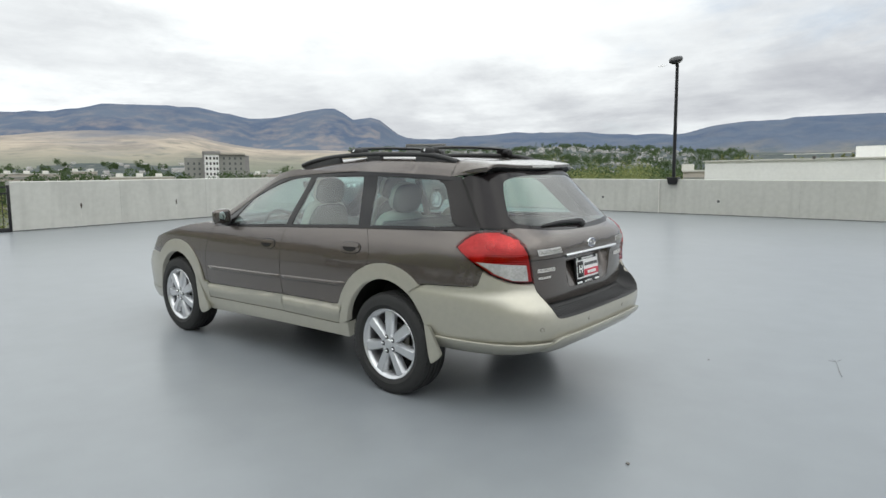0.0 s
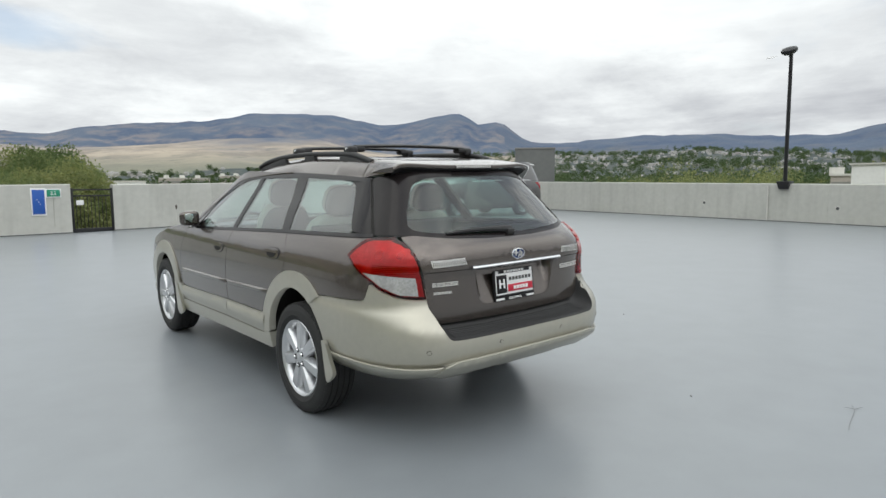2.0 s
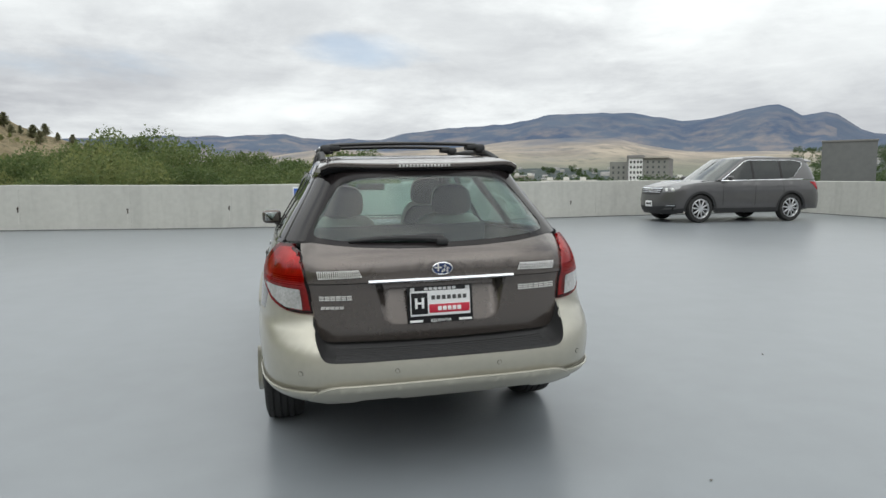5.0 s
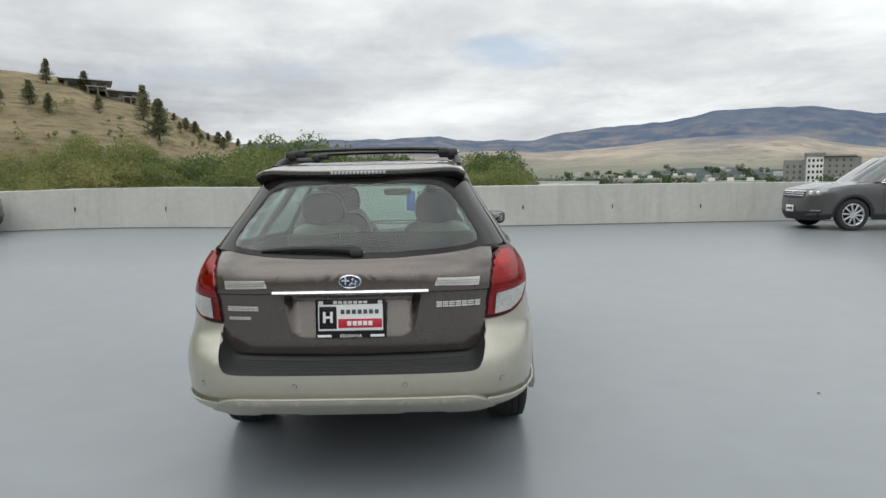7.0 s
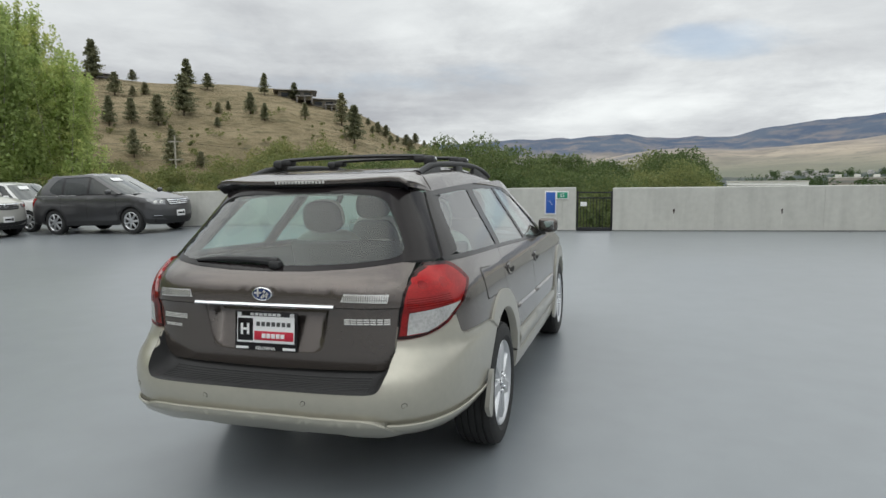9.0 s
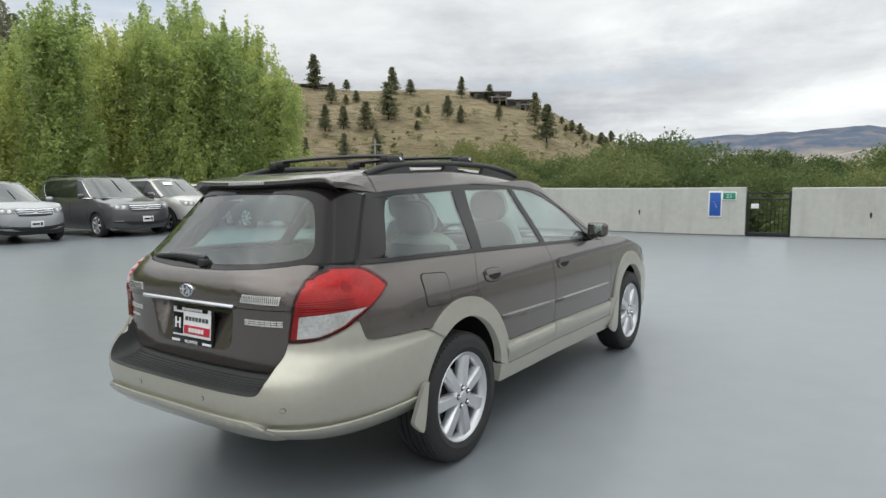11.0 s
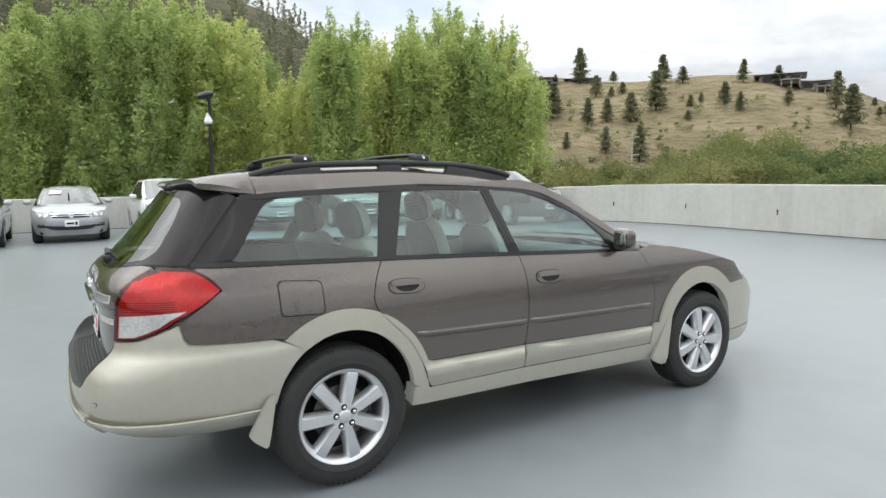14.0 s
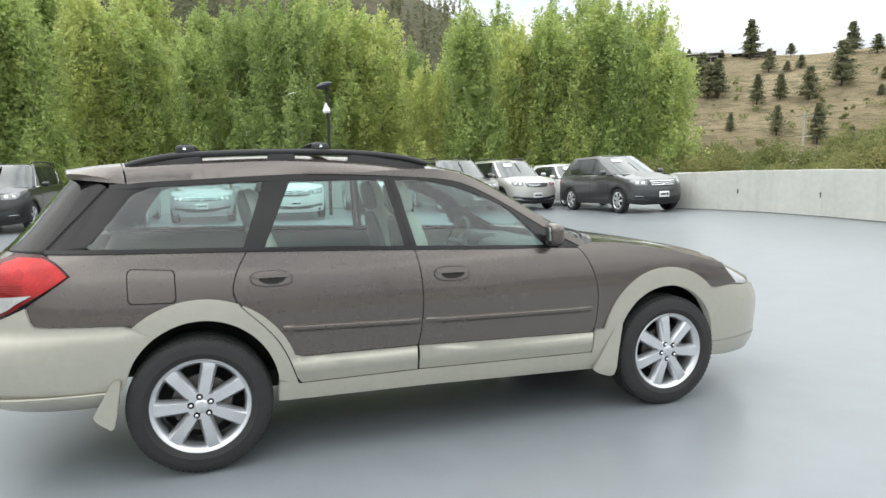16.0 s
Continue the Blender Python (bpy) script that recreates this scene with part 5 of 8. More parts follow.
for s in (1, -1):
    # headlamp and front bumper
    hl = [(1.762, 0.844), (1.796, 0.797), (1.880, 0.712), skin.front(0.64, 0.672), skin.front(0.52, 0.668), skin.front(0.5, 0.79), skin.front(0.62, 0.810), (1.88, 0.836)]
    sheet("headlamp", [(u, z - 0.012) for u, z in hl], nose_point, lamp_lens, wagon, 0.006, 0.02, 0.05, side=s, label="clear headlamp")
    fb = [(1.62, 0.688), (1.70, 0.687), (1.86, 0.692), skin.front(0.66, 0.655), skin.front(0.3, 0.650), skin.front(0.0, 0.650), skin.front(0.0, 0.352), skin.front(0.5, 0.352), (1.80, 0.350), (1.69, 0.348)] + arch_in_f(-2, 42, 10)
    sheet("front_bumper", fb, nose_point, paint_beige, wagon, 0.010, 0.05, 0.05, side=s, label="beige front bumper")
    fs = [(1.664, 0.343), (1.80, 0.345), skin.front(0.5, 0.347), skin.front(0.0, 0.347), skin.front(0.0, 0.24), skin.front(0.5, 0.24), (1.80, 0.248), (1.672, 0.262)]
    sheet("front_skirt", fs[::-1], skin.point, paint_beige, wagon, 0.018, 0.05, 0.05, side=s, label="beige front bumper skirt")
    # mirror
    b = boxed(0, 0, 0, 0.160, 0.078, 0.125, 0.036, seg=4)
    for v in b.verts:
        v.co.y += 0.10 * v.co.x * v.co.x * 10 * 0.2
        v.co.z *= 1 - 0.9 * max(0, v.co.x + 0.02)
    bmesh.ops.transform(b, matrix=Matrix.Diagonal((s, 1, 1, 1)) @ pose(0.862, 0.56, 1.078, 0, 0, -8), verts=b.verts[:])
    bmesh.ops.recalc_face_normals(b, faces=b.faces[:])
    mirror = part("door_mirror", b, paint_brown, wagon, "dark brown door mirror")
    b = boxed(0, 0, 0, 0.112, 0.006, 0.074, 0.003)
    bmesh.ops.transform(b, matrix=Matrix.Diagonal((s, 1, 1, 1)) @ pose(0.860, 0.5225, 1.079, 4, 0, -14), verts=b.verts[:])
    part("mirror_glass", b, glass_mirror, mirror)
    part("stalk", boxed(s * 0.79, 0.585, 1.025, 0.10, 0.09, 0.045, 0.015), black_plastic, mirror)

# wheels
def wheel_at(x, y, z, s, turn):
    m = pose(x, y, z, 0, 0, 0 if s > 0 else 180) @ pose(0, 0, 0, turn, 0, 0)
    b = bmesh.new()
    lathe(b, [(-0.16, 0.215), (-0.10, 0.205), (-0.03, 0.20), (-0.005, 0.212), (0.006, 0.222), (0.010, 0.231), (0.004, 0.236), (-0.01, 0.232)], 56, m)
    wh = part("wheel", b, alloy, wagon, "seven spoke silver alloy wheel")
    b = bmesh.new()
    pr = [(-0.185, 0.226), (-0.195, 0.262), (-0.200, 0.29), (-0.192, 0.318), (-0.175, 0.333), (-0.160, 0.338), (-0.150, 0.338), (-0.149, 0.331), (-0.141, 0.331), (-0.140, 0.339), (-0.113, 0.340), (-0.112, 0.332), (-0.103, 0.332), (-0.102, 0.340),
          (-0.076, 0.340), (-0.075, 0.332), (-0.066, 0.332), (-0.065, 0.340), (-0.038, 0.339), (-0.037, 0.331), (-0.029, 0.331), (-0.028, 0.338), (-0.018, 0.337), (-0.004, 0.331), (0.010, 0.317), (0.018, 0.29), (0.017, 0.268), (0.019, 0.262), (0.016, 0.256), (0.010, 0.238), (0.0, 0.230)]
    lathe(b, pr, 96, m)
    # sidewall shoulder blocks
    for k in range(72):
        a = 360 * k / 72
        rbox(b, -0.006, 0, 0.3275, 0.020, 0.017, 0.010, 0.003, m @ pose(0, 0, 0, a, 0, 0), seg=1)
    part("tyre", b, rubber, wh, "black rubber tyre")
    for k in range(7):
        b = bmesh.new()
        prof = [(0.045, 0.024, 0.004), (0.085, 0.0330, 0.004), (0.15, 0.0365, 0.003), (0.20, 0.0395, 0.001), (0.218, 0.041, -0.004)]
        rows = []
        for r, hw, dx in prof:
            rows.append([b.verts.new(p) for p in ((dx - 0.045, -hw * 1.04, r), (dx - 0.016, -hw, r), (dx + 0.002, -hw * 0.66, r), (dx + 0.002, hw * 0.66, r), (dx - 0.016, hw, r), (dx - 0.045, hw * 1.04, r))])
        for r0, r1 in zip(rows, rows[1:]):
            for i in range(5):
                b.faces.new((r0[i], r0[i + 1], r1[i + 1], r1[i]))
        b.faces.new(rows[0])
        b.faces.new(rows[-1][::-1])
        bmesh.ops.recalc_face_normals(b, faces=b.faces[:])
        bmesh.ops.transform(b, matrix=m @ pose(0, 0, 0, 360 * k / 7, 0, 0), verts=b.verts[:])
        part("spoke", b, alloy, wh)
    b = bmesh.new()
    lathe(b, [(-0.05, 0.074), (-0.004, 0.071), (0.005, 0.064), (0.004, 0.034), (0.008, 0.031), (0.011, 0.024), (0.012, 0.001)], 40, m)
    part("hub", b, alloy, wh)
    for k in range(5):
        b = bmesh.new()
        mm = m @ pose(0, 0, 0, 72 * k + 20, 0, 0) @ pose(0, 0, 0.0485)
        lathe(b, [(0.0045, 0.0165), (0.0062, 0.0155), (0.0062, 0.0008)], 16, mm)
        part("nut_hole", b, dark_gap, wh)
        b = bmesh.new()
        lathe(b, [(0.0064, 0.0098), (0.014, 0.0088), (0.018, 0.005), (0.019, 0.0005)], 6, mm)
        part("lug_nut", b, chrome, wh)
    b = bmesh.new()
    lathe(b, [(-0.085, 0.14), (-0.085, 0.07), (-0.06, 0.07), (-0.06, 0.14), (-0.085, 0.14)], 40, m)
    part("brake_disc", b, steel, wh)
    part("caliper", boxed(-0.075, 0.115, 0.03, 0.07, 0.05, 0.13, 0.012, m=m), steel, wh)
    b = bmesh.new()
    lathe(b, [(-0.165, 0.21), (-0.165, 0.02)], 32, m)
    part("inner_face", b, dark_gap, wh)


wheel_at(0.850, -1.335, 0.330, 1, -13)
wheel_at(-0.850, -1.335, 0.322, -1, 0)
wheel_at(0.852, 1.335, 0.321, 1, 6)
wheel_at(-0.852, 1.335, 0.330, -1, 40)
# floor pan and cabin
part("floor_pan", boxed(0, 0.1, 0.36, 1.26, 3.3, 0.10, 0.02), dark_gap, wagon)
part("spare_well", boxed(0, -1.90, 0.54, 1.0, 0.62, 0.10, 0.04), dark_gap, wagon)
part("floor_pan", boxed(0, -0.05, 0.345, 1.56, 1.6, 0.08, 0.02), dark_gap, wagon)
part("load_floor", boxed(0, -1.68, 0.72, 1.16, 1.0, 0.04, 0.01), carpet, wagon, "dark carpeted load floor")
part("tailgate_lining", boxed(0, -2.19, 0.83, 1.1, 0.03, 0.40, 0.01), carpet, wagon)
part("roof_lining", boxed(0, -0.75, 1.415, 1.00, 1.75, 0.02, 0.01), seat_tan, wagon, "pale cloth roof lining")


def pillow(bm, cx, cy, cz, sx, sy, sz, m, n=3.2, waist=0.0):
    """A soft padded block, its upper end drawn in by waist."""
    p = lambda c, k: math.copysign(abs(c) ** k, c)
    rings = []
    for i in range(1, 12):
        v = -math.pi / 2 + math.pi * i / 12
        ring = []
        for j in range(20):
            u = 2 * math.pi * j / 20
            h = p(math.sin(v), 2 / n)
            k = p(math.cos(v), 2 / n) * (1 - waist * (h + 1) / 2)
            ring.append(bm.verts.new(m @ Vector((cx + sx / 2 * k * p(math.cos(u), 2 / n), cy + sy / 2 * k * p(math.sin(u), 2 / n), cz + sz / 2 * h))))
        rings.append(ring)
    for r0, r1 in zip(rings, rings[1:]):
        for j in range(20):
            bm.faces.new((r0[j], r0[(j + 1) % 20], r1[(j + 1) % 20], r1[j]))
    bm.faces.new(rings[0][::-1])
    bm.faces.new(rings[-1])


def seat(x, y, w, label):
    b = bmesh.new()
    rbox(b, x, y + 0.05, 0.62, w, 0.50, 0.16, 0.05, seg=3)
    st = part("seat", b, seat_tan, wagon, label)
    lean = pose(x, y - 0.17, 0.63, 14, 0, 0)
    b = bmesh.new()
    if w < 0.7:
        pillow(b, 0, 0, 0.29, w * 0.98, 0.17, 0.62, lean, 4.0, 0.22)
    else:
        for k in (-1, 1):
            pillow(b, k * 0.36, 0, 0.265, 0.54, 0.16, 0.55, lean, 4.0, 0.12)
        pillow(b, 0, 0.01, 0.235, 0.28, 0.13, 0.47, lean, 4.0, 0.1)
    part("backrest", b, seat_tan, st)
    b = bmesh.new()
    if w < 0.7:
        pillow(b, 0, -0.045, 0.28, w * 0.96, 0.11, 0.60, lean, 4.0, 0.22)
    else:
        rbox(b, 0, -0.055, 0.25, w * 0.95, 0.05, 0.48, 0.024, lean, seg=3)
    part("back_panel", b, seat_back, st, "dark grey seat back")
    n = 1 if w < 0.7 else 2
    for k in range(n):
        xx = x if n == 1 else x + (k - 0.5) * 0.72
        hm = pose(xx, y - 0.17, 0.63, 14, 0, 0)
        hz = 0.680 if n == 1 else 0.640
        b = bmesh.new()
        pillow(b, 0, 0.005, hz, 0.28, 0.125, 0.205, hm, 2.9, 0.12)
        hr = part("headrest", b, seat_tan, st)
        b = bmesh.new()
        pillow(b, 0, -0.026, hz, 0.284, 0.095, 0.207, hm, 2.9, 0.12)
        part("cover", b, seat_back, hr, "dark grey rear cover")
        b = bmesh.new()
        for q in (-0.06, 0.06):
            tube(b, [hm @ Vector((q, 0, hz - 0.16)), hm @ Vector((q, 0, hz - 0.06))], 0.007, 8)
        part("post", b, chrome, hr)


seat(0.37, 0.12, 0.50, "tan leather front seat")
seat(-0.37, 0.12, 0.50, "tan leather front seat")
seat(0.0, -0.72, 1.26, "tan leather rear bench")
b = bmesh.new()
rbox(b, 0, 0.72, 0.86, 1.46, 0.42, 0.22, 0.07, seg=3)
rbox(b, -0.37, 0.58, 0.95, 0.36, 0.16, 0.10, 0.04, seg=3)
part("dashboard", b, dash_grey, wagon, "dark grey dashboard")
b = bmesh.new()
ring = [(-0.37 + 0.185 * math.cos(a), 0.40 + 0.07 * math.sin(a), 0.93 + 0.17 * math.sin(a)) for a in np.linspace(0, 2 * math.pi, 29)]
tube(b, ring, 0.014, 8)
tube(b, [(-0.53, 0.41, 0.93), (-0.37, 0.44, 0.92), (-0.21, 0.41, 0.93)], 0.03, 8, 0.5)
part("steering_wheel", b, dash_grey, wagon, "dark steering wheel")
part("rear_view_mirror", boxed(0, 0.42, 1.32, 0.24, 0.03, 0.06, 0.014), black_plastic, wagon)

# ---- the other parked cars ----
dark_glass = mat("dark_car_glass", (0.016, 0.02, 0.02), 0.05, 0, 0.0, var=0.2, spec=0.45)
screen_glass = mat("windscreen_glass", (0.05, 0.06, 0.06), 0.04, 0, 1.0, var=0.2, scale=2.5)
white_paint = mat("white_car_paint", (0.70, 0.70, 0.69), 0.35, 0, 0.8, var=0.03)
silver_paint = mat("silver_car_paint", (0.40, 0.41, 0.42), 0.35, 0.45, 0.8, var=0.05)
grey_paint = mat("grey_car_paint", (0.088, 0.086, 0.088), 0.35, 0.4, 0.9, var=0.06)
dark_paint = mat("dark_grey_car_paint", (0.060, 0.060, 0.063), 0.35, 0.4, 0.9, var=0.06)
champ_paint = mat("pearl_car_paint", (0.52, 0.51, 0.475), 0.35, 0.3, 0.8, var=0.04)
black_car_paint = mat("black_car_paint", (0.018, 0.018, 0.02), 0.3, 0.2, 0.9, var=0.06)


def parked_car(name, label, m, paint, L, W, H, wb, belt0, nose, cowl, wtop, rtop, tyre, grille, trim=None, rails=False, low=None, paper=True, spokes=7, group="", dlo=True):
    """A parked car, nose along +y: skin, glass, wheels, lamps and grille."""
    o = tagged(new(name), label, "car", group)
    o.matrix_world = m
    hl, hw = L / 2, W / 2
    fa = hl - 0.19 * L
    ra = fa - wb
    roof = H - 0.02
    w_of = spl([(0.16, hw * 0.90), (0.34, hw * 0.975), (0.62, hw), (belt0 - 0.12, hw * 0.985), (belt0, hw * 0.935), (belt0 + 0.3 * (roof - belt0), hw * 0.86), (roof - 0.08, hw * 0.67), (roof, hw * 0.60)])
    yr_of = spl([(0.2, -hl + 0.10), (0.45, -hl), (0.7, -hl + 0.01), (belt0, -hl + 0.10), (roof - 0.06, rtop), (roof, rtop + 0.1)])
    yf_low = spl([(0.2, hl - 0.14), (0.40, hl - 0.02), (0.55, hl), (nose - 0.08, hl - 0.05), (nose, hl - 0.14), (belt0 + 0.05, hl - 0.30)])
    yf_cab = spl([(belt0 - 0.1, cowl + 0.16), (belt0, cowl), (roof - 0.06, wtop), (roof, wtop - 0.12)])
    low_s = Shell(w_of, yr_of, yf_low, ra - 0.1, fa - 0.1, 4.2, 3.0, 0.002)
    cab_s = Shell(w_of, yr_of, yf_cab, ra - 0.1, wtop - 0.5, 4.2, 3.2, 0.002)
    cowl_s = cowl - 0.36
    line = spl([(ra, belt0 + 0.035), (cowl_s - 0.4, belt0 + 0.01), (cowl_s, belt0), (cowl_s + 0.35, belt0 - 0.015), (fa + 0.1, nose + 0.08), (hl - 0.32, nose - 0.015), (hl, nose - 0.07)])
    ar = tyre + 0.045
    d_arch = (low or 0.30)
    for s in (1, -1):
        a_f = [(fa + ar * math.cos(radians(a)), tyre + ar * math.sin(radians(a))) for a in range(-12, 193, 12)]
        a_r = [(ra + ar * math.cos(radians(a)), tyre + ar * math.sin(radians(a))) for a in range(-12, 193, 12)]
        bot = [low_s.front(0.0, z) for z in np.linspace(nose - 0.04, d_arch - 0.06, 10)] + [low_s.front(hw * 0.3, d_arch - 0.06), low_s.front(hw * 0.6, d_arch - 0.06), (fa + ar * 1.02, d_arch - 0.02)] + a_f + [(fa - ar * 1.02, d_arch - 0.06), (ra + ar * 1.02, d_arch - 0.06)] + a_r + [(ra - ar * 1.02, d_arch), low_s.rear(hw * 0.6, d_arch), low_s.rear(hw * 0.3, d_arch)] + [low_s.rear(0.0, z) for z in np.linspace(d_arch, belt0, 8)]
        top = [low_s.rear(0.0, belt0 + 0.02), low_s.rear(hw * 0.55, belt0 + 0.025), low_s.rear(hw * 0.74, belt0 + 0.03)] + [(y, line(y)) for y in np.linspace(ra - 0.3, hl - 0.34, 16)] + [low_s.front(hw * 0.45, nose - 0.03), low_s.front(0.0, nose - 0.02)]
        sk = sheet("body_side", bot + top, low_s.point, paint, o, 0.0, 0.04, 0.14, side=s)
        # door seams
        for y in (cowl_s - 0.02, cowl_s - 1.02, cowl_s - 1.92):
            if y > ra + ar * 0.4:
                sheet("door_seam", [(y, line(y) - 0.01), (y + 0.009, line(y) - 0.01), (y + 0.02, 0.45), (y + 0.011, 0.45)], low_s.point, dark_gap, o, 0.002, 0.002, 0.12, side=s)
        for y in (cowl_s - 0.84, cowl_s - 1.78):
            sheet("door_handle", [(y - 0.09, belt0 - 0.115), (y + 0.09, belt0 - 0.12), (y + 0.08, belt0 - 0.15), (y - 0.08, belt0 - 0.145)], low_s.point, paint, o, 0.022, 0.02, 0.08, side=s)
        if trim is not None:
            sheet("sill_trim", [(ra + ar + 0.02, d_arch + 0.05), (fa - ar - 0.02, d_arch + 0.05), (fa - ar - 0.02, d_arch - 0.07), (ra + ar + 0.02, d_arch - 0.07)], low_s.point, trim, o, 0.012, 0.03, 0.2, side=s)
            for c0 in (fa, ra):
                ring = [(c0 + (ar + 0.05) * math.cos(radians(a)), tyre + (ar + 0.05) * math.sin(radians(a))) for a in range(-5, 186, 10)] + [(c0 + ar * math.cos(radians(a)), tyre + ar * math.sin(radians(a))) for a in range(185, -6, -10)]
                sheet("arch_trim", ring, low_s.point, trim, o, 0.010, 0.03, 0.2, side=s)
        # glass
        g_top = lambda y: min(roof - 0.075, belt0 + (cowl_s - y) / max(0.2, cowl_s - (wtop - 0.30)) * (roof - 0.075 - belt0))
        y_end = ra - 0.40
        yt_end = rtop + 0.24
        pan = [(y, line(y) + 0.025) for y in np.linspace(y_end, cowl_s - 0.08, 10)] + [(y, g_top(y) - 0.01) for y in np.linspace(cowl_s - 0.12, yt_end, 16)]
        gl = sheet("side_window", pan, cab_s.point, dark_glass, o, 0.0, 0.01, 0.14, side=s, label="dark tinted side windows")
        cantr = [(y, g_top(y) - 0.012) for y in np.linspace(cowl_s - 0.05, rtop + 0.02, 18)]
        cantr += [(y, min(roof - 0.03, g_top(y) + 0.055)) for y in np.linspace(rtop + 0.02, cowl_s + 0.02, 18)]
        sheet("roof_side", cantr, cab_s.point, paint, o, 0.015, 0.03, 0.14, side=s)
        for y in (cowl_s - 1.0, cowl_s - 1.9):
            if y > y_end + 0.2:
                sheet("pillar", [(y - 0.02, line(y) + 0.02), (y + 0.05, line(y) + 0.02), (y - 0.01, g_top(y)), (y - 0.08, g_top(y))], cab_s.point, black_gloss, o, 0.004, 0.01, 0.14, side=s)
        sheet("rear_pillar", [(y_end + 0.06, line(y_end) + 0.02), (yt_end + 0.03, roof - 0.08), (rtop + 0.02, roof - 0.08), cab_s.rear(hw * 0.60, roof - 0.10), cab_s.rear(hw * 0.72, belt0 + 0.04)], cab_s.point, paint, o, 0.004, 0.02, 0.1, side=s)
        if dlo:
            edge = curve([(y_end + 0.62, line(y_end) + 0.012), (y_end + 0.36, belt0 + 0.09), (y_end + 0.20, belt0 + 0.20), (yt_end + 0.10, roof - 0.20), (yt_end + 0.22, roof - 0.12), (yt_end + 0.52, roof - 0.088)], 3)
            sheet("quarter_panel", edge + [(yt_end + 0.5, roof - 0.072), (yt_end, roof - 0.072), (y_end + 0.02, line(y_end) + 0.012)], cab_s.point, paint, o, 0.005, 0.008, 0.1, side=s)
            if grille == "wide":
                top_e = [(y, g_top(y) - 0.014) for y in np.linspace(cowl_s - 0.10, yt_end + 0.52, 16)]
                sheet("window_trim", top_e + edge[::-1][1:] + [(p[0] + 0.012, p[1] - 0.006) for p in edge[1:]] + [(y, z - 0.014) for y, z in top_e[::-1]], cab_s.point, chrome, o, 0.008, 0.005, 0.14, side=s)
        sheet("rear_window", [cab_s.rear(0.0, belt0 + 0.05), cab_s.rear(hw * 0.66, belt0 + 0.06), cab_s.rear(hw * 0.55, roof - 0.10), cab_s.rear(0.0, roof - 0.09)], cab_s.point, dark_glass, o, 0.0, 0, 0.14, side=s)
        # lamps
        zt = nose - 0.01
        sheet("headlamp", [low_s.front(hw * 0.50, zt - 0.05), low_s.front(hw * 0.52, zt - 0.16), low_s.front(hw * 0.80, zt - 0.15), (hl - 0.36, zt - 0.05), (hl - 0.42, zt + 0.01), low_s.front(hw * 0.78, zt + 0.005)], low_s.point, lamp_lens, o, 0.008, 0.02, 0.08, side=s, label="clear headlamp")
        for xk, rk in ((0.62, 0.042), (0.76, 0.036)):
            c = low_s.front(hw * xk, zt - 0.085)
            sheet("lamp_bowl", [(c[0] + rk * math.cos(a), c[1] + rk * math.sin(a)) for a in np.linspace(0, 2 * math.pi, 12, endpoint=False)], low_s.point, lamp_chrome, o, 0.011, 0.003, 0.1, side=s)
        sheet("tail_lamp", [(ra - 0.62, belt0 - 0.02), low_s.rear(hw * 0.72, belt0 - 0.02), low_s.rear(hw * 0.72, belt0 - 0.22), (-hl + 0.30, belt0 - 0.24)], low_s.point, red_lens, o, 0.008, 0.02, 0.1, side=s, label="red tail lamp")
        sheet("fog_lamp", [low_s.front(hw * 0.62, 0.40), low_s.front(hw * 0.85, 0.41), low_s.front(hw * 0.85, 0.49), low_s.front(hw * 0.66, 0.48)], low_s.point, black_plastic, o, 0.005, 0.01, 0.1, side=s)
        sheet("fog_trim", [low_s.front(hw * 0.64, 0.455), low_s.front(hw * 0.83, 0.46), low_s.front(hw * 0.83, 0.475), low_s.front(hw * 0.66, 0.47)], low_s.point, chrome, o, 0.010, 0.006, 0.1, side=s)
        sheet("window_trim", [(y, line(y) + 0.024) for y in np.linspace(y_end, cowl_s - 0.06, 10)] + [(y, line(y) + 0.008) for y in np.linspace(cowl_s - 0.06, y_end, 10)], cab_s.point, chrome if grille == "wide" else black_gloss, o, 0.006, 0.006, 0.14, side=s)
        # shoulder crease and dark lower bumper
        sheet("crease", [(y, belt0 - 0.155 + 0.03 * (cowl_s - y) / 3) for y in np.linspace(ra - 0.2, cowl_s + 0.2, 10)] + [(y, belt0 - 0.172 + 0.03 * (cowl_s - y) / 3) for y in np.linspace(cowl_s + 0.2, ra - 0.2, 10)], low_s.point, paint, o, 0.007, 0.007, 0.14, side=s)
        if trim is not None:
            sheet("lower_bumper", [low_s.front(0.0, 0.325), low_s.front(hw * 0.5, 0.33), low_s.front(hw * 0.82, 0.37), (fa + ar * 1.12, 0.40), (fa + ar * 1.08, 0.27), low_s.front(hw * 0.6, 0.23), low_s.front(0.0, 0.23)], low_s.point, trim, o, 0.010, 0.02, 0.12, side=s, label="black lower bumper")
        # mirrors
        b = boxed(s * (hw + 0.06), cowl_s - 0.16, belt0 + 0.09, 0.19, 0.10, 0.125, 0.048, seg=3)
        part("door_mirror", b, paint, o)
        part("arch_well", boxed(s * (hw - 0.22), fa, tyre + 0.17, 0.30, ar * 1.9, ar * 1.15, 0.02), dark_gap, o)
        part("arch_well", boxed(s * (hw - 0.22), ra, tyre + 0.17, 0.30, ar * 1.9, ar * 1.15, 0.02), dark_gap, o)
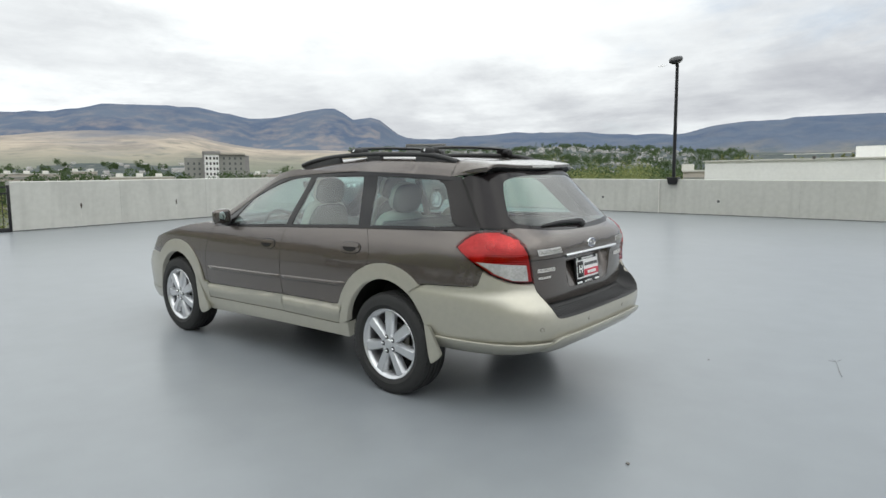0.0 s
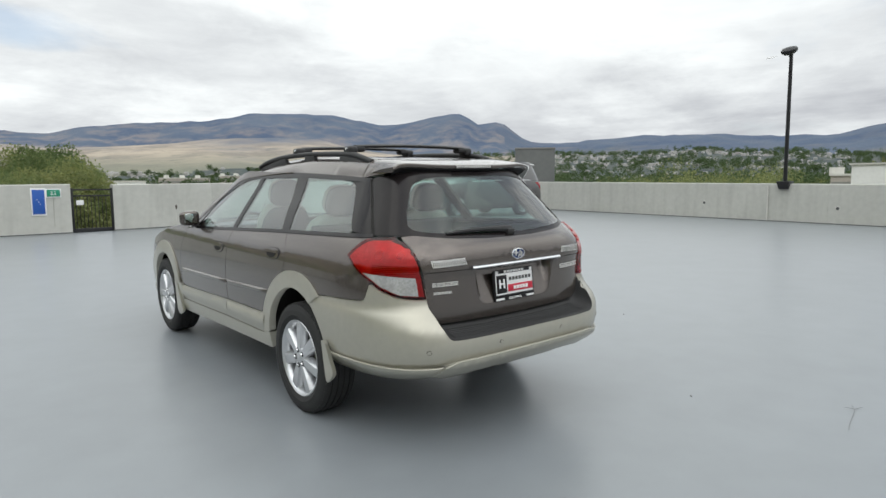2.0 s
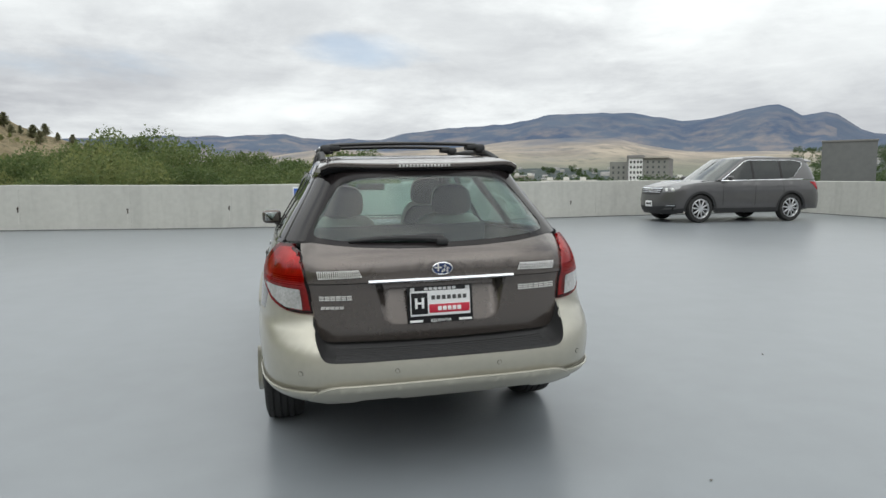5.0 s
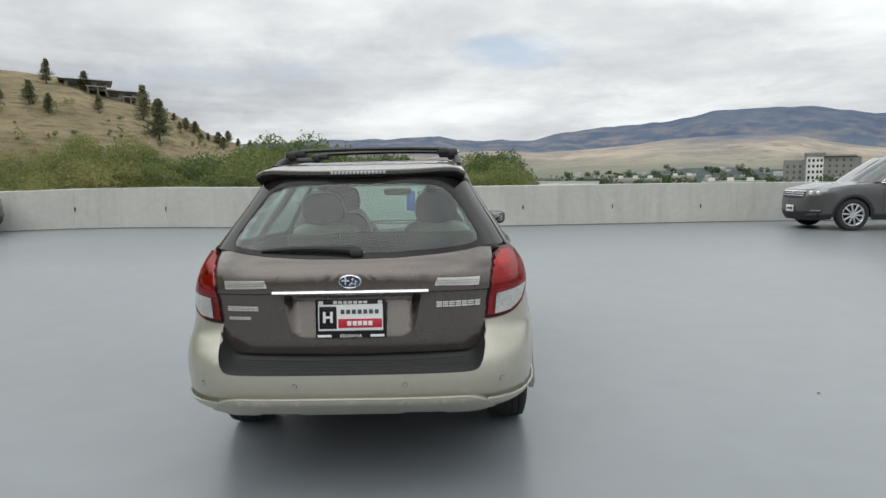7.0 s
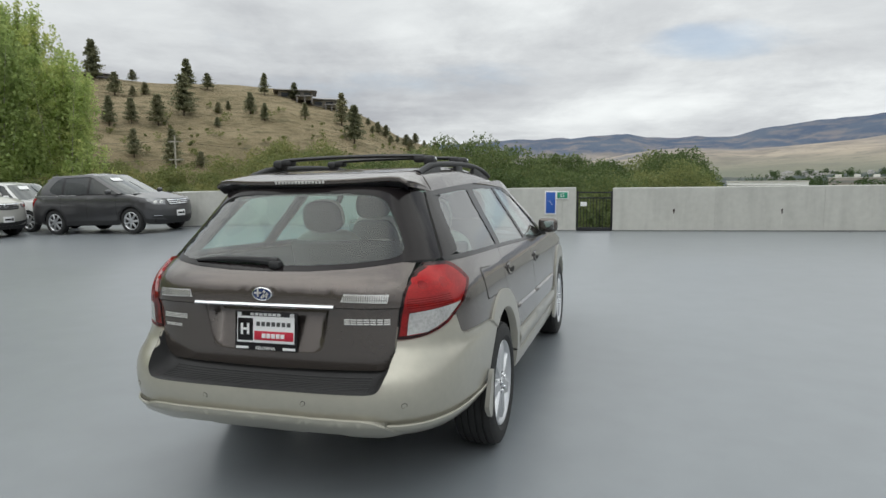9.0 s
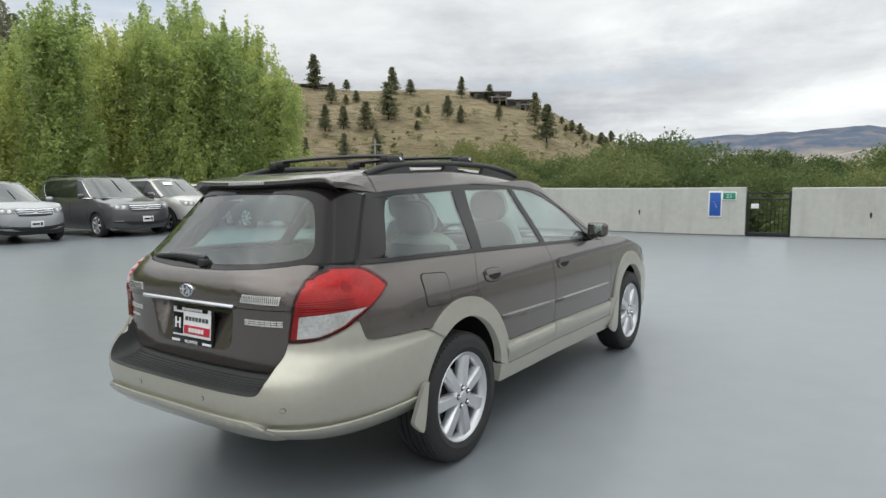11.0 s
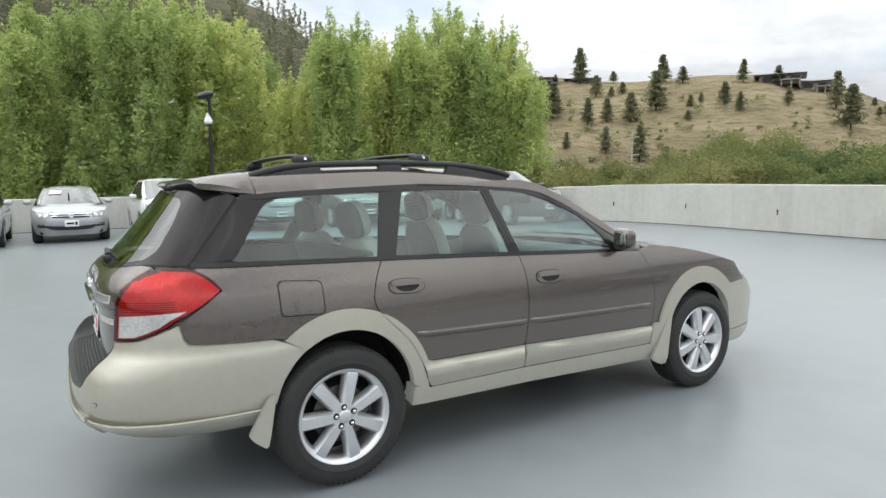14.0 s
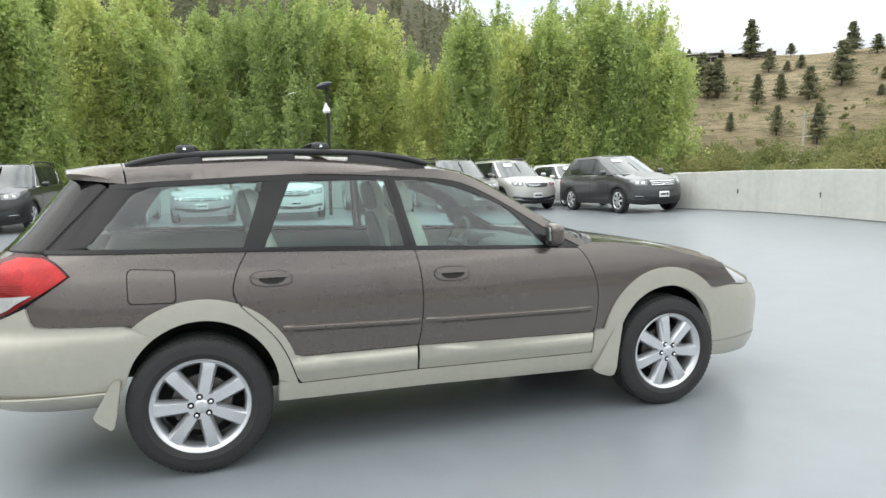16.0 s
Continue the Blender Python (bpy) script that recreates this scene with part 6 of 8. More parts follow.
        if rails:
            b = bmesh.new()
            tube(b, [(s * hw * 0.62, wtop - 0.35, roof - 0.01), (s * hw * 0.62, wtop - 0.5, roof + 0.045), (s * hw * 0.62, rtop + 0.45, roof + 0.045), (s * hw * 0.62, rtop + 0.3, roof - 0.01)], 0.02, 8)
            part("roof_rail", b, black_plastic, o, "black roof rail")
        for yc, nm in ((fa, "front"), (ra, "rear")):
            mm = pose(s * (hw - 0.02), yc, tyre, 0, 0, 0 if s > 0 else 180)
            b = bmesh.new()
            lathe(b, [(-0.20, tyre * 0.66), (-0.21, tyre * 0.85), (-0.18, tyre * 0.98), (-0.10, tyre), (-0.03, tyre * 0.985), (0.0, tyre * 0.93), (0.008, tyre * 0.80), (-0.005, tyre * 0.70)], 32, mm)
            wh = part("wheel", b, rubber, o, "tyre on a silver alloy wheel")
            b = bmesh.new()
            lathe(b, [(-0.12, tyre * 0.62), (-0.02, tyre * 0.62), (-0.003, tyre * 0.67), (-0.008, tyre * 0.70)], 32, mm)
            for k in range(spokes):
                rbox(b, -0.012, 0, tyre * 0.34, 0.03, tyre * (0.17 if spokes < 8 else 0.105), tyre * 0.62, 0.008, mm @ pose(0, 0, 0, 360 * k / spokes + 12, 0, 0), seg=1)
            lathe(b, [(-0.03, tyre * 0.17), (0.003, tyre * 0.15), (0.006, 0.001)], 16, mm)
            part("rim", b, alloy, wh, "silver alloy rim")
            b = bmesh.new()
            lathe(b, [(-0.09, tyre * 0.63), (-0.09, 0.01)], 20, mm)
            part("brake_shadow", b, dark_gap, wh)
    # bonnet, roof
    bw = spl([(cowl_s, hw * 0.86), (fa, hw * 0.88), (hl - 0.34, hw * 0.78)])

    def hood_p(x, y):
        e = low_s.point(min(y, hl - 0.35), line(min(y, hl - 0.35)))[0]
        t = min(1, abs(x) / e)
        ze = line(min(y, hl - 0.3)) - 0.28 * max(0, y - (hl - 0.34))
        return (x, y, ze + 0.055 * (1 - t ** 2.6) + 0.012 * math.exp(-((abs(x) - hw * 0.48) / 0.09) ** 2))
    rt = [(low_s.point(y, line(y))[0] - 0.012, y) for y in np.linspace(cowl_s + 0.16, hl - 0.36, 10)]
    ns = [(rt[-1][0] * c, hl - 0.36 + 0.24 * (1 - abs(c) ** 3)) for c in np.linspace(0.9, -0.9, 10)]
    bk = [(rt[0][0] * c, cowl_s + 0.16 + 0.28 * (1 - c * c)) for c in np.linspace(-0.92, 0.92, 10)]
    sheet("bonnet", rt + ns + [(-x, y) for x, y in rt[::-1]] + bk, hood_p, paint, o, 0.004, 0.03, 0.14)

    def roof_p(x, y):
        e = hw * 0.675
        f = spl([(rtop - 0.1, roof - 0.05), (rtop + 0.5, roof - 0.02), ((rtop + wtop) / 2 + 0.2, roof + 0.028), (wtop - 0.4, roof - 0.01), (wtop + 0.05, roof - 0.095)])(y)
        return (x, y, f - 0.075 * min(1, abs(x) / e) ** 4)
    rw = hw * 0.675
    sheet("roof", [(rw, y) for y in np.linspace(rtop - 0.02, wtop - 0.28, 6)] + [(rw * c, wtop - 0.28 + 0.30 * (1 - abs(c) ** 2.5)) for c in np.linspace(0.9, -0.9, 9)] + [(-rw, y) for y in np.linspace(wtop - 0.28, rtop - 0.02, 6)] + [(rw * c, rtop - 0.02 - 0.08 * (1 - c * c)) for c in np.linspace(-0.9, 0.9, 7)], roof_p, paint, o, 0.0, 0.03, 0.2)
    # face
    yf = lambda x, z: low_s.point(*low_s.front(abs(x), z))[1]
    gz = nose - 0.10
    for s in (1, -1):
        gw_, gh_ = hw * 0.44, 0.13
        if grille == "wide":
            gw_, gh_ = hw * 0.50, 0.15
        if H < 1.5:
            gw_, gh_ = hw * 0.54, 0.085
        sheet("grille", [low_s.front(0, gz + 0.06), low_s.front(gw_, gz + 0.055), low_s.front(gw_ * 0.86, gz - gh_ + 0.03), low_s.front(0, gz - gh_ + 0.01)], low_s.point, black_plastic, o, 0.006, 0.02, 0.1, side=s, label="dark grille with chrome bars")
        for k in range(3 if H > 1.5 else 2):
            z0 = gz + 0.045 - k * 0.05
            sheet("grille_bar", [low_s.front(0, z0), low_s.front(gw_ * (0.97 - 0.04 * k), z0), low_s.front(gw_ * (0.95 - 0.04 * k), z0 - 0.018), low_s.front(0, z0 - 0.018)], low_s.point, chrome, o, 0.014, 0.008, 0.1, side=s)
        sheet("air_intake", curve([low_s.front(0, 0.43), low_s.front(hw * 0.40, 0.435), low_s.front(hw * 0.62, 0.455), low_s.front(hw * 0.60, 0.40), low_s.front(hw * 0.42, 0.345), low_s.front(0, 0.33)], 3), low_s.point, black_plastic, o, 0.006, 0.02, 0.1, side=s)
    b = bmesh.new()
    lathe(b, [(0, 0.001), (0.008, 0.05), (0, 0.062)], 18, pose(0, yf(0, gz) + 0.022, gz - 0.01, 0, 0, 90))
    part("badge", b, chrome, o, "round chrome badge")
    pl = part("plate", boxed(0, yf(0, 0.50) + 0.022, 0.50, 0.31, 0.016, 0.16, 0.004), white_print, o, "white dealer plate")
    part("bar", boxed(0.03, yf(0, 0.50) + 0.031, 0.50, 0.17, 0.004, 0.045, 0.0), black_gloss, pl)
    part("bar", boxed(-0.10, yf(0, 0.50) + 0.031, 0.50, 0.05, 0.004, 0.08, 0.0), black_gloss, pl)
    part("underbody", boxed(0, (fa + ra) / 2, d_arch + 0.05, W * 0.78, L * 0.86, 0.16, 0.03), dark_gap, o)
    part("cowl", boxed(0, cowl - 0.02, belt0 + 0.005, W * 0.78, 0.30, 0.03, 0.01), black_plastic, o)
    half = [cab_s.front(hw * x, belt0 + 0.02 - 0.01 * x) for x in (0.0, 0.15, 0.3, 0.4)] + [(cowl_s + 0.10, belt0 + 0.01)] + [(y, g_top(y) + 0.03) for y in np.linspace(cowl_s, wtop - 0.26, 8)] + [cab_s.front(hw * x, roof - 0.05) for x in (0.3, 0.15, 0.0)]
    ws = sheet("windscreen", half, cab_s.point, screen_glass, o, 0.0, 0, 0.07, label="windscreen reflecting the sky")
    b = bmesh.new()
    b.from_mesh(ws.data)
    r = bmesh.ops.duplicate(b, geom=b.verts[:] + b.edges[:] + b.faces[:])["geom"]
    for v in r:
        if isinstance(v, bmesh.types.BMVert):
            v.co.x = -v.co.x
    bmesh.ops.reverse_faces(b, faces=[f for f in r if isinstance(f, bmesh.types.BMFace)])
    bmesh.ops.remove_doubles(b, verts=[v for v in b.verts if abs(v.co.x) < 0.02], dist=0.004)
    b.to_mesh(ws.data)
    b.free()
    if paper:
        u, v = cab_s.front(hw * 0.34, belt0 + 0.70 * (roof - belt0))
        p = Vector(cab_s.point(u, v))
        ax = (Vector(cab_s.point(u - 0.05, v)) - p).normalized()
        up = (Vector(cab_s.point(u, v + 0.03)) - p)
        up = (up - ax * up.dot(ax)).normalized()
        nn = ax.cross(up)
        if nn.z < 0:
            nn = -nn
        fr = Matrix((ax, up, nn)).transposed().to_4x4()
        part("price_sheet", boxed(0, 0, 0, 0.28, 0.20, 0.004, 0.0, m=Matrix.Translation(p + nn * 0.008) @ fr), white_print, o, "white paper at the windscreen")
    return o


def parked_at(x, y, head):
    """A pose on the deck: the car's middle at x, y, its nose turned to head degrees from +y, anticlockwise."""
    e = 1.0
    nx, ny = (deck_z(x + e, y) - deck_z(x - e, y)) / 2, (deck_z(x, y + e) - deck_z(x, y - e)) / 2
    up = Vector((-nx, -ny, 1)).normalized()
    f = Vector((-math.sin(radians(head)), math.cos(radians(head)), 0))
    f = (f - up * f.dot(up)).normalized()
    r = f.cross(up)
    return Matrix.Translation((x, y, deck_z(x, y))) @ Matrix((r, f, up)).transposed().to_4x4()


ROW = "cars parked along the west wall"
# name, label, x of nose, y, heading, paint, L W H wb belt nose cowl wtop rtop tyre
parked_car("suv", "large dark grey metallic three row suv beside the wall", parked_at(11.35, 10.60, 90), grey_paint, 4.94, 1.99, 1.79, 2.82, 1.10, 0.98, 1.24, 0.30, -2.12, 0.375, "wide", black_plastic, False, 0.34, False, 10)
parked_car("suv", "dark grey compact suv parked by the corner wall", parked_at(-12.74, 9.84, -90), dark_paint, 4.56, 1.82, 1.67, 2.62, 1.05, 0.92, 1.34, 0.28, -1.60, 0.345, "bars", black_plastic, False, 0.32, True, 7, ROW)
parked_car("suv", "pearl white suv with roof rails and black grille", parked_at(-17.0, 8.12, -90), champ_paint, 4.77, 1.84, 1.70, 2.86, 1.06, 0.97, 1.36, 0.45, -2.0, 0.355, "bars", black_plastic, True, 0.32, True, 6, ROW)
parked_car("hatchback", "small white hatchback behind the grey suv", parked_at(-17.2, 10.62, -90), white_paint, 4.2, 1.74, 1.52, 2.55, 0.96, 0.84, 1.10, 0.40, -1.75, 0.315, "bars", None, False, 0.28, True, 7, ROW)
parked_car("minivan", "dark grey minivan with a sloping windscreen", parked_at(-17.1, 6.02, -90), grey_paint, 5.08, 1.985, 1.75, 3.03, 1.08, 0.94, 1.50, 0.62, -2.25, 0.345, "wide", None, True, 0.28, False, 7, ROW)
parked_car("suv", "silver compact suv with black lower trim", parked_at(-17.35, 3.35, -90), silver_paint, 4.53, 1.82, 1.63, 2.62, 1.02, 0.93, 1.32, 0.30, -1.62, 0.345, "wide", black_plastic, False, 0.32, False, 7, ROW)
parked_car("suv", "white crossover suv with a chrome shield grille", parked_at(-16.9, 0.42, -90), white_paint, 4.66, 1.87, 1.63, 2.69, 1.03, 0.93, 1.36, 0.32, -1.65, 0.355, "wide", None, False, 0.30, False, 8, ROW)
parked_car("sedan", "silver compact sedan with a curved grille", parked_at(-17.05, -2.12, -90), silver_paint, 4.53, 1.775, 1.435, 2.70, 0.93, 0.80, 1.22, 0.45, -1.55, 0.315, "bars", None, False, 0.26, True, 5, ROW)
parked_car("sedan", "pale silver sedan with a chrome bar grille", parked_at(-16.3, -4.42, -90), silver_paint, 4.80, 1.82, 1.46, 2.775, 0.95, 0.82, 1.28, 0.48, -1.6, 0.325, "wide", None, False, 0.26, False, 7, ROW)
parked_car("suv", "black suv parked at the end of the row", parked_at(-16.4, -7.15, -90), black_car_paint, 5.0, 1.95, 1.80, 2.85, 1.12, 1.02, 1.15, 0.45, -2.1, 0.385, "wide", black_plastic, True, 0.36, False, 6, ROW)

# ---- the land beyond the deck ----
EYE = Vector((0.5, -4.0, 1.42))
BASE = -9.0
near_e = spl([(-180, 9), (-125, 14), (-110, 16), (-95, 17), (-84, 16), (-77.3, 14.4), (-73.3, 13.2), (-69.3, 11.4), (-66.5, 9.8), (-60, 8.8), (-52, 9.0), (-47, 8.75), (-41, 8.35), (-34, 8.2), (-30.6, 7.95), (-28.8, 7.4), (-26.4, 6.95), (-24, 5.9), (-22, 4.9), (-20.9, 4.25), (-18, 3.4), (-13, 2.2), (-8, 0.6), (-3, -3.0), (8, -3.5), (180, -3.5)])
near_d = spl([(-180, 300), (-72, 330), (-64, 230), (-30, 205), (-20, 215), (-5, 260), (180, 260)])
far_e = spl([(-180, 3), (-30, 3.2), (-10, 4.0), (-5.5, 4.15), (-1.2, 4.35), (1, 4.02), (7.5, 3.95), (9.6, 4.5), (12.3, 4.8), (14.8, 5.0), (19.7, 5.45), (23.3, 6.0), (28, 6.02), (31.8, 5.6), (34, 5.1), (36.4, 5.5), (39.3, 6.05), (41.1, 6.15), (42.4, 5.3), (44.1, 5.35), (45.6, 4.5), (47.1, 3.7), (50, 3.45), (53.4, 3.8), (58.6, 4.0), (62, 4.0), (65.8, 3.6), (70.4, 3.6), (74.6, 4.3), (78.6, 4.45), (82.4, 4.55), (90, 4.4), (110, 4.0), (180, 3)])
tan_e = spl([(-180, 0.8), (-10, 1.2), (3, 2.9), (9, 2.8), (12.3, 3.0), (16.3, 3.3), (19.7, 3.65), (24.5, 3.7), (28, 3.6), (31, 3.0), (35.4, 2.5), (39.3, 2.5), (43.5, 2.4), (48, 2.4), (56, 2.2), (60, 2.6), (66, 2.3), (75, 1.9), (90, 1.6), (180, 0.8)])


def ramp(t):
    t = min(1.0, max(0.0, t))
    return t * t * (3 - 2 * t)


def rise(el, d):
    return math.tan(radians(el)) * d + EYE.z - BASE


def ground_h(az, r):
    x, y = math.sin(radians(az)) * r, math.cos(radians(az)) * r
    d1 = near_d(az)
    n1 = noise.fractal(Vector((x / 60, y / 60, 0.3)), 1.0, 2.0, 5)
    t = (r - 80) / (d1 - 80)
    hill = max(0.0, rise(near_e(az), d1)) * (ramp(t) if t < 1 else 1 - 0.25 * min(1, (r - d1) / d1))
    hill *= 1 + 0.05 * n1 * ramp(t * 2) * (t < 1)
    if r > 700:
        hill *= max(0, 1 - (r - 700) / 600)
    n2 = noise.fractal(Vector((x / 420, y / 420, 1.7)), 1.0, 2.1, 6)
    ridged = 1 - abs(noise.fractal(Vector((x / 300, y / 300, 5.1)), 1.0, 2.2, 5))
    tanh_ = rise(tan_e(az), 1900) * (s_t := ramp((r - 420) / 1480)) * (1 + 0.05 * n2 + 0.9 * (ridged - 0.78) * s_t * (1 - s_t))
    far = rise(far_e(az), 3500) * ramp((r - 1950) / 1550) * (1 + (0.07 * n2 + 0.24 * (ridged - 0.75)) * ramp((3500 - r) / 900))
    if r > 2300:
        far += 9 * noise.fractal(Vector((x / 110, y / 110, 2.2)), 1.0, 2.0, 4) * ramp((r - 2300) / 900)
    return BASE + max(hill, tanh_, far)


def land_mat(name, cols, scale, rough=0.95, bump=0.0, stretch=(1, 1, 1), span=((0.42, 0.60), (0.45, 0.66)), fine=7, detail=9):
    """Ground cover in three colours, mixed in patches at two scales."""
    m = bpy.data.materials.new(name)
    m.use_nodes = True
    t = m.node_tree
    p = t.nodes["Principled BSDF"]
    p.inputs["Roughness"].default_value = rough
    p.inputs["Specular IOR Level"].default_value = 0.15
    co = t.nodes.new("ShaderNodeTexCoord")
    mp = t.nodes.new("ShaderNodeMapping")
    mp.inputs["Scale"].default_value = stretch
    t.links.new(co.outputs["Object"], mp.inputs["Vector"])
    last = None
    for k, (sc, lo, hi) in enumerate(((scale, *span[0]), (scale * fine, *span[1]))):
        n = t.nodes.new("ShaderNodeTexNoise")
        n.inputs["Scale"].default_value, n.inputs["Detail"].default_value, n.inputs["Roughness"].default_value = sc, detail, 0.65
        t.links.new(mp.outputs[0], n.inputs["Vector"])
        r = t.nodes.new("ShaderNodeMapRange")
        r.inputs["From Min"].default_value, r.inputs["From Max"].default_value = lo, hi
        t.links.new(n.outputs["Fac"], r.inputs["Value"])
        mx = t.nodes.new("ShaderNodeMix")
        mx.data_type = "RGBA"
        t.links.new(r.outputs[0], mx.inputs[0])
        if last is None:
            mx.inputs[6].default_value = (*cols[0], 1)
        else:
            t.links.new(last, mx.inputs[6])
        mx.inputs[7].default_value = (*cols[k + 1], 1)
        last = mx.outputs[2]
        if bump and k == 1:
            b = t.nodes.new("ShaderNodeBump")
            b.inputs["Strength"].default_value, b.inputs["Distance"].default_value = bump, 1.0 / sc
            t.links.new(n.outputs["Fac"], b.inputs["Height"])
            t.links.new(b.outputs[0], p.inputs["Normal"])
    t.links.new(last, p.inputs["Base Color"])
    return m


dry_grass = land_mat("dry_grass", ((0.385, 0.315, 0.20), (0.265, 0.218, 0.13), (0.165, 0.148, 0.085)), 0.040, bump=0.9, stretch=(1, 1, 3.5), span=((0.40, 0.60), (0.48, 0.68)))

forest_hill = land_mat("forest_floor", ((0.135, 0.115, 0.075), (0.07, 0.078, 0.045), (0.045, 0.055, 0.035)), 0.05, bump=0.5)
valley_green = land_mat("valley_floor", ((0.105, 0.122, 0.085), (0.21, 0.195, 0.155), (0.062, 0.085, 0.058)), 0.02)



def far_mat(name, dry, cleared, mauve, bare):
    """Dry grass slopes that give way, in ragged patches, to forest higher up, with distance haze put into the colours.
    """
    m = bpy.data.materials.new(name)
    m.use_nodes = True
    t = m.node_tree
    p = t.nodes["Principled BSDF"]
    p.inputs["Roughness"].default_value, p.inputs["Specular IOR Level"].default_value = 0.95, 0.1
    co = t.nodes.new("ShaderNodeTexCoord")
    sp = t.nodes.new("ShaderNodeSeparateXYZ")
    t.links.new(co.outputs["Object"], sp.inputs[0])

    def nz(scale, detail, stretch=1.0):
        mp = t.nodes.new("ShaderNodeMapping")
        mp.inputs["Scale"].default_value = (1, 1, stretch)
        t.links.new(co.outputs["Object"], mp.inputs["Vector"])
        n = t.nodes.new("ShaderNodeTexNoise")
        n.inputs["Scale"].default_value, n.inputs["Detail"].default_value, n.inputs["Roughness"].default_value = scale, detail, 0.62
        t.links.new(mp.outputs[0], n.inputs["Vector"])
        return n.outputs["Fac"]

    def ramped(v, lo, hi, a=0.0, b=1.0):
        n = t.nodes.new("ShaderNodeMapRange")
        for k, q in (("From Min", lo), ("From Max", hi), ("To Min", a), ("To Max", b)):
            n.inputs[k].default_value = q
        t.links.new(v, n.inputs["Value"])
        return n.outputs[0]

    def op(kind, a, b):
        n = t.nodes.new("ShaderNodeMath")
        n.operation = kind
        for i, v in enumerate((a, b)):
            if isinstance(v, (int, float)):
                n.inputs[i].default_value = v
            else:
                t.links.new(v, n.inputs[i])
        return n.outputs[0]

    def mix(f, a, b):
        n = t.nodes.new("ShaderNodeMix")
        n.data_type = "RGBA"
        t.links.new(f, n.inputs[0])
        for i, v in ((6, a), (7, b)):
            if isinstance(v, tuple):
                n.inputs[i].default_value = (*v, 1)
            else:
                t.links.new(v, n.inputs[i])
        return n.outputs[2]

    z = sp.outputs[2]
    big, mid, small = nz(0.0034, 10, 1.2), nz(0.009, 10, 1.4), nz(0.035, 5)
    tan = mix(ramped(mid, 0.40, 0.60), dry, cleared)
    tan = mix(ramped(small, 0.56, 0.68, 0.0, 0.75), tan, (0.17, 0.17, 0.15))
    tan = mix(ramped(z, 18, 62, 0.95, 0.0), tan, (0.175, 0.185, 0.145))
    # forest and clearings tinted blue and mauve for the haze of distance
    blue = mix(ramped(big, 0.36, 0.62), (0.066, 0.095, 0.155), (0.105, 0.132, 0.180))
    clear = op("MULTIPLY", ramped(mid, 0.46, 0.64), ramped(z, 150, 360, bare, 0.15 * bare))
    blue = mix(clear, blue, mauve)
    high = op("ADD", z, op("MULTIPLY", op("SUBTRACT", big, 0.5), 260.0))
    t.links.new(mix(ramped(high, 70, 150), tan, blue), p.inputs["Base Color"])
    b = t.nodes.new("ShaderNodeBump")
    b.inputs["Strength"].default_value, b.inputs["Distance"].default_value = 0.35, 30.0
    t.links.new(mid, b.inputs["Height"])
    t.links.new(b.outputs[0], p.inputs["Normal"])
    return m


far_slopes = far_mat("hazy_dry_slopes", (0.42, 0.36, 0.29), (0.25, 0.222, 0.195), (0.255, 0.225, 0.215), 0.75)
east_slopes = far_mat("hazy_wooded_slopes", (0.115, 0.135, 0.145), (0.20, 0.19, 0.17), (0.15, 0.155, 0.175), 0.35)
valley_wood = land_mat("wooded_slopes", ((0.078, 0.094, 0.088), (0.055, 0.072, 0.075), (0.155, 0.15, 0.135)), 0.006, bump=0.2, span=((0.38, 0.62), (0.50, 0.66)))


azs = [a for a in np.arange(-180, -124, 4.0)] + [a for a in np.arange(-124, 100, 0.8)] + [a for a in np.arange(100, 180, 4.0)]
rs = [24.0]
while rs[-1] < 4400:
    rs.append(rs[-1] * 1.042)
verts, faces, mats = [], [], []
for a in azs:
    for r in rs:
        verts.append((EYE.x + math.sin(radians(a)) * r, EYE.y + math.cos(radians(a)) * r, ground_h(a, r)))
nr, na = len(rs), len(azs)
for i in range(na):
    for j in range(nr - 1):
        i2 = (i + 1) % na
        faces.append((i * nr + j, i * nr + j + 1, i2 * nr + j + 1, i2 * nr + j))
        a, r = azs[i], rs[j]
        wob = 1 + 0.30 * noise.fractal(Vector((a * 0.3, r / 400, 0)), 1.0, 2.0, 3)
        if r < 420:
            mats.append(0 if -67 < a < -3 and r > 70 else (1 if a <= -67 else 2))
        elif r * (1 + 0.12 * noise.noise(Vector((a * 0.07, 3.3, 0)))) < 850:
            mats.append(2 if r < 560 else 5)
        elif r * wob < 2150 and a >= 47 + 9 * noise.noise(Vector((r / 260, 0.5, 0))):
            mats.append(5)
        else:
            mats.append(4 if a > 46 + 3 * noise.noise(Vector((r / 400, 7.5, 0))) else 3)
me = bpy.data.meshes.new("ground")
me.from_pydata(verts, [], faces)
for q in (dry_grass, forest_hill, valley_green, far_slopes, east_slopes, valley_wood):
    me.materials.append(q)
me.polygons.foreach_set("material_index", mats)
me.polygons.foreach_set("use_smooth", [True] * len(mats))
tagged(new("ground", me), "dry grassy hills and a wooded valley under far mountains", "ground", kind="structure")
me = bpy.data.meshes.new("yard")
me.from_pydata([(EYE.x + 26 * math.sin(2 * math.pi * k / 48), EYE.y + 26 * math.cos(2 * math.pi * k / 48), BASE - 0.02) for k in range(48)], [], [tuple(range(47, -1, -1))])
me.materials.append(valley_green)
tagged(new("yard", me), "ground under the parking building", "ground", kind="structure")


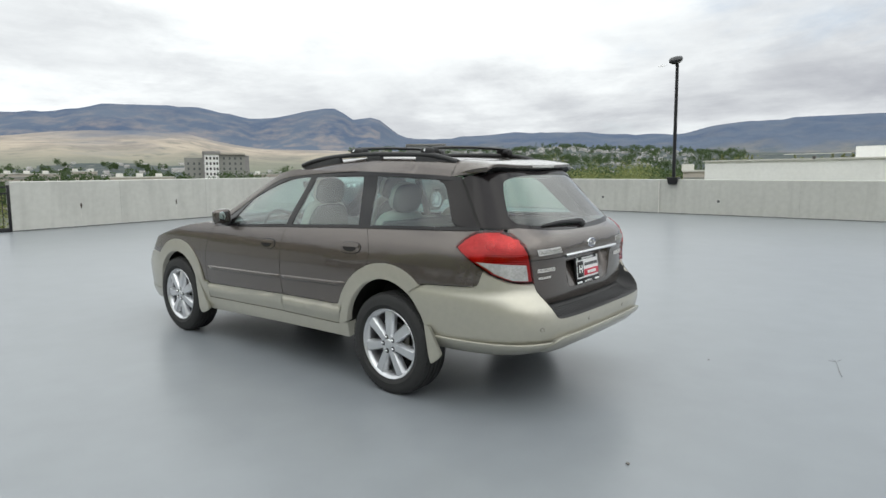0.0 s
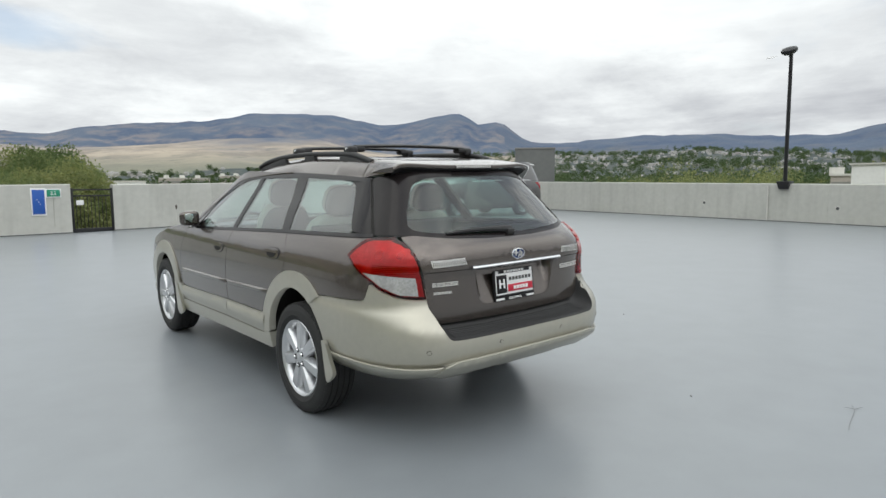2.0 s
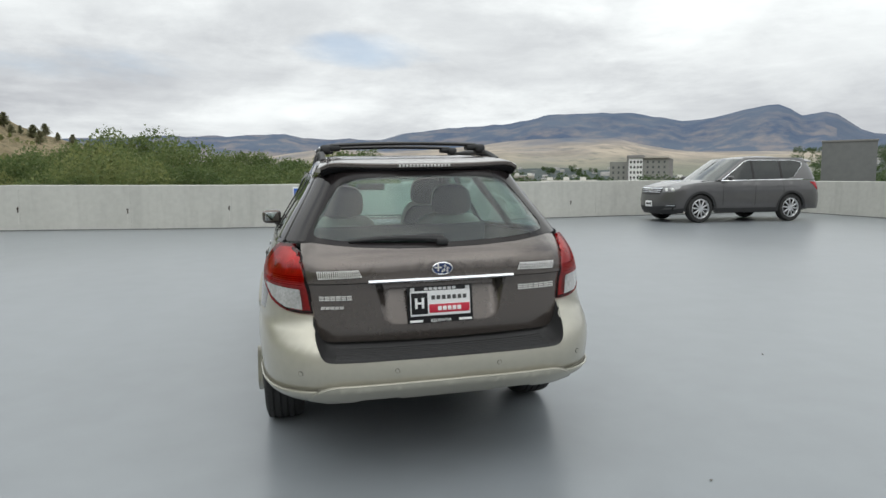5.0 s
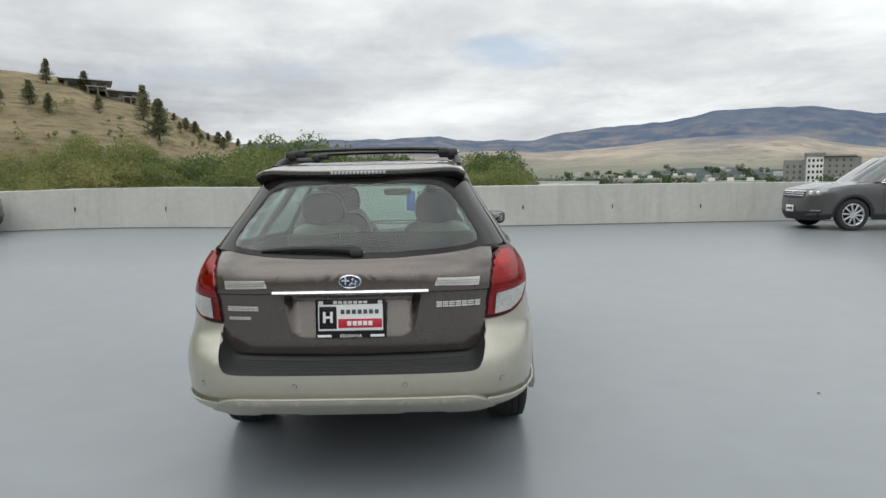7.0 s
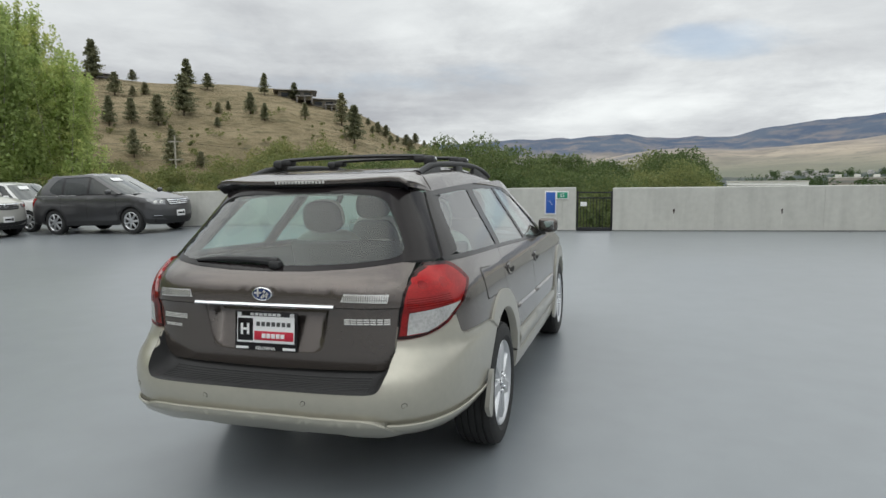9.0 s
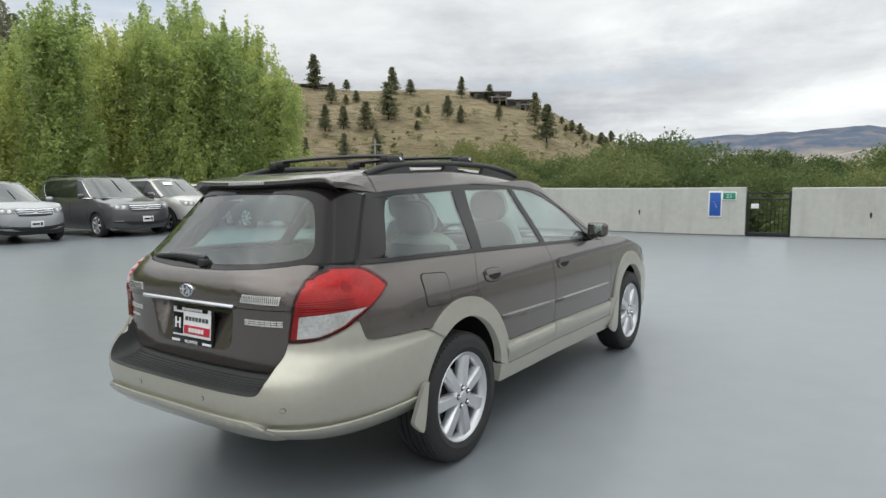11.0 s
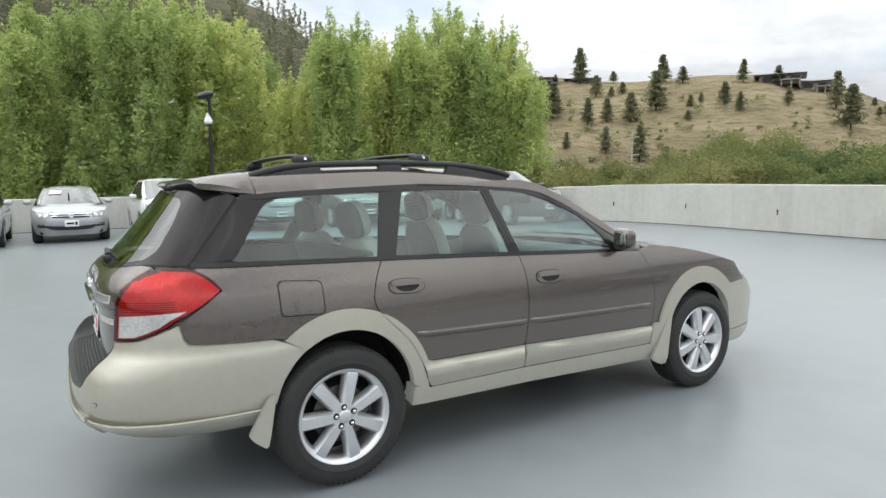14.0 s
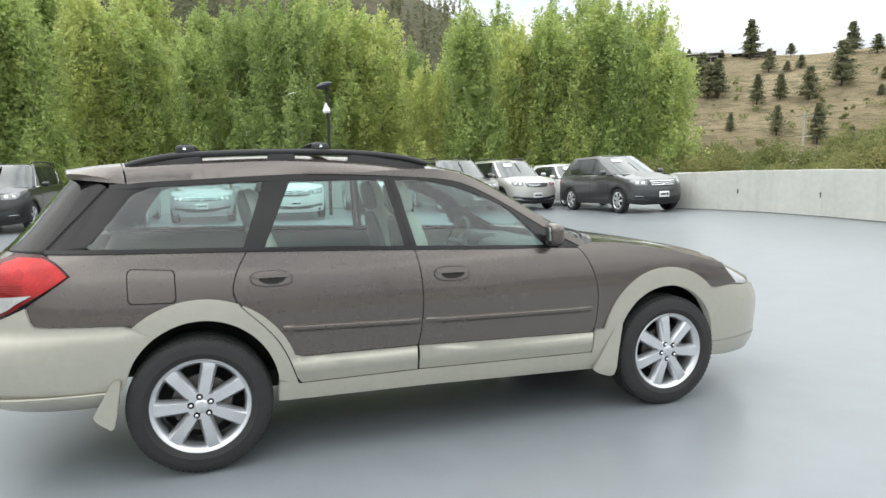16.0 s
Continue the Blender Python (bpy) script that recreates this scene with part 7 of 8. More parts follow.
# ---- plants ----
def leaf_mat(name, a, b, c, clump=0.8):
    m = bpy.data.materials.new(name)
    m.use_nodes = True
    t = m.node_tree
    p = t.nodes["Principled BSDF"]
    p.inputs["Roughness"].default_value = 0.6
    p.inputs["Specular IOR Level"].default_value = 0.25
    g = t.nodes.new("ShaderNodeNewGeometry")
    oi = t.nodes.new("ShaderNodeObjectInfo")
    r = t.nodes.new("ShaderNodeValToRGB")
    r.color_ramp.elements[0].color = (*a, 1)
    r.color_ramp.elements[1].color = (*c, 1)
    e = r.color_ramp.elements.new(0.55)
    e.color = (*b, 1)
    ad = t.nodes.new("ShaderNodeMath")
    ad.operation = "MULTIPLY_ADD"
    ad.inputs[1].default_value, ad.inputs[2].default_value = 0.7, -0.12
    t.links.new(oi.outputs["Random"], ad.inputs[0])
    a2 = t.nodes.new("ShaderNodeMath")
    a2.operation = "ADD"
    sm = t.nodes.new("ShaderNodeMath")
    sm.operation = "MULTIPLY"
    sm.inputs[1].default_value = 0.42
    t.links.new(g.outputs["Random Per Island"], sm.inputs[0])
    co = t.nodes.new("ShaderNodeTexCoord")
    nz = t.nodes.new("ShaderNodeTexNoise")
    nz.inputs["Scale"].default_value, nz.inputs["Detail"].default_value = clump, 3
    t.links.new(co.outputs["Object"], nz.inputs["Vector"])
    cm = t.nodes.new("ShaderNodeMath")
    cm.operation = "MULTIPLY_ADD"
    cm.inputs[1].default_value, cm.inputs[2].default_value = 1.3, -0.60
    t.links.new(nz.outputs["Fac"], cm.inputs[0])
    a3 = t.nodes.new("ShaderNodeMath")
    a3.operation = "ADD"
    t.links.new(sm.outputs[0], a3.inputs[0])
    t.links.new(cm.outputs[0], a3.inputs[1])
    t.links.new(a3.outputs[0], a2.inputs[0])
    t.links.new(ad.outputs[0], a2.inputs[1])
    t.links.new(a2.outputs[0], r.inputs[0])
    t.links.new(r.outputs[0], p.inputs["Base Color"])
    tr = t.nodes.new("ShaderNodeBsdfTranslucent")
    t.links.new(r.outputs[0], tr.inputs["Color"])
    mx = t.nodes.new("ShaderNodeMixShader")
    mx.inputs[0].default_value = 0.5
    t.links.new(p.outputs[0], mx.inputs[1])
    t.links.new(tr.outputs[0], mx.inputs[2])
    t.links.new(mx.outputs[0], t.nodes["Material Output"].inputs["Surface"])
    return m


poplar_leaf = leaf_mat("poplar_leaves", (0.30, 0.385, 0.145), (0.465, 0.555, 0.21), (0.65, 0.665, 0.265))


willow_leaf = leaf_mat("willow_leaves", (0.145, 0.18, 0.068), (0.245, 0.262, 0.10), (0.34, 0.315, 0.135))

green_leaf = leaf_mat("broad_leaves", (0.09, 0.135, 0.05), (0.165, 0.21, 0.08), (0.27, 0.285, 0.11))

dark_leaf = leaf_mat("valley_leaves", (0.05, 0.085, 0.035), (0.085, 0.125, 0.05), (0.14, 0.17, 0.065))
pine_leaf = leaf_mat("pine_needles", (0.18, 0.195, 0.12), (0.26, 0.265, 0.16), (0.33, 0.305, 0.19))

bark_pale = mat("pale_bark", (0.42, 0.40, 0.34), 0.9, var=0.3, scale=4, bump=0.3)
bark_dark = mat("dark_bark", (0.09, 0.07, 0.05), 0.95, var=0.3, scale=4, bump=0.3)


def leaf_cloud(rng, pts, size, droop=0.0):
    """Small folded leaf sprays at pts, as one mesh's vertices and faces."""
    n = len(pts)
    d = rng.normal(size=(n, 3))
    d[:, 2] -= droop
    d /= np.linalg.norm(d, axis=1)[:, None]
    u = np.cross(d, rng.normal(size=(n, 3)))
    u /= np.linalg.norm(u, axis=1)[:, None]
    s = size * rng.uniform(0.6, 1.35, (n, 1))
    p = np.asarray(pts)
    tri = np.stack([p - d * s * 0.8 + u * s * 0.62, p + d * s, p - d * s * 0.5 - u * s * 0.62], axis=1).reshape(-1, 3)
    return tri, [(3 * k, 3 * k + 1, 3 * k + 2) for k in range(n)]


def cloud_part(name, quads, faces, material, parent=None, label=""):
    me = bpy.data.meshes.new(name)
    me.from_pydata(quads.tolist(), [], faces)
    me.materials.append(material)
    ob = new(name, me)
    if parent is not None:
        ob.parent = parent
    if label:
        ob["label"] = label
    return ob


def poplar(seed, h=21.0, spread=1.0, limbs=60, leaf=0.108):
    """A flame-shaped crown: limbs that sweep up from the trunk, with separate clumps of leaves along them."""
    rng = np.random.default_rng(seed)
    o = tagged(new("poplar_tree"), "tall columnar poplar with bright green leaves", "tree", "poplars behind the deck")
    b = bmesh.new()
    lean = rng.uniform(-0.5, 0.5, 2)
    top = lambda t: Vector((lean[0] * t * t + 0.12 * math.sin(5 * t + seed), lean[1] * t * t, h * 0.95 * t))
    tube(b, [top(t) for t in np.linspace(0, 1, 9)], 0.17, 7, taper=np.linspace(1, 0.12, 9))
    pts = []
    girth = spl([(0.0, 0.50), (0.12, 0.80), (0.30, 1.0), (0.55, 0.88), (0.75, 0.62), (0.90, 0.34), (1.0, 0.17)])
    for k in range(limbs):
        t0 = 0.06 + 0.80 * (k + rng.uniform(0, 0.9)) / limbs
        a = k * 2.4 + rng.uniform(-0.5, 0.5)
        out = spread * 2.35 * girth(min(1.0, t0 + 0.12)) * rng.uniform(0.55, 1.15)
        up = (1.0 + 1.3 * rng.uniform(0.6, 1.3)) * max(out, 0.5) * (1.5 if t0 > 0.5 else 0.95)
        up = min(up, (h * 1.02 - h * 0.95 * t0) * rng.uniform(0.72, 1.0))
        p0 = top(t0)
        line = [p0 + Vector((math.cos(a + 0.25 * q) * out * q ** 0.7, math.sin(a + 0.25 * q) * out * q ** 0.7, up * q ** 1.15)) for q in np.linspace(0, 1, 6)]
        tube(b, line, 0.06 * (1 - 0.6 * t0), 5, taper=np.linspace(1, 0.15, 6))
        n_c = int(8 + 7 * girth(t0))
        for j in range(n_c):
            q = min(0.999, (0.18 + 0.82 * (j + rng.uniform(0, 1)) / n_c))
            i = min(4, int(q * 5))
            c = np.array(line[i].lerp(line[i + 1], q * 5 - i)) + rng.normal(size=3) * np.array([0.30, 0.30, 0.20]) * (1.15 - 0.7 * q)
            sz = rng.uniform(0.20, 0.36) * (1.1 - 0.45 * q)
            m_ = int(rng.uniform(44, 74) * (1.15 - 0.5 * q))
            pts += (c + rng.normal(size=(m_, 3)) * np.array([sz, sz, sz * 1.25])).tolist()
        # upright shoots past the limb's end
        for _ in range(2):
            e, tall = np.array(line[-1]) + rng.normal(size=3) * 0.16, rng.uniform(0.5, 1.2)
            q = rng.uniform(0, 1, (46, 1)) ** 1.3
            pts += (e + np.array([[0.0, 0.0, tall]]) * q + rng.normal(size=(46, 3)) * (0.20 - 0.14 * q)).tolist()
    for k in range(int(h * 60)):
        t0 = rng.uniform(0.45, 1.03)
        c = top(t0)
        r = 0.42 * (1.08 - t0) + 0.07
        pts.append((c.x + rng.normal() * r, c.y + rng.normal() * r, c.z + rng.normal() * 0.3))
    part("trunk", b, bark_pale, o, "pale slender trunk and limbs")
    qd, fc = leaf_cloud(rng, pts, leaf)
    cloud_part("crown", qd, fc, poplar_leaf, o)
    return o


def willow(seed, h=12.0, w=4.0, leaves=44000, leaf=0.10, material=None, label="rounded willow with olive green leaves", group="willows beyond the wall"):
    rng = np.random.default_rng(seed)
    o = tagged(new("willow_tree"), label, "tree", group)
    b = bmesh.new()
    tube(b, [(0, 0, 0), (0.15, 0.1, h * 0.25), (0.1, 0.2, h * 0.5)], 0.28, 7, taper=(1, 0.8, 0.5))
    pts = []
    n_c = 40
    for k in range(n_c):
        a = k * 2.4 + rng.uniform(-0.5, 0.5)
        t = (k + 0.5) / n_c
        rad = w * math.sqrt(max(0.05, 1 - (t * 1.55 - 0.62) ** 2)) * rng.uniform(0.45, 0.95)
        c = np.array([math.cos(a) * rad, math.sin(a) * rad, h * (0.22 + 0.70 * t) * rng.uniform(0.95, 1.02)])
        tube(b, [(0.1, 0.1, h * 0.3), tuple(c * 0.55 + np.array([0, 0, h * 0.16])), tuple(c)], 0.10, 5, taper=(1, 0.6, 0.1))
        sz = w * rng.uniform(0.24, 0.37)
        m_ = leaves // n_c
        v = rng.normal(size=(m_, 3))
        v /= np.linalg.norm(v, axis=1)[:, None]
        v *= (rng.uniform(0.25, 1, (m_, 1)) ** 0.5) * sz * np.array([1, 1, 1.05])
        pts += (c + v + rng.normal(size=(m_, 3)) * 0.09).tolist()
    part("trunk", b, bark_dark, o, "dark trunk and limbs")
    qd, fc = leaf_cloud(rng, pts, leaf, 0.3)
    cloud_part("crown", qd, fc, material or willow_leaf, o)
    return o


def pine_mesh(rng, h, leaves=700):
    """Uneven branches, drooping a little, some of them bare."""
    pts = []
    nb = max(12, leaves // 22)
    for k in range(nb):
        t = 0.14 + 0.86 * ((k + rng.uniform(0, 1)) / nb)
        ln = h * 0.27 * (1.04 - t) ** 0.7 * rng.uniform(0.35, 1.25)
        a = rng.uniform(0, 2 * math.pi)
        up = rng.uniform(-0.25, 0.25)
        for q in rng.uniform(0.15, 1.0, leaves // nb):
            pts.append((math.cos(a) * ln * q + rng.normal() * h * 0.018, math.sin(a) * ln * q + rng.normal() * h * 0.018, h * t + up * ln * q + rng.normal() * h * 0.014))
    return pts


def pine(seed, h=9.0):
    rng = np.random.default_rng(seed)
    o = tagged(new("pine_tree"), "dark green pine standing on the dry hillside", "tree", "pines on the hill")
    b = bmesh.new()
    tube(b, [(0, 0, -0.5), (0, 0, h * 0.98)], 0.16, 6, taper=(1, 0.1))
    part("trunk", b, bark_dark, o, "dark straight trunk")
    qd, fc = leaf_cloud(rng, pine_mesh(rng, h, 3600), 0.25)
    cloud_part("crown", qd, fc, pine_leaf, o)
    return o


def polar(az, r, z=None):
    return (EYE.x + math.sin(radians(az)) * r, EYE.y + math.cos(radians(az)) * r, ground_h(az, r) if z is None else z)


def on_slope(az, el):
    """The distance at which the hill rises to that elevation."""
    for r in np.arange(85, 420, 2.0):
        if math.degrees(math.atan2(ground_h(az, r) - EYE.z, r)) >= el:
            return r
    return near_d(az)


rng = np.random.default_rng(4)
kinds = [poplar(11, 21, 0.95), poplar(12, 22, 1.12), poplar(13, 19, 0.82), poplar(14, 20, 1.25, 66)]
first = set()
top_el = spl([(-126, 16), (-100, 16.0), (-92, 15.2), (-86, 13.6), (-82, 15.4), (-79, 13.8), (-77, 14.6), (-72.5, 13.0), (-69, 10.5), (-66.5, 12.5), (-64.7, 15.2), (-60, 15.0), (-56, 15.0), (-53, 14.8), (-50.5, 14.2), (-48.5, 13.2), (-46.0, 11.5)])
for row, r0, step in ((0, 44, 4.0), (1, 55, 4.2)):
    az = -124.0
    k = 0
    while az < -46.6:
        r = r0 + rng.uniform(-3, 4)
        el = top_el(az) - (rng.uniform(0, 4.2) if row == 0 else rng.uniform(0, 2.2)) + 2.1
        i = int(rng.integers(0, 4))
        hh = math.tan(radians(el)) * r + EYE.z - BASE
        s = hh / (21, 22, 19, 20)[i]
        m = Matrix.Translation(polar(az, r, BASE - 0.2)) @ Matrix.Rotation(rng.uniform(0, 6.28), 4, "Z") @ Matrix.Diagonal((s * 1.05, s * 1.05, s, 1))
        if i not in first:
            kinds[i].matrix_world = m
            first.add(i)
        else:
            c = copy_thing(kinds[i], Matrix())
            c.matrix_world = m
        az += step * rng.uniform(0.75, 1.2)
        k += 1

LEAFY = dict(material=green_leaf, label="full green broadleaf tree beyond the wall", group="leafy trees beyond the wall")
wk = [willow(21, 12, 4.2), willow(22, 11, 4.6), willow(23, 13, 4.0), willow(24, 12, 4.0, **LEAFY), willow(25, 11, 4.4, **LEAFY), willow(26, 13, 3.9, **LEAFY)]
used = set()
bush_el = spl([(-50, 2.2), (-45, 2.0), (-40, 1.4), (-35.5, 1.7), (-32, 3.8), (-27.3, 4.2), (-24.2, 3.0), (-21, 3.0), (-18, 3.2), (-14.4, 4.4), (-12, 3.7), (-9, 3.6), (-5.6, 3.1), (-1, 2.5), (2, 2.2), (4.5, 3.2), (6.8, 3.5), (8, 2.6)])
for row, r0, step, cut in ((0, 40, 5.2, 1.6), (1, 54, 4.2, 0.0), (2, 47, 6.0, 1.0)):
    az = -52.0 + row * 1.7
    while az < 6.3:
        r = r0 + rng.uniform(-3, 3)
        el = bush_el(az) - cut * rng.uniform(0.5, 1.2)
        i = int(rng.integers(0, 3)) + (3 if az > -21 + rng.uniform(-6, 4) else 0)
        hh = math.tan(radians(el)) * r + EYE.z - BASE
        s = hh / (12, 11, 13)[i % 3] / 0.97
        m = Matrix.Translation(polar(az, r, BASE - 0.2)) @ Matrix.Rotation(rng.uniform(0, 6.28), 4, "Z") @ Matrix.Diagonal((s, s, s, 1))
        if i not in used:
            wk[i].matrix_world = m
            used.add(i)
        else:
            c = copy_thing(wk[i], Matrix())
            c.matrix_world = m
        az += step * rng.uniform(0.7, 1.15)

pk = [pine(31, 9), pine(32, 9), pine(33, 9)]
used = set()
PINES = [(-44.4, 4.8, 2.3), (-42.8, 4.8, 2.0), (-40.8, 4.9, 2.5), (-38.8, 5.7, 3.3), (-36.2, 4.9, 0.8), (-36.1, 6.1, 0.9), (-33.5, 6.2, 1.8), (-32.3, 5.6, 1.5), (-47.4, 5.5, 3.1), (-48.1, 5.3, 2.8), (-48.7, 5.8, 3.1), (-45.4, 8.3, 3.0), (-43.9, 7.2, 1.8), (-41.7, 7.3, 1.0), (-42.6, 7.2, 0.8), (-42.6, 8.4, 0.9), (-38.5, 8.1, 2.3), (-36.9, 8.1, 1.3), (-32.3, 7.8, 1.8), (-29.8, 7.4, 1.5), (-25.7, 5.2, 2.8), (-24.6, 3.8, 3.3), (-28.9, 6.0, 1.3), (-22.5, 4.7, 1.0), (-42.7, 2.2, 2.3), (-39.8, 1.6, 3.1), (-46.1, 2.7, 1.5), (-37.6, 1.6, 1.3), (-35.3, 6.3, 0.8)]
extra = [(a, e + rng.uniform(-0.3, 0.2), rng.uniform(0.5, 1.1)) for a, e in ((-26, 6.7), (-24.8, 6.2), (-23.4, 5.5), (-22.6, 5.1), (-21.8, 4.6), (-20.8, 4.0), (-20.0, 3.8), (-19.2, 3.6), (-18.4, 3.3), (-17.4, 3.0), (-16.4, 2.8), (-15.6, 2.6), (-23.0, 4.6), (-21.4, 3.9), (-19.6, 3.2), (-50, 8.6), (-51.5, 8.7), (-53, 8.4), (-55, 8.2), (-57, 7.6), (-47.5, 8.5), (-62, 8.0), (-60, 6.5), (-64, 8.6), (-63, 6.0), (-58, 5.0))]
for az, el, hd in PINES + extra:
    r = on_slope(az, max(el, 1.0))
    hh = max(2.0, math.tan(radians(hd)) * r)
    i = int(rng.integers(0, 3))
    s = hh / 9.0
    wide = 1.75 if hd < 1.4 else 1.3
    m = Matrix.Translation(polar(az, r)) @ Matrix.Rotation(rng.uniform(0, 6.28), 4, "Z") @ Matrix.Diagonal((s * wide * rng.uniform(0.9, 1.35), s * wide * rng.uniform(0.9, 1.35), s, 1))
    if i not in used:
        pk[i].matrix_world = m
        used.add(i)
    else:
        c = copy_thing(pk[i], Matrix())
        c.matrix_world = m


def woods(name, label, spots, leaves, size, material, conifer=True):
    """Trees too far or too many to count, as one object."""
    rg = np.random.default_rng(len(spots))
    q_all, f_all, n0 = [], [], 0
    for (x, y, z, h) in spots:
        if conifer:
            p = np.array(pine_mesh(rg, h, leaves))
        else:
            v = rg.normal(size=(leaves, 3))
            v /= np.linalg.norm(v, axis=1)[:, None]
            cs = rg.normal(size=(5, 3)) * h * np.array([0.28, 0.28, 0.16])
            p = cs[rg.integers(0, 5, leaves)] + v * h * 0.27 * rg.uniform(0.5, 1, (leaves, 1)) + np.array([0, 0, h * 0.55])
        q, f = leaf_cloud(rg, p + np.array([x, y, z]), size)
        q_all.append(q)
        f_all += [tuple(i + n0 for i in t) for t in f]
        n0 += len(q)
    tagged(cloud_part(name, np.concatenate(q_all), f_all, material), label, "trees", kind="stuff")


spots = []
for k in range(470):
    az = rng.uniform(-122, -65.5)
    el = rng.uniform(3.5, near_e(az) + 0.1)
    r = on_slope(az, el)
    spots.append((*polar(az, r), rng.uniform(9, 15)))
for az in np.arange(-100, -66, 0.45):
    r = near_d(az) * rng.uniform(0.96, 1.0)
    spots.append((*polar(az, r), rng.uniform(8, 14)))
woods("hill_forest", "dark conifer forest on the steep hill", spots, 520, 0.31, pine_leaf)
spots = []
for k in range(1150):
    az = rng.uniform(9, 100)
    r = rng.uniform(250, 420) if k % 2 else rng.uniform(420, 860)
    tall = (13.0 if az < 36 else 15.0) if r < 420 else 9.0
    spots.append((*polar(az, r), tall * rng.uniform(0.7, 1.2)))
for k in range(520):
    az = rng.uniform(42, 76)
    spots.append((*polar(az, rng.uniform(900, 1700)), rng.uniform(10, 16)))
woods("valley_trees", "dark green trees across the valley town", spots, 380, 0.60, dark_leaf, False)
spots = []
for k in range(34):
    az = rng.uniform(54, 73)
    spots.append((*polar(az, rng.uniform(75, 150), BASE), rng.uniform(9, 13)))
woods("street_trees", "green trees beyond the east wall", spots, 2600, 0.17, green_leaf, False)
spots = []
for k in range(130):
    az = rng.uniform(73, 100)
    r = rng.uniform(260, 420)
    spots.append((EYE.x + math.sin(radians(az)) * r, EYE.y + math.cos(radians(az)) * r, BASE + 8 + 0.045 * (r - 260), rng.uniform(5, 9) + max(0, az - 76) * 0.2))
woods("east_pines", "dark pines behind the white building", spots, 260, 0.42, willow_leaf)
spots = []
for k in range(130):
    az = rng.uniform(-50, -14)
    el = rng.uniform(0.4, max(0.8, near_e(az) * 0.8))
    spots.append((*polar(az, on_slope(az, el)), rng.uniform(0.4, 1.9) ** 1.3))
woods("sagebrush", "low grey green brush on the dry slope", spots, 70, 0.2, willow_leaf, False)

# ---- buildings ----
stucco = mat("white_stucco", (0.86, 0.86, 0.84), 0.8, var=0.05, scale=0.4)
tan_clad = mat("tan_cladding", (0.44, 0.40, 0.35), 0.7, var=0.12, scale=0.3)
roof_dark = mat("dark_roofing", (0.26, 0.25, 0.245), 0.7, var=0.15, scale=0.5)


def facing(az, r):
    """A pose at the bearing, its -y side turned to the deck."""
    x, y, z = polar(az, r)
    return pose(x, y, z, 0, 0, -az)


wing_clad = mat("grey_green_cladding", (0.27, 0.27, 0.25), 0.7, var=0.08, scale=0.3)
grey_glass = mat("grey_window_glass", (0.12, 0.13, 0.13), 0.2, var=0.2)
hotel = tagged(new("hotel_building"), "four storey grey and white hotel in the valley", "building")
hotel.matrix_world = facing(30.9, 380)
hb = hotel.matrix_world.translation.z
zt = EYE.z + math.tan(radians(2.38)) * 380 - hb
part("wing", boxed(-15.7, 0.5, (zt - 3.0) / 2, 9.6, 11, zt - 3.0, 0.0), wing_clad, hotel, "grey side wing")
part("tower", boxed(-6.3, -0.8, (zt - 1.2) / 2, 7.6, 12, zt - 1.2, 0.0), stucco, hotel, "white front")
part("frame", boxed(-10.6, -1.0, zt / 2, 1.0, 12.6, zt, 0.0), roof_dark, hotel, "dark frame of the tower")
part("frame", boxed(-6.3, -1.0, zt - 0.4, 9.4, 12.6, 1.7, 0.0), roof_dark, hotel)
part("wing", boxed(4.9, 0, zt / 2 - 0.7, 14.8, 11, zt - 1.4, 0.0), wing_clad, hotel, "grey side wing")
part("roof", boxed(4.4, -0.4, zt - 0.9, 14.2, 12.4, 0.9, 0.0), tan_clad, hotel)
part("stair_tower", boxed(12.6, 0.2, zt / 2 - 1.0, 2.2, 11.6, zt - 1.6, 0.0), roof_dark, hotel)
for fl in range(5):
    zc = zt - 3.4 - fl * 2.9
    if zc > 1.2:
        for x in (-8.8, -6.9, -5.0, -3.4):
            part("window", boxed(x, -6.85, zc, 0.95, 0.15, 1.35, 0.0), dark_glass, hotel)
        for x in (-18.5, -15.5, -12.8, 0.2, 3.2, 6.2, 9.2):
            if x > -3 or fl > 0:
                part("window", boxed(x, -5.55 if x > -3 else -5.05, zc, 1.0, 0.15, 1.3, 0.0), grey_glass, hotel)

hall = tagged(new("white_hall"), "long white flat roofed building beyond the wall", "building")
hall.location = (61, -6.2, BASE)
zt = 2.92 - BASE
part("wall", boxed(7, 0, zt / 2, 14, 44, zt, 0.0), stucco, hall)
part("coping", boxed(7, 0, zt + 0.02, 14.3, 44.3, 0.14, 0.0), concrete_top, hall)
part("plant_room", boxed(3.5, 8.4, zt + 0.55, 3.0, 2.7, 1.1, 0.0), stucco, hall, "pale rooftop plant room")
part("plant_room", boxed(4.0, 6.4, zt + 0.95, 3.0, 1.6, 0.35, 0.0), stucco, hall)
for y in (5.8, 7.0):
    part("post", boxed(2.7, y, zt + 0.45, 0.12, 0.12, 0.75, 0.0), steel, hall)
part("rail", boxed(2.2, 12.8, zt + 0.55, 0.05, 5.4, 0.05, 0.0), concrete_top, hall)
part("vent", boxed(0.0, 12.6, zt + 0.12, 0.3, 0.3, 0.35, 0.05), steel, hall)


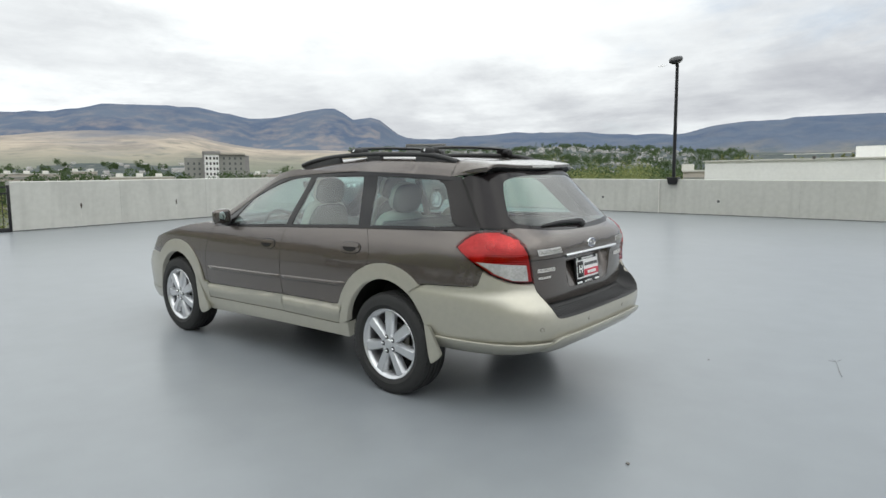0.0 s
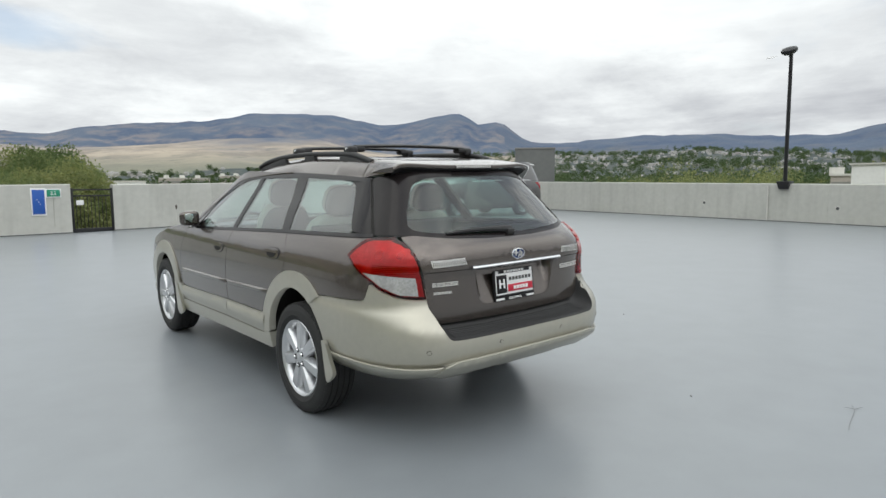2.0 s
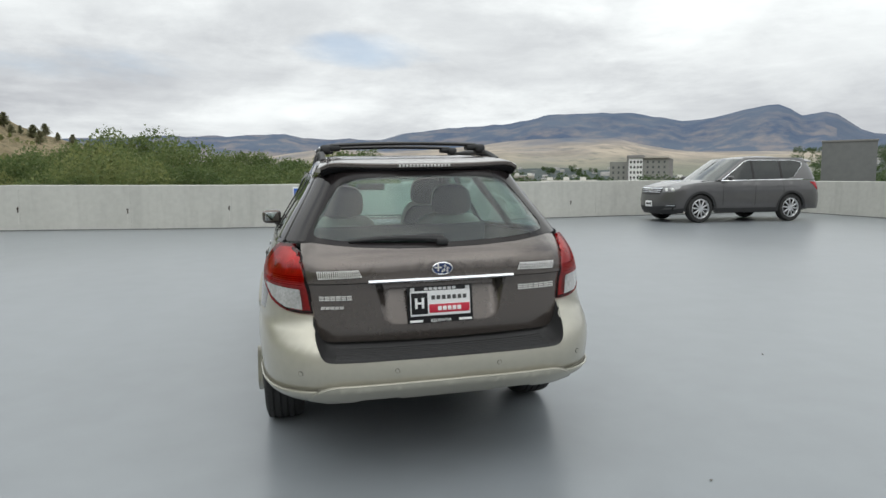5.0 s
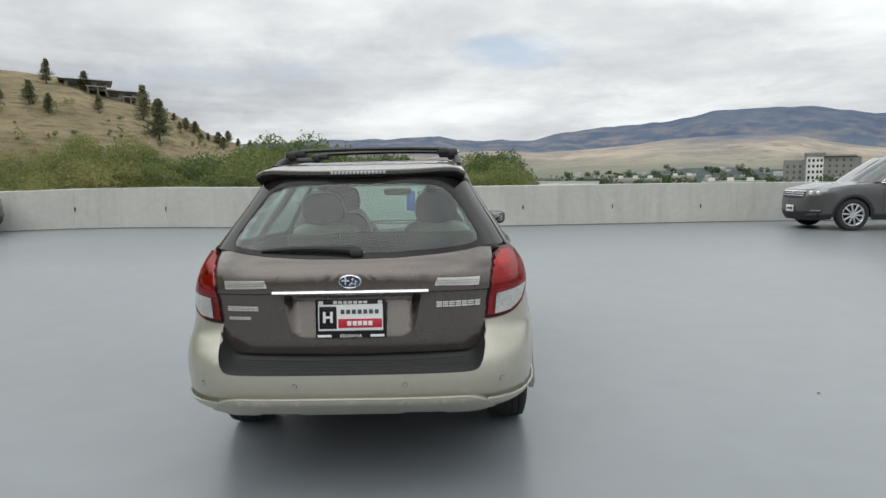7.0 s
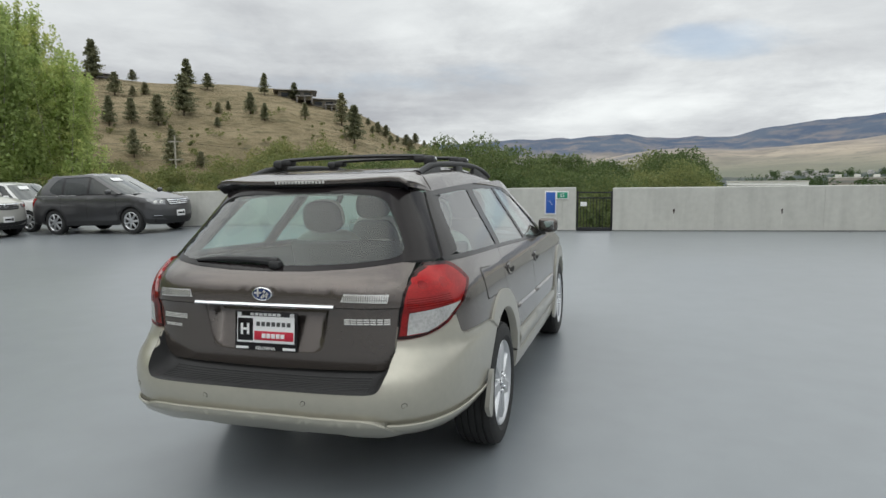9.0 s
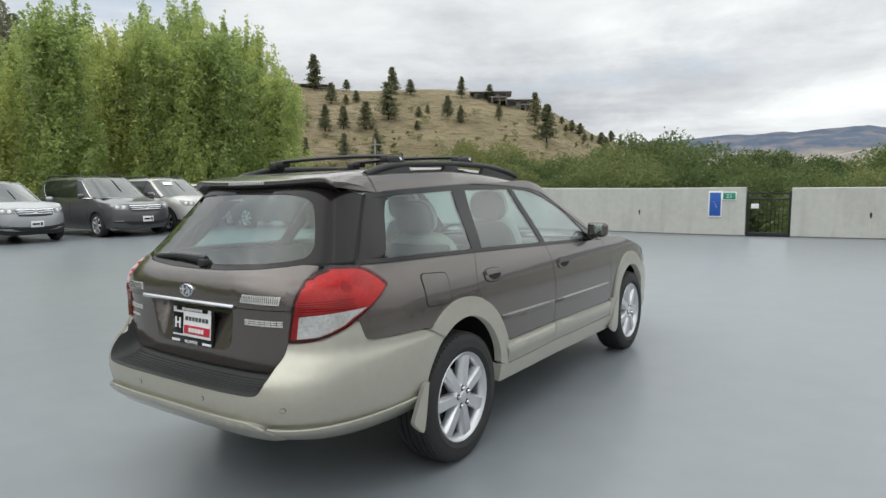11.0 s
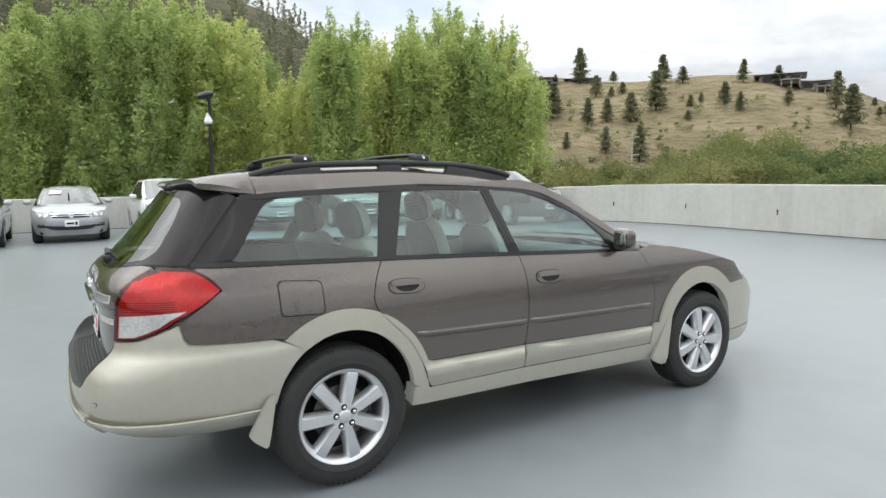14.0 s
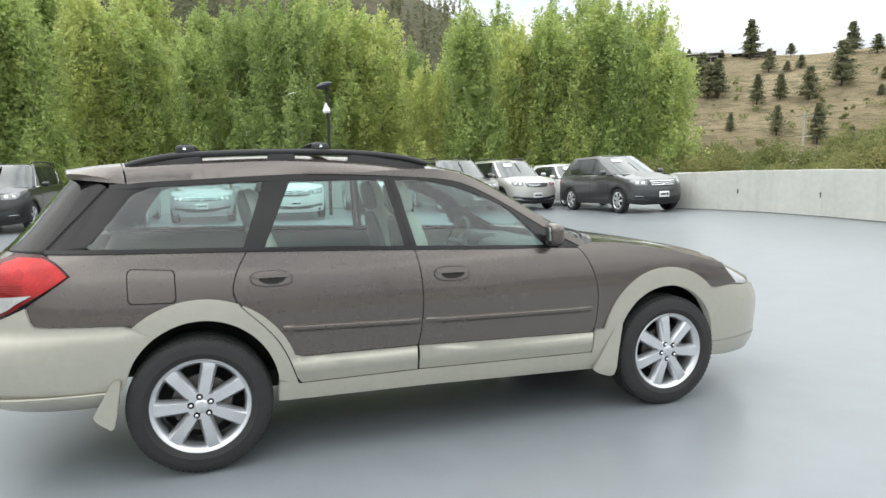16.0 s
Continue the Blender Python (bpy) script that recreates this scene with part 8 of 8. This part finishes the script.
def low_building(az0, az1, el, r, label, units=2, clad=None):
    """A flat-roofed commercial block with rooftop units."""
    o = tagged(new("shop_building"), label, "building")
    o.matrix_world = facing((az0 + az1) / 2, r)
    o.location.z = BASE
    h = EYE.z + math.tan(radians(el)) * r - BASE
    w = radians(az1 - az0) * r
    part("wall", boxed(0, 6, h / 2, w, 12, h, 0.0), clad or tan_clad, o)
    part("coping", boxed(0, 6, h, w + 0.4, 12.4, 0.35, 0.0), concrete_top, o)
    part("fascia", boxed(0, -0.1, h - 1.6, w * 0.96, 0.2, 0.9, 0.0), wing_clad, o, "grey fascia band")
    for k in range(units):
        part("roof_unit", boxed(w * (-0.35 + 0.62 * k / max(1, units - 1)), 5, h + 0.7, 2.2, 2.2, 1.2, 0.0), concrete_top, o)
    return o


low_building(14.6, 18.6, 0.62, 300, "pale flat roofed shop with rooftop units", 3)
low_building(19.4, 21.2, 0.80, 320, "grey flat roofed block among trees", 2)
low_building(21.8, 26.6, 0.34, 240, "long low pale warehouse roof", 3)
low_building(33.2, 35.4, 0.55, 300, "small pale shop beside the hotel", 1)
low_building(7.5, 13.4, 0.36, 200, "long low pale warehouse by the willows", 0, stucco)
low_building(70.6, 73.0, 0.55, 120, "small pale shop beyond the lamp post", 1)

block_clad = mat("dark_grey_cladding", (0.135, 0.14, 0.14), 0.7, var=0.1, scale=0.4)
cube = tagged(new("dark_rooftop_block"), "dark grey clad block rising behind the wall", "building")
cube.matrix_world = facing(45.7, 48)
zt = EYE.z + math.tan(radians(3.15)) * 48 - cube.matrix_world.translation.z
part("block", boxed(0, 0, zt / 2, 3.0, 3.0, zt, 0.02), block_clad, cube)
part("cap", boxed(0, 0, zt, 3.08, 3.08, 0.10, 0.0), roof_dark, cube)


def hill_house(az, el, w, h, label):
    r = on_slope(az, el)
    o = tagged(new("hill_house"), label, "house")
    o.matrix_world = facing(az, r + 3)
    o.location.z -= 1.1 if h > 1.6 else 1.9
    part("wall", boxed(0, 0, h / 2, w, 9, h, 0.0), tan_clad, o)
    b = bmesh.new()
    rbox(b, 0, -0.5, h + 0.35, w + 2.6, 12, 0.7, 0.0)
    for v in b.verts:
        if v.co.z > h + 0.4:
            v.co.x *= 0.72
            v.co.y *= 0.5
    part("roof", b, roof_dark, o, "low dark hipped roof")
    for k in range(max(2, int(w / 3))):
        part("window", boxed(-w / 2 + 1.8 + k * 3.0, -4.55, h * 0.55, 2.0, 0.1, h * 0.5, 0.0), dark_glass, o)
    part("deck", boxed(w * 0.25, -6.0, h * 0.28, w * 0.5, 3.2, 0.25, 0.0), roof_dark, o)
    for x in (0.05, 0.28, 0.48):
        part("post", boxed(w * x, -7.4, h * 0.14 - 0.6, 0.25, 0.25, h * 0.28 + 1.2, 0.0), roof_dark, o)
    return o


hill_house(-29.7, 7.5, 9, 2.2, "dark timber house on the hill crest")
hill_house(-27.2, 6.9, 7, 2.0, "low dark house with a deck on the crest")
hill_house(-45.2, 8.6, 8, 1.5, "low pale roofed house on the hill crest")
hill_house(-49.0, 8.6, 8, 1.5, "low house among pines on the crest")

# the valley town, too many to count
house_wall = mat("town_walls", (0.44, 0.43, 0.41), 0.8, var=0.3, scale=0.02)
bm = bmesh.new()
for k in range(560):
    az = rng.uniform(10, 98)
    r = 430 + 480 * rng.uniform(0, 1) ** 1.4
    x, y, z = polar(az, r)
    w, d, h = rng.uniform(4, 7.5), rng.uniform(4, 7), rng.uniform(2.0, 3.2)
    if k % 40 == 0:
        w, h = rng.uniform(14, 22), rng.uniform(4, 5)
    m = pose(x, y, z - 0.5, 0, 0, -az + rng.uniform(-25, 25))
    vs = [bm.verts.new(m @ Vector(p)) for p in ((-w / 2, -d / 2, 0), (w / 2, -d / 2, 0), (w / 2, d / 2, 0), (-w / 2, d / 2, 0), (-w / 2, -d / 2, h), (w / 2, -d / 2, h), (w / 2, d / 2, h), (-w / 2, d / 2, h), (-w / 2, 0, h + d * 0.22), (w / 2, 0, h + d * 0.22))]
    for f in ((0, 1, 5, 4), (1, 2, 6, 9, 5), (2, 3, 7, 6), (3, 0, 4, 8, 7), (4, 5, 9, 8), (6, 7, 8, 9)):
        bm.faces.new([vs[i] for i in f])
for k in range(430):
    az = rng.uniform(47, 72)
    r = rng.uniform(980, 1750)
    x, y, z = polar(az, r)
    w, d, h = rng.uniform(4.5, 8.5), rng.uniform(5, 8), rng.uniform(2.2, 4)
    m = pose(x, y, z - 0.5, 0, 0, -az + rng.uniform(-30, 30))
    vs = [bm.verts.new(m @ Vector(p)) for p in ((-w / 2, -d / 2, 0), (w / 2, -d / 2, 0), (w / 2, d / 2, 0), (-w / 2, d / 2, 0), (-w / 2, -d / 2, h), (w / 2, -d / 2, h), (w / 2, d / 2, h), (-w / 2, d / 2, h), (-w / 2, 0, h + d * 0.2), (w / 2, 0, h + d * 0.2))]
    for f in ((0, 1, 5, 4), (1, 2, 6, 9, 5), (2, 3, 7, 6), (3, 0, 4, 8, 7), (4, 5, 9, 8), (6, 7, 8, 9)):
        bm.faces.new([vs[i] for i in f])
town = part("valley_town", bm, house_wall, smooth=False)
town.data.materials.append(roof_dark)
for p in town.data.polygons:
    if p.normal.z > 0.3:
        p.material_index = 1 if p.index % 3 else 0
tagged(town, "small pale houses of the valley town", "houses", kind="stuff")

# a utility pole on the hillside
up = tagged(new("utility_pole"), "grey wooden utility pole before the hill", "utility pole")
up.location = polar(-39.5, 80)
b = bmesh.new()
tube(b, [(0, 0, 0), (0, 0, 16.4)], 0.13, 8, taper=(1, 0.7))
part("pole", b, bark_pale, up)
for z in (13.6, 15.7):
    part("cross_arm", boxed(0.1, 0, z, 2.0, 0.10, 0.12, 0.0), bark_pale, up)
for az, z in ((-62, 13.7), (-24, 13.7), (-62, 15.8), (-24, 15.8)):
    x, y, _ = polar(az, 84)
    a, e = Vector((0, 0, z)), Vector((x, y, up.location.z + z)) - up.location
    b = bmesh.new()
    tube(b, [a.lerp(e, t) - Vector((0, 0, 3.2 * t * (1 - t))) for t in np.linspace(0, 1, 14)], 0.014, 5)
    part("wire", b, black_paint, up, "thin sagging cable")

# ---- litter on the deck ----
twig_mat = mat("dry_twig", (0.15, 0.14, 0.125), 0.9, var=0.3, scale=40)


pale_twig = mat("bleached_twig", (0.24, 0.25, 0.25), 0.9, var=0.2, scale=40)


def twig(x0, y0, x1, y1):
    b = bmesh.new()
    n = 7
    pts = []
    for k in range(n):
        t = k / (n - 1)
        x, y = x0 + (x1 - x0) * t + 0.01 * math.sin(7 * t), y0 + (y1 - y0) * t
        pts.append((x, y, deck_z(x, y) + 0.004))
    tube(b, pts, 0.0018, 5)
    p = Vector(pts[0])
    for a in (0.6, -0.5, 2.2):
        q = p + Vector((math.cos(a) * 0.05, math.sin(a) * 0.05, 0.006))
        tube(b, [p, q], 0.0013, 5)
    tagged(part("twig", b, pale_twig), "thin bleached twig lying on the deck", "twig")


def dead_leaf(x, y, s):
    b = bmesh.new()
    z = deck_z(x, y) + 0.004
    vs = [b.verts.new((x + s * math.cos(a) * r, y + s * math.sin(a) * r, z + (0.35 * s if k % 2 else 0.0))) for k, (a, r) in enumerate(((0, 1), (0.9, 0.7), (1.8, 0.9), (2.9, 0.8), (4.0, 0.9), (5.2, 0.7)))]
    f = b.faces.new(vs)
    bmesh.ops.triangulate(b, faces=[f])
    bmesh.ops.solidify(b, geom=b.faces[:], thickness=0.002)
    tagged(part("dead_leaf", b, twig_mat, smooth=False), "small curled brown leaf on the deck", "leaf")


twig(1.65, -3.51, 1.28, -3.60)
dead_leaf(2.82, -1.08, 0.012)
dead_leaf(-0.85, -2.97, 0.014)
dead_leaf(6.4, 12.3, 0.037)
dead_leaf(2.0, -3.9, 0.012)
dead_leaf(1.15, -2.75, 0.010)
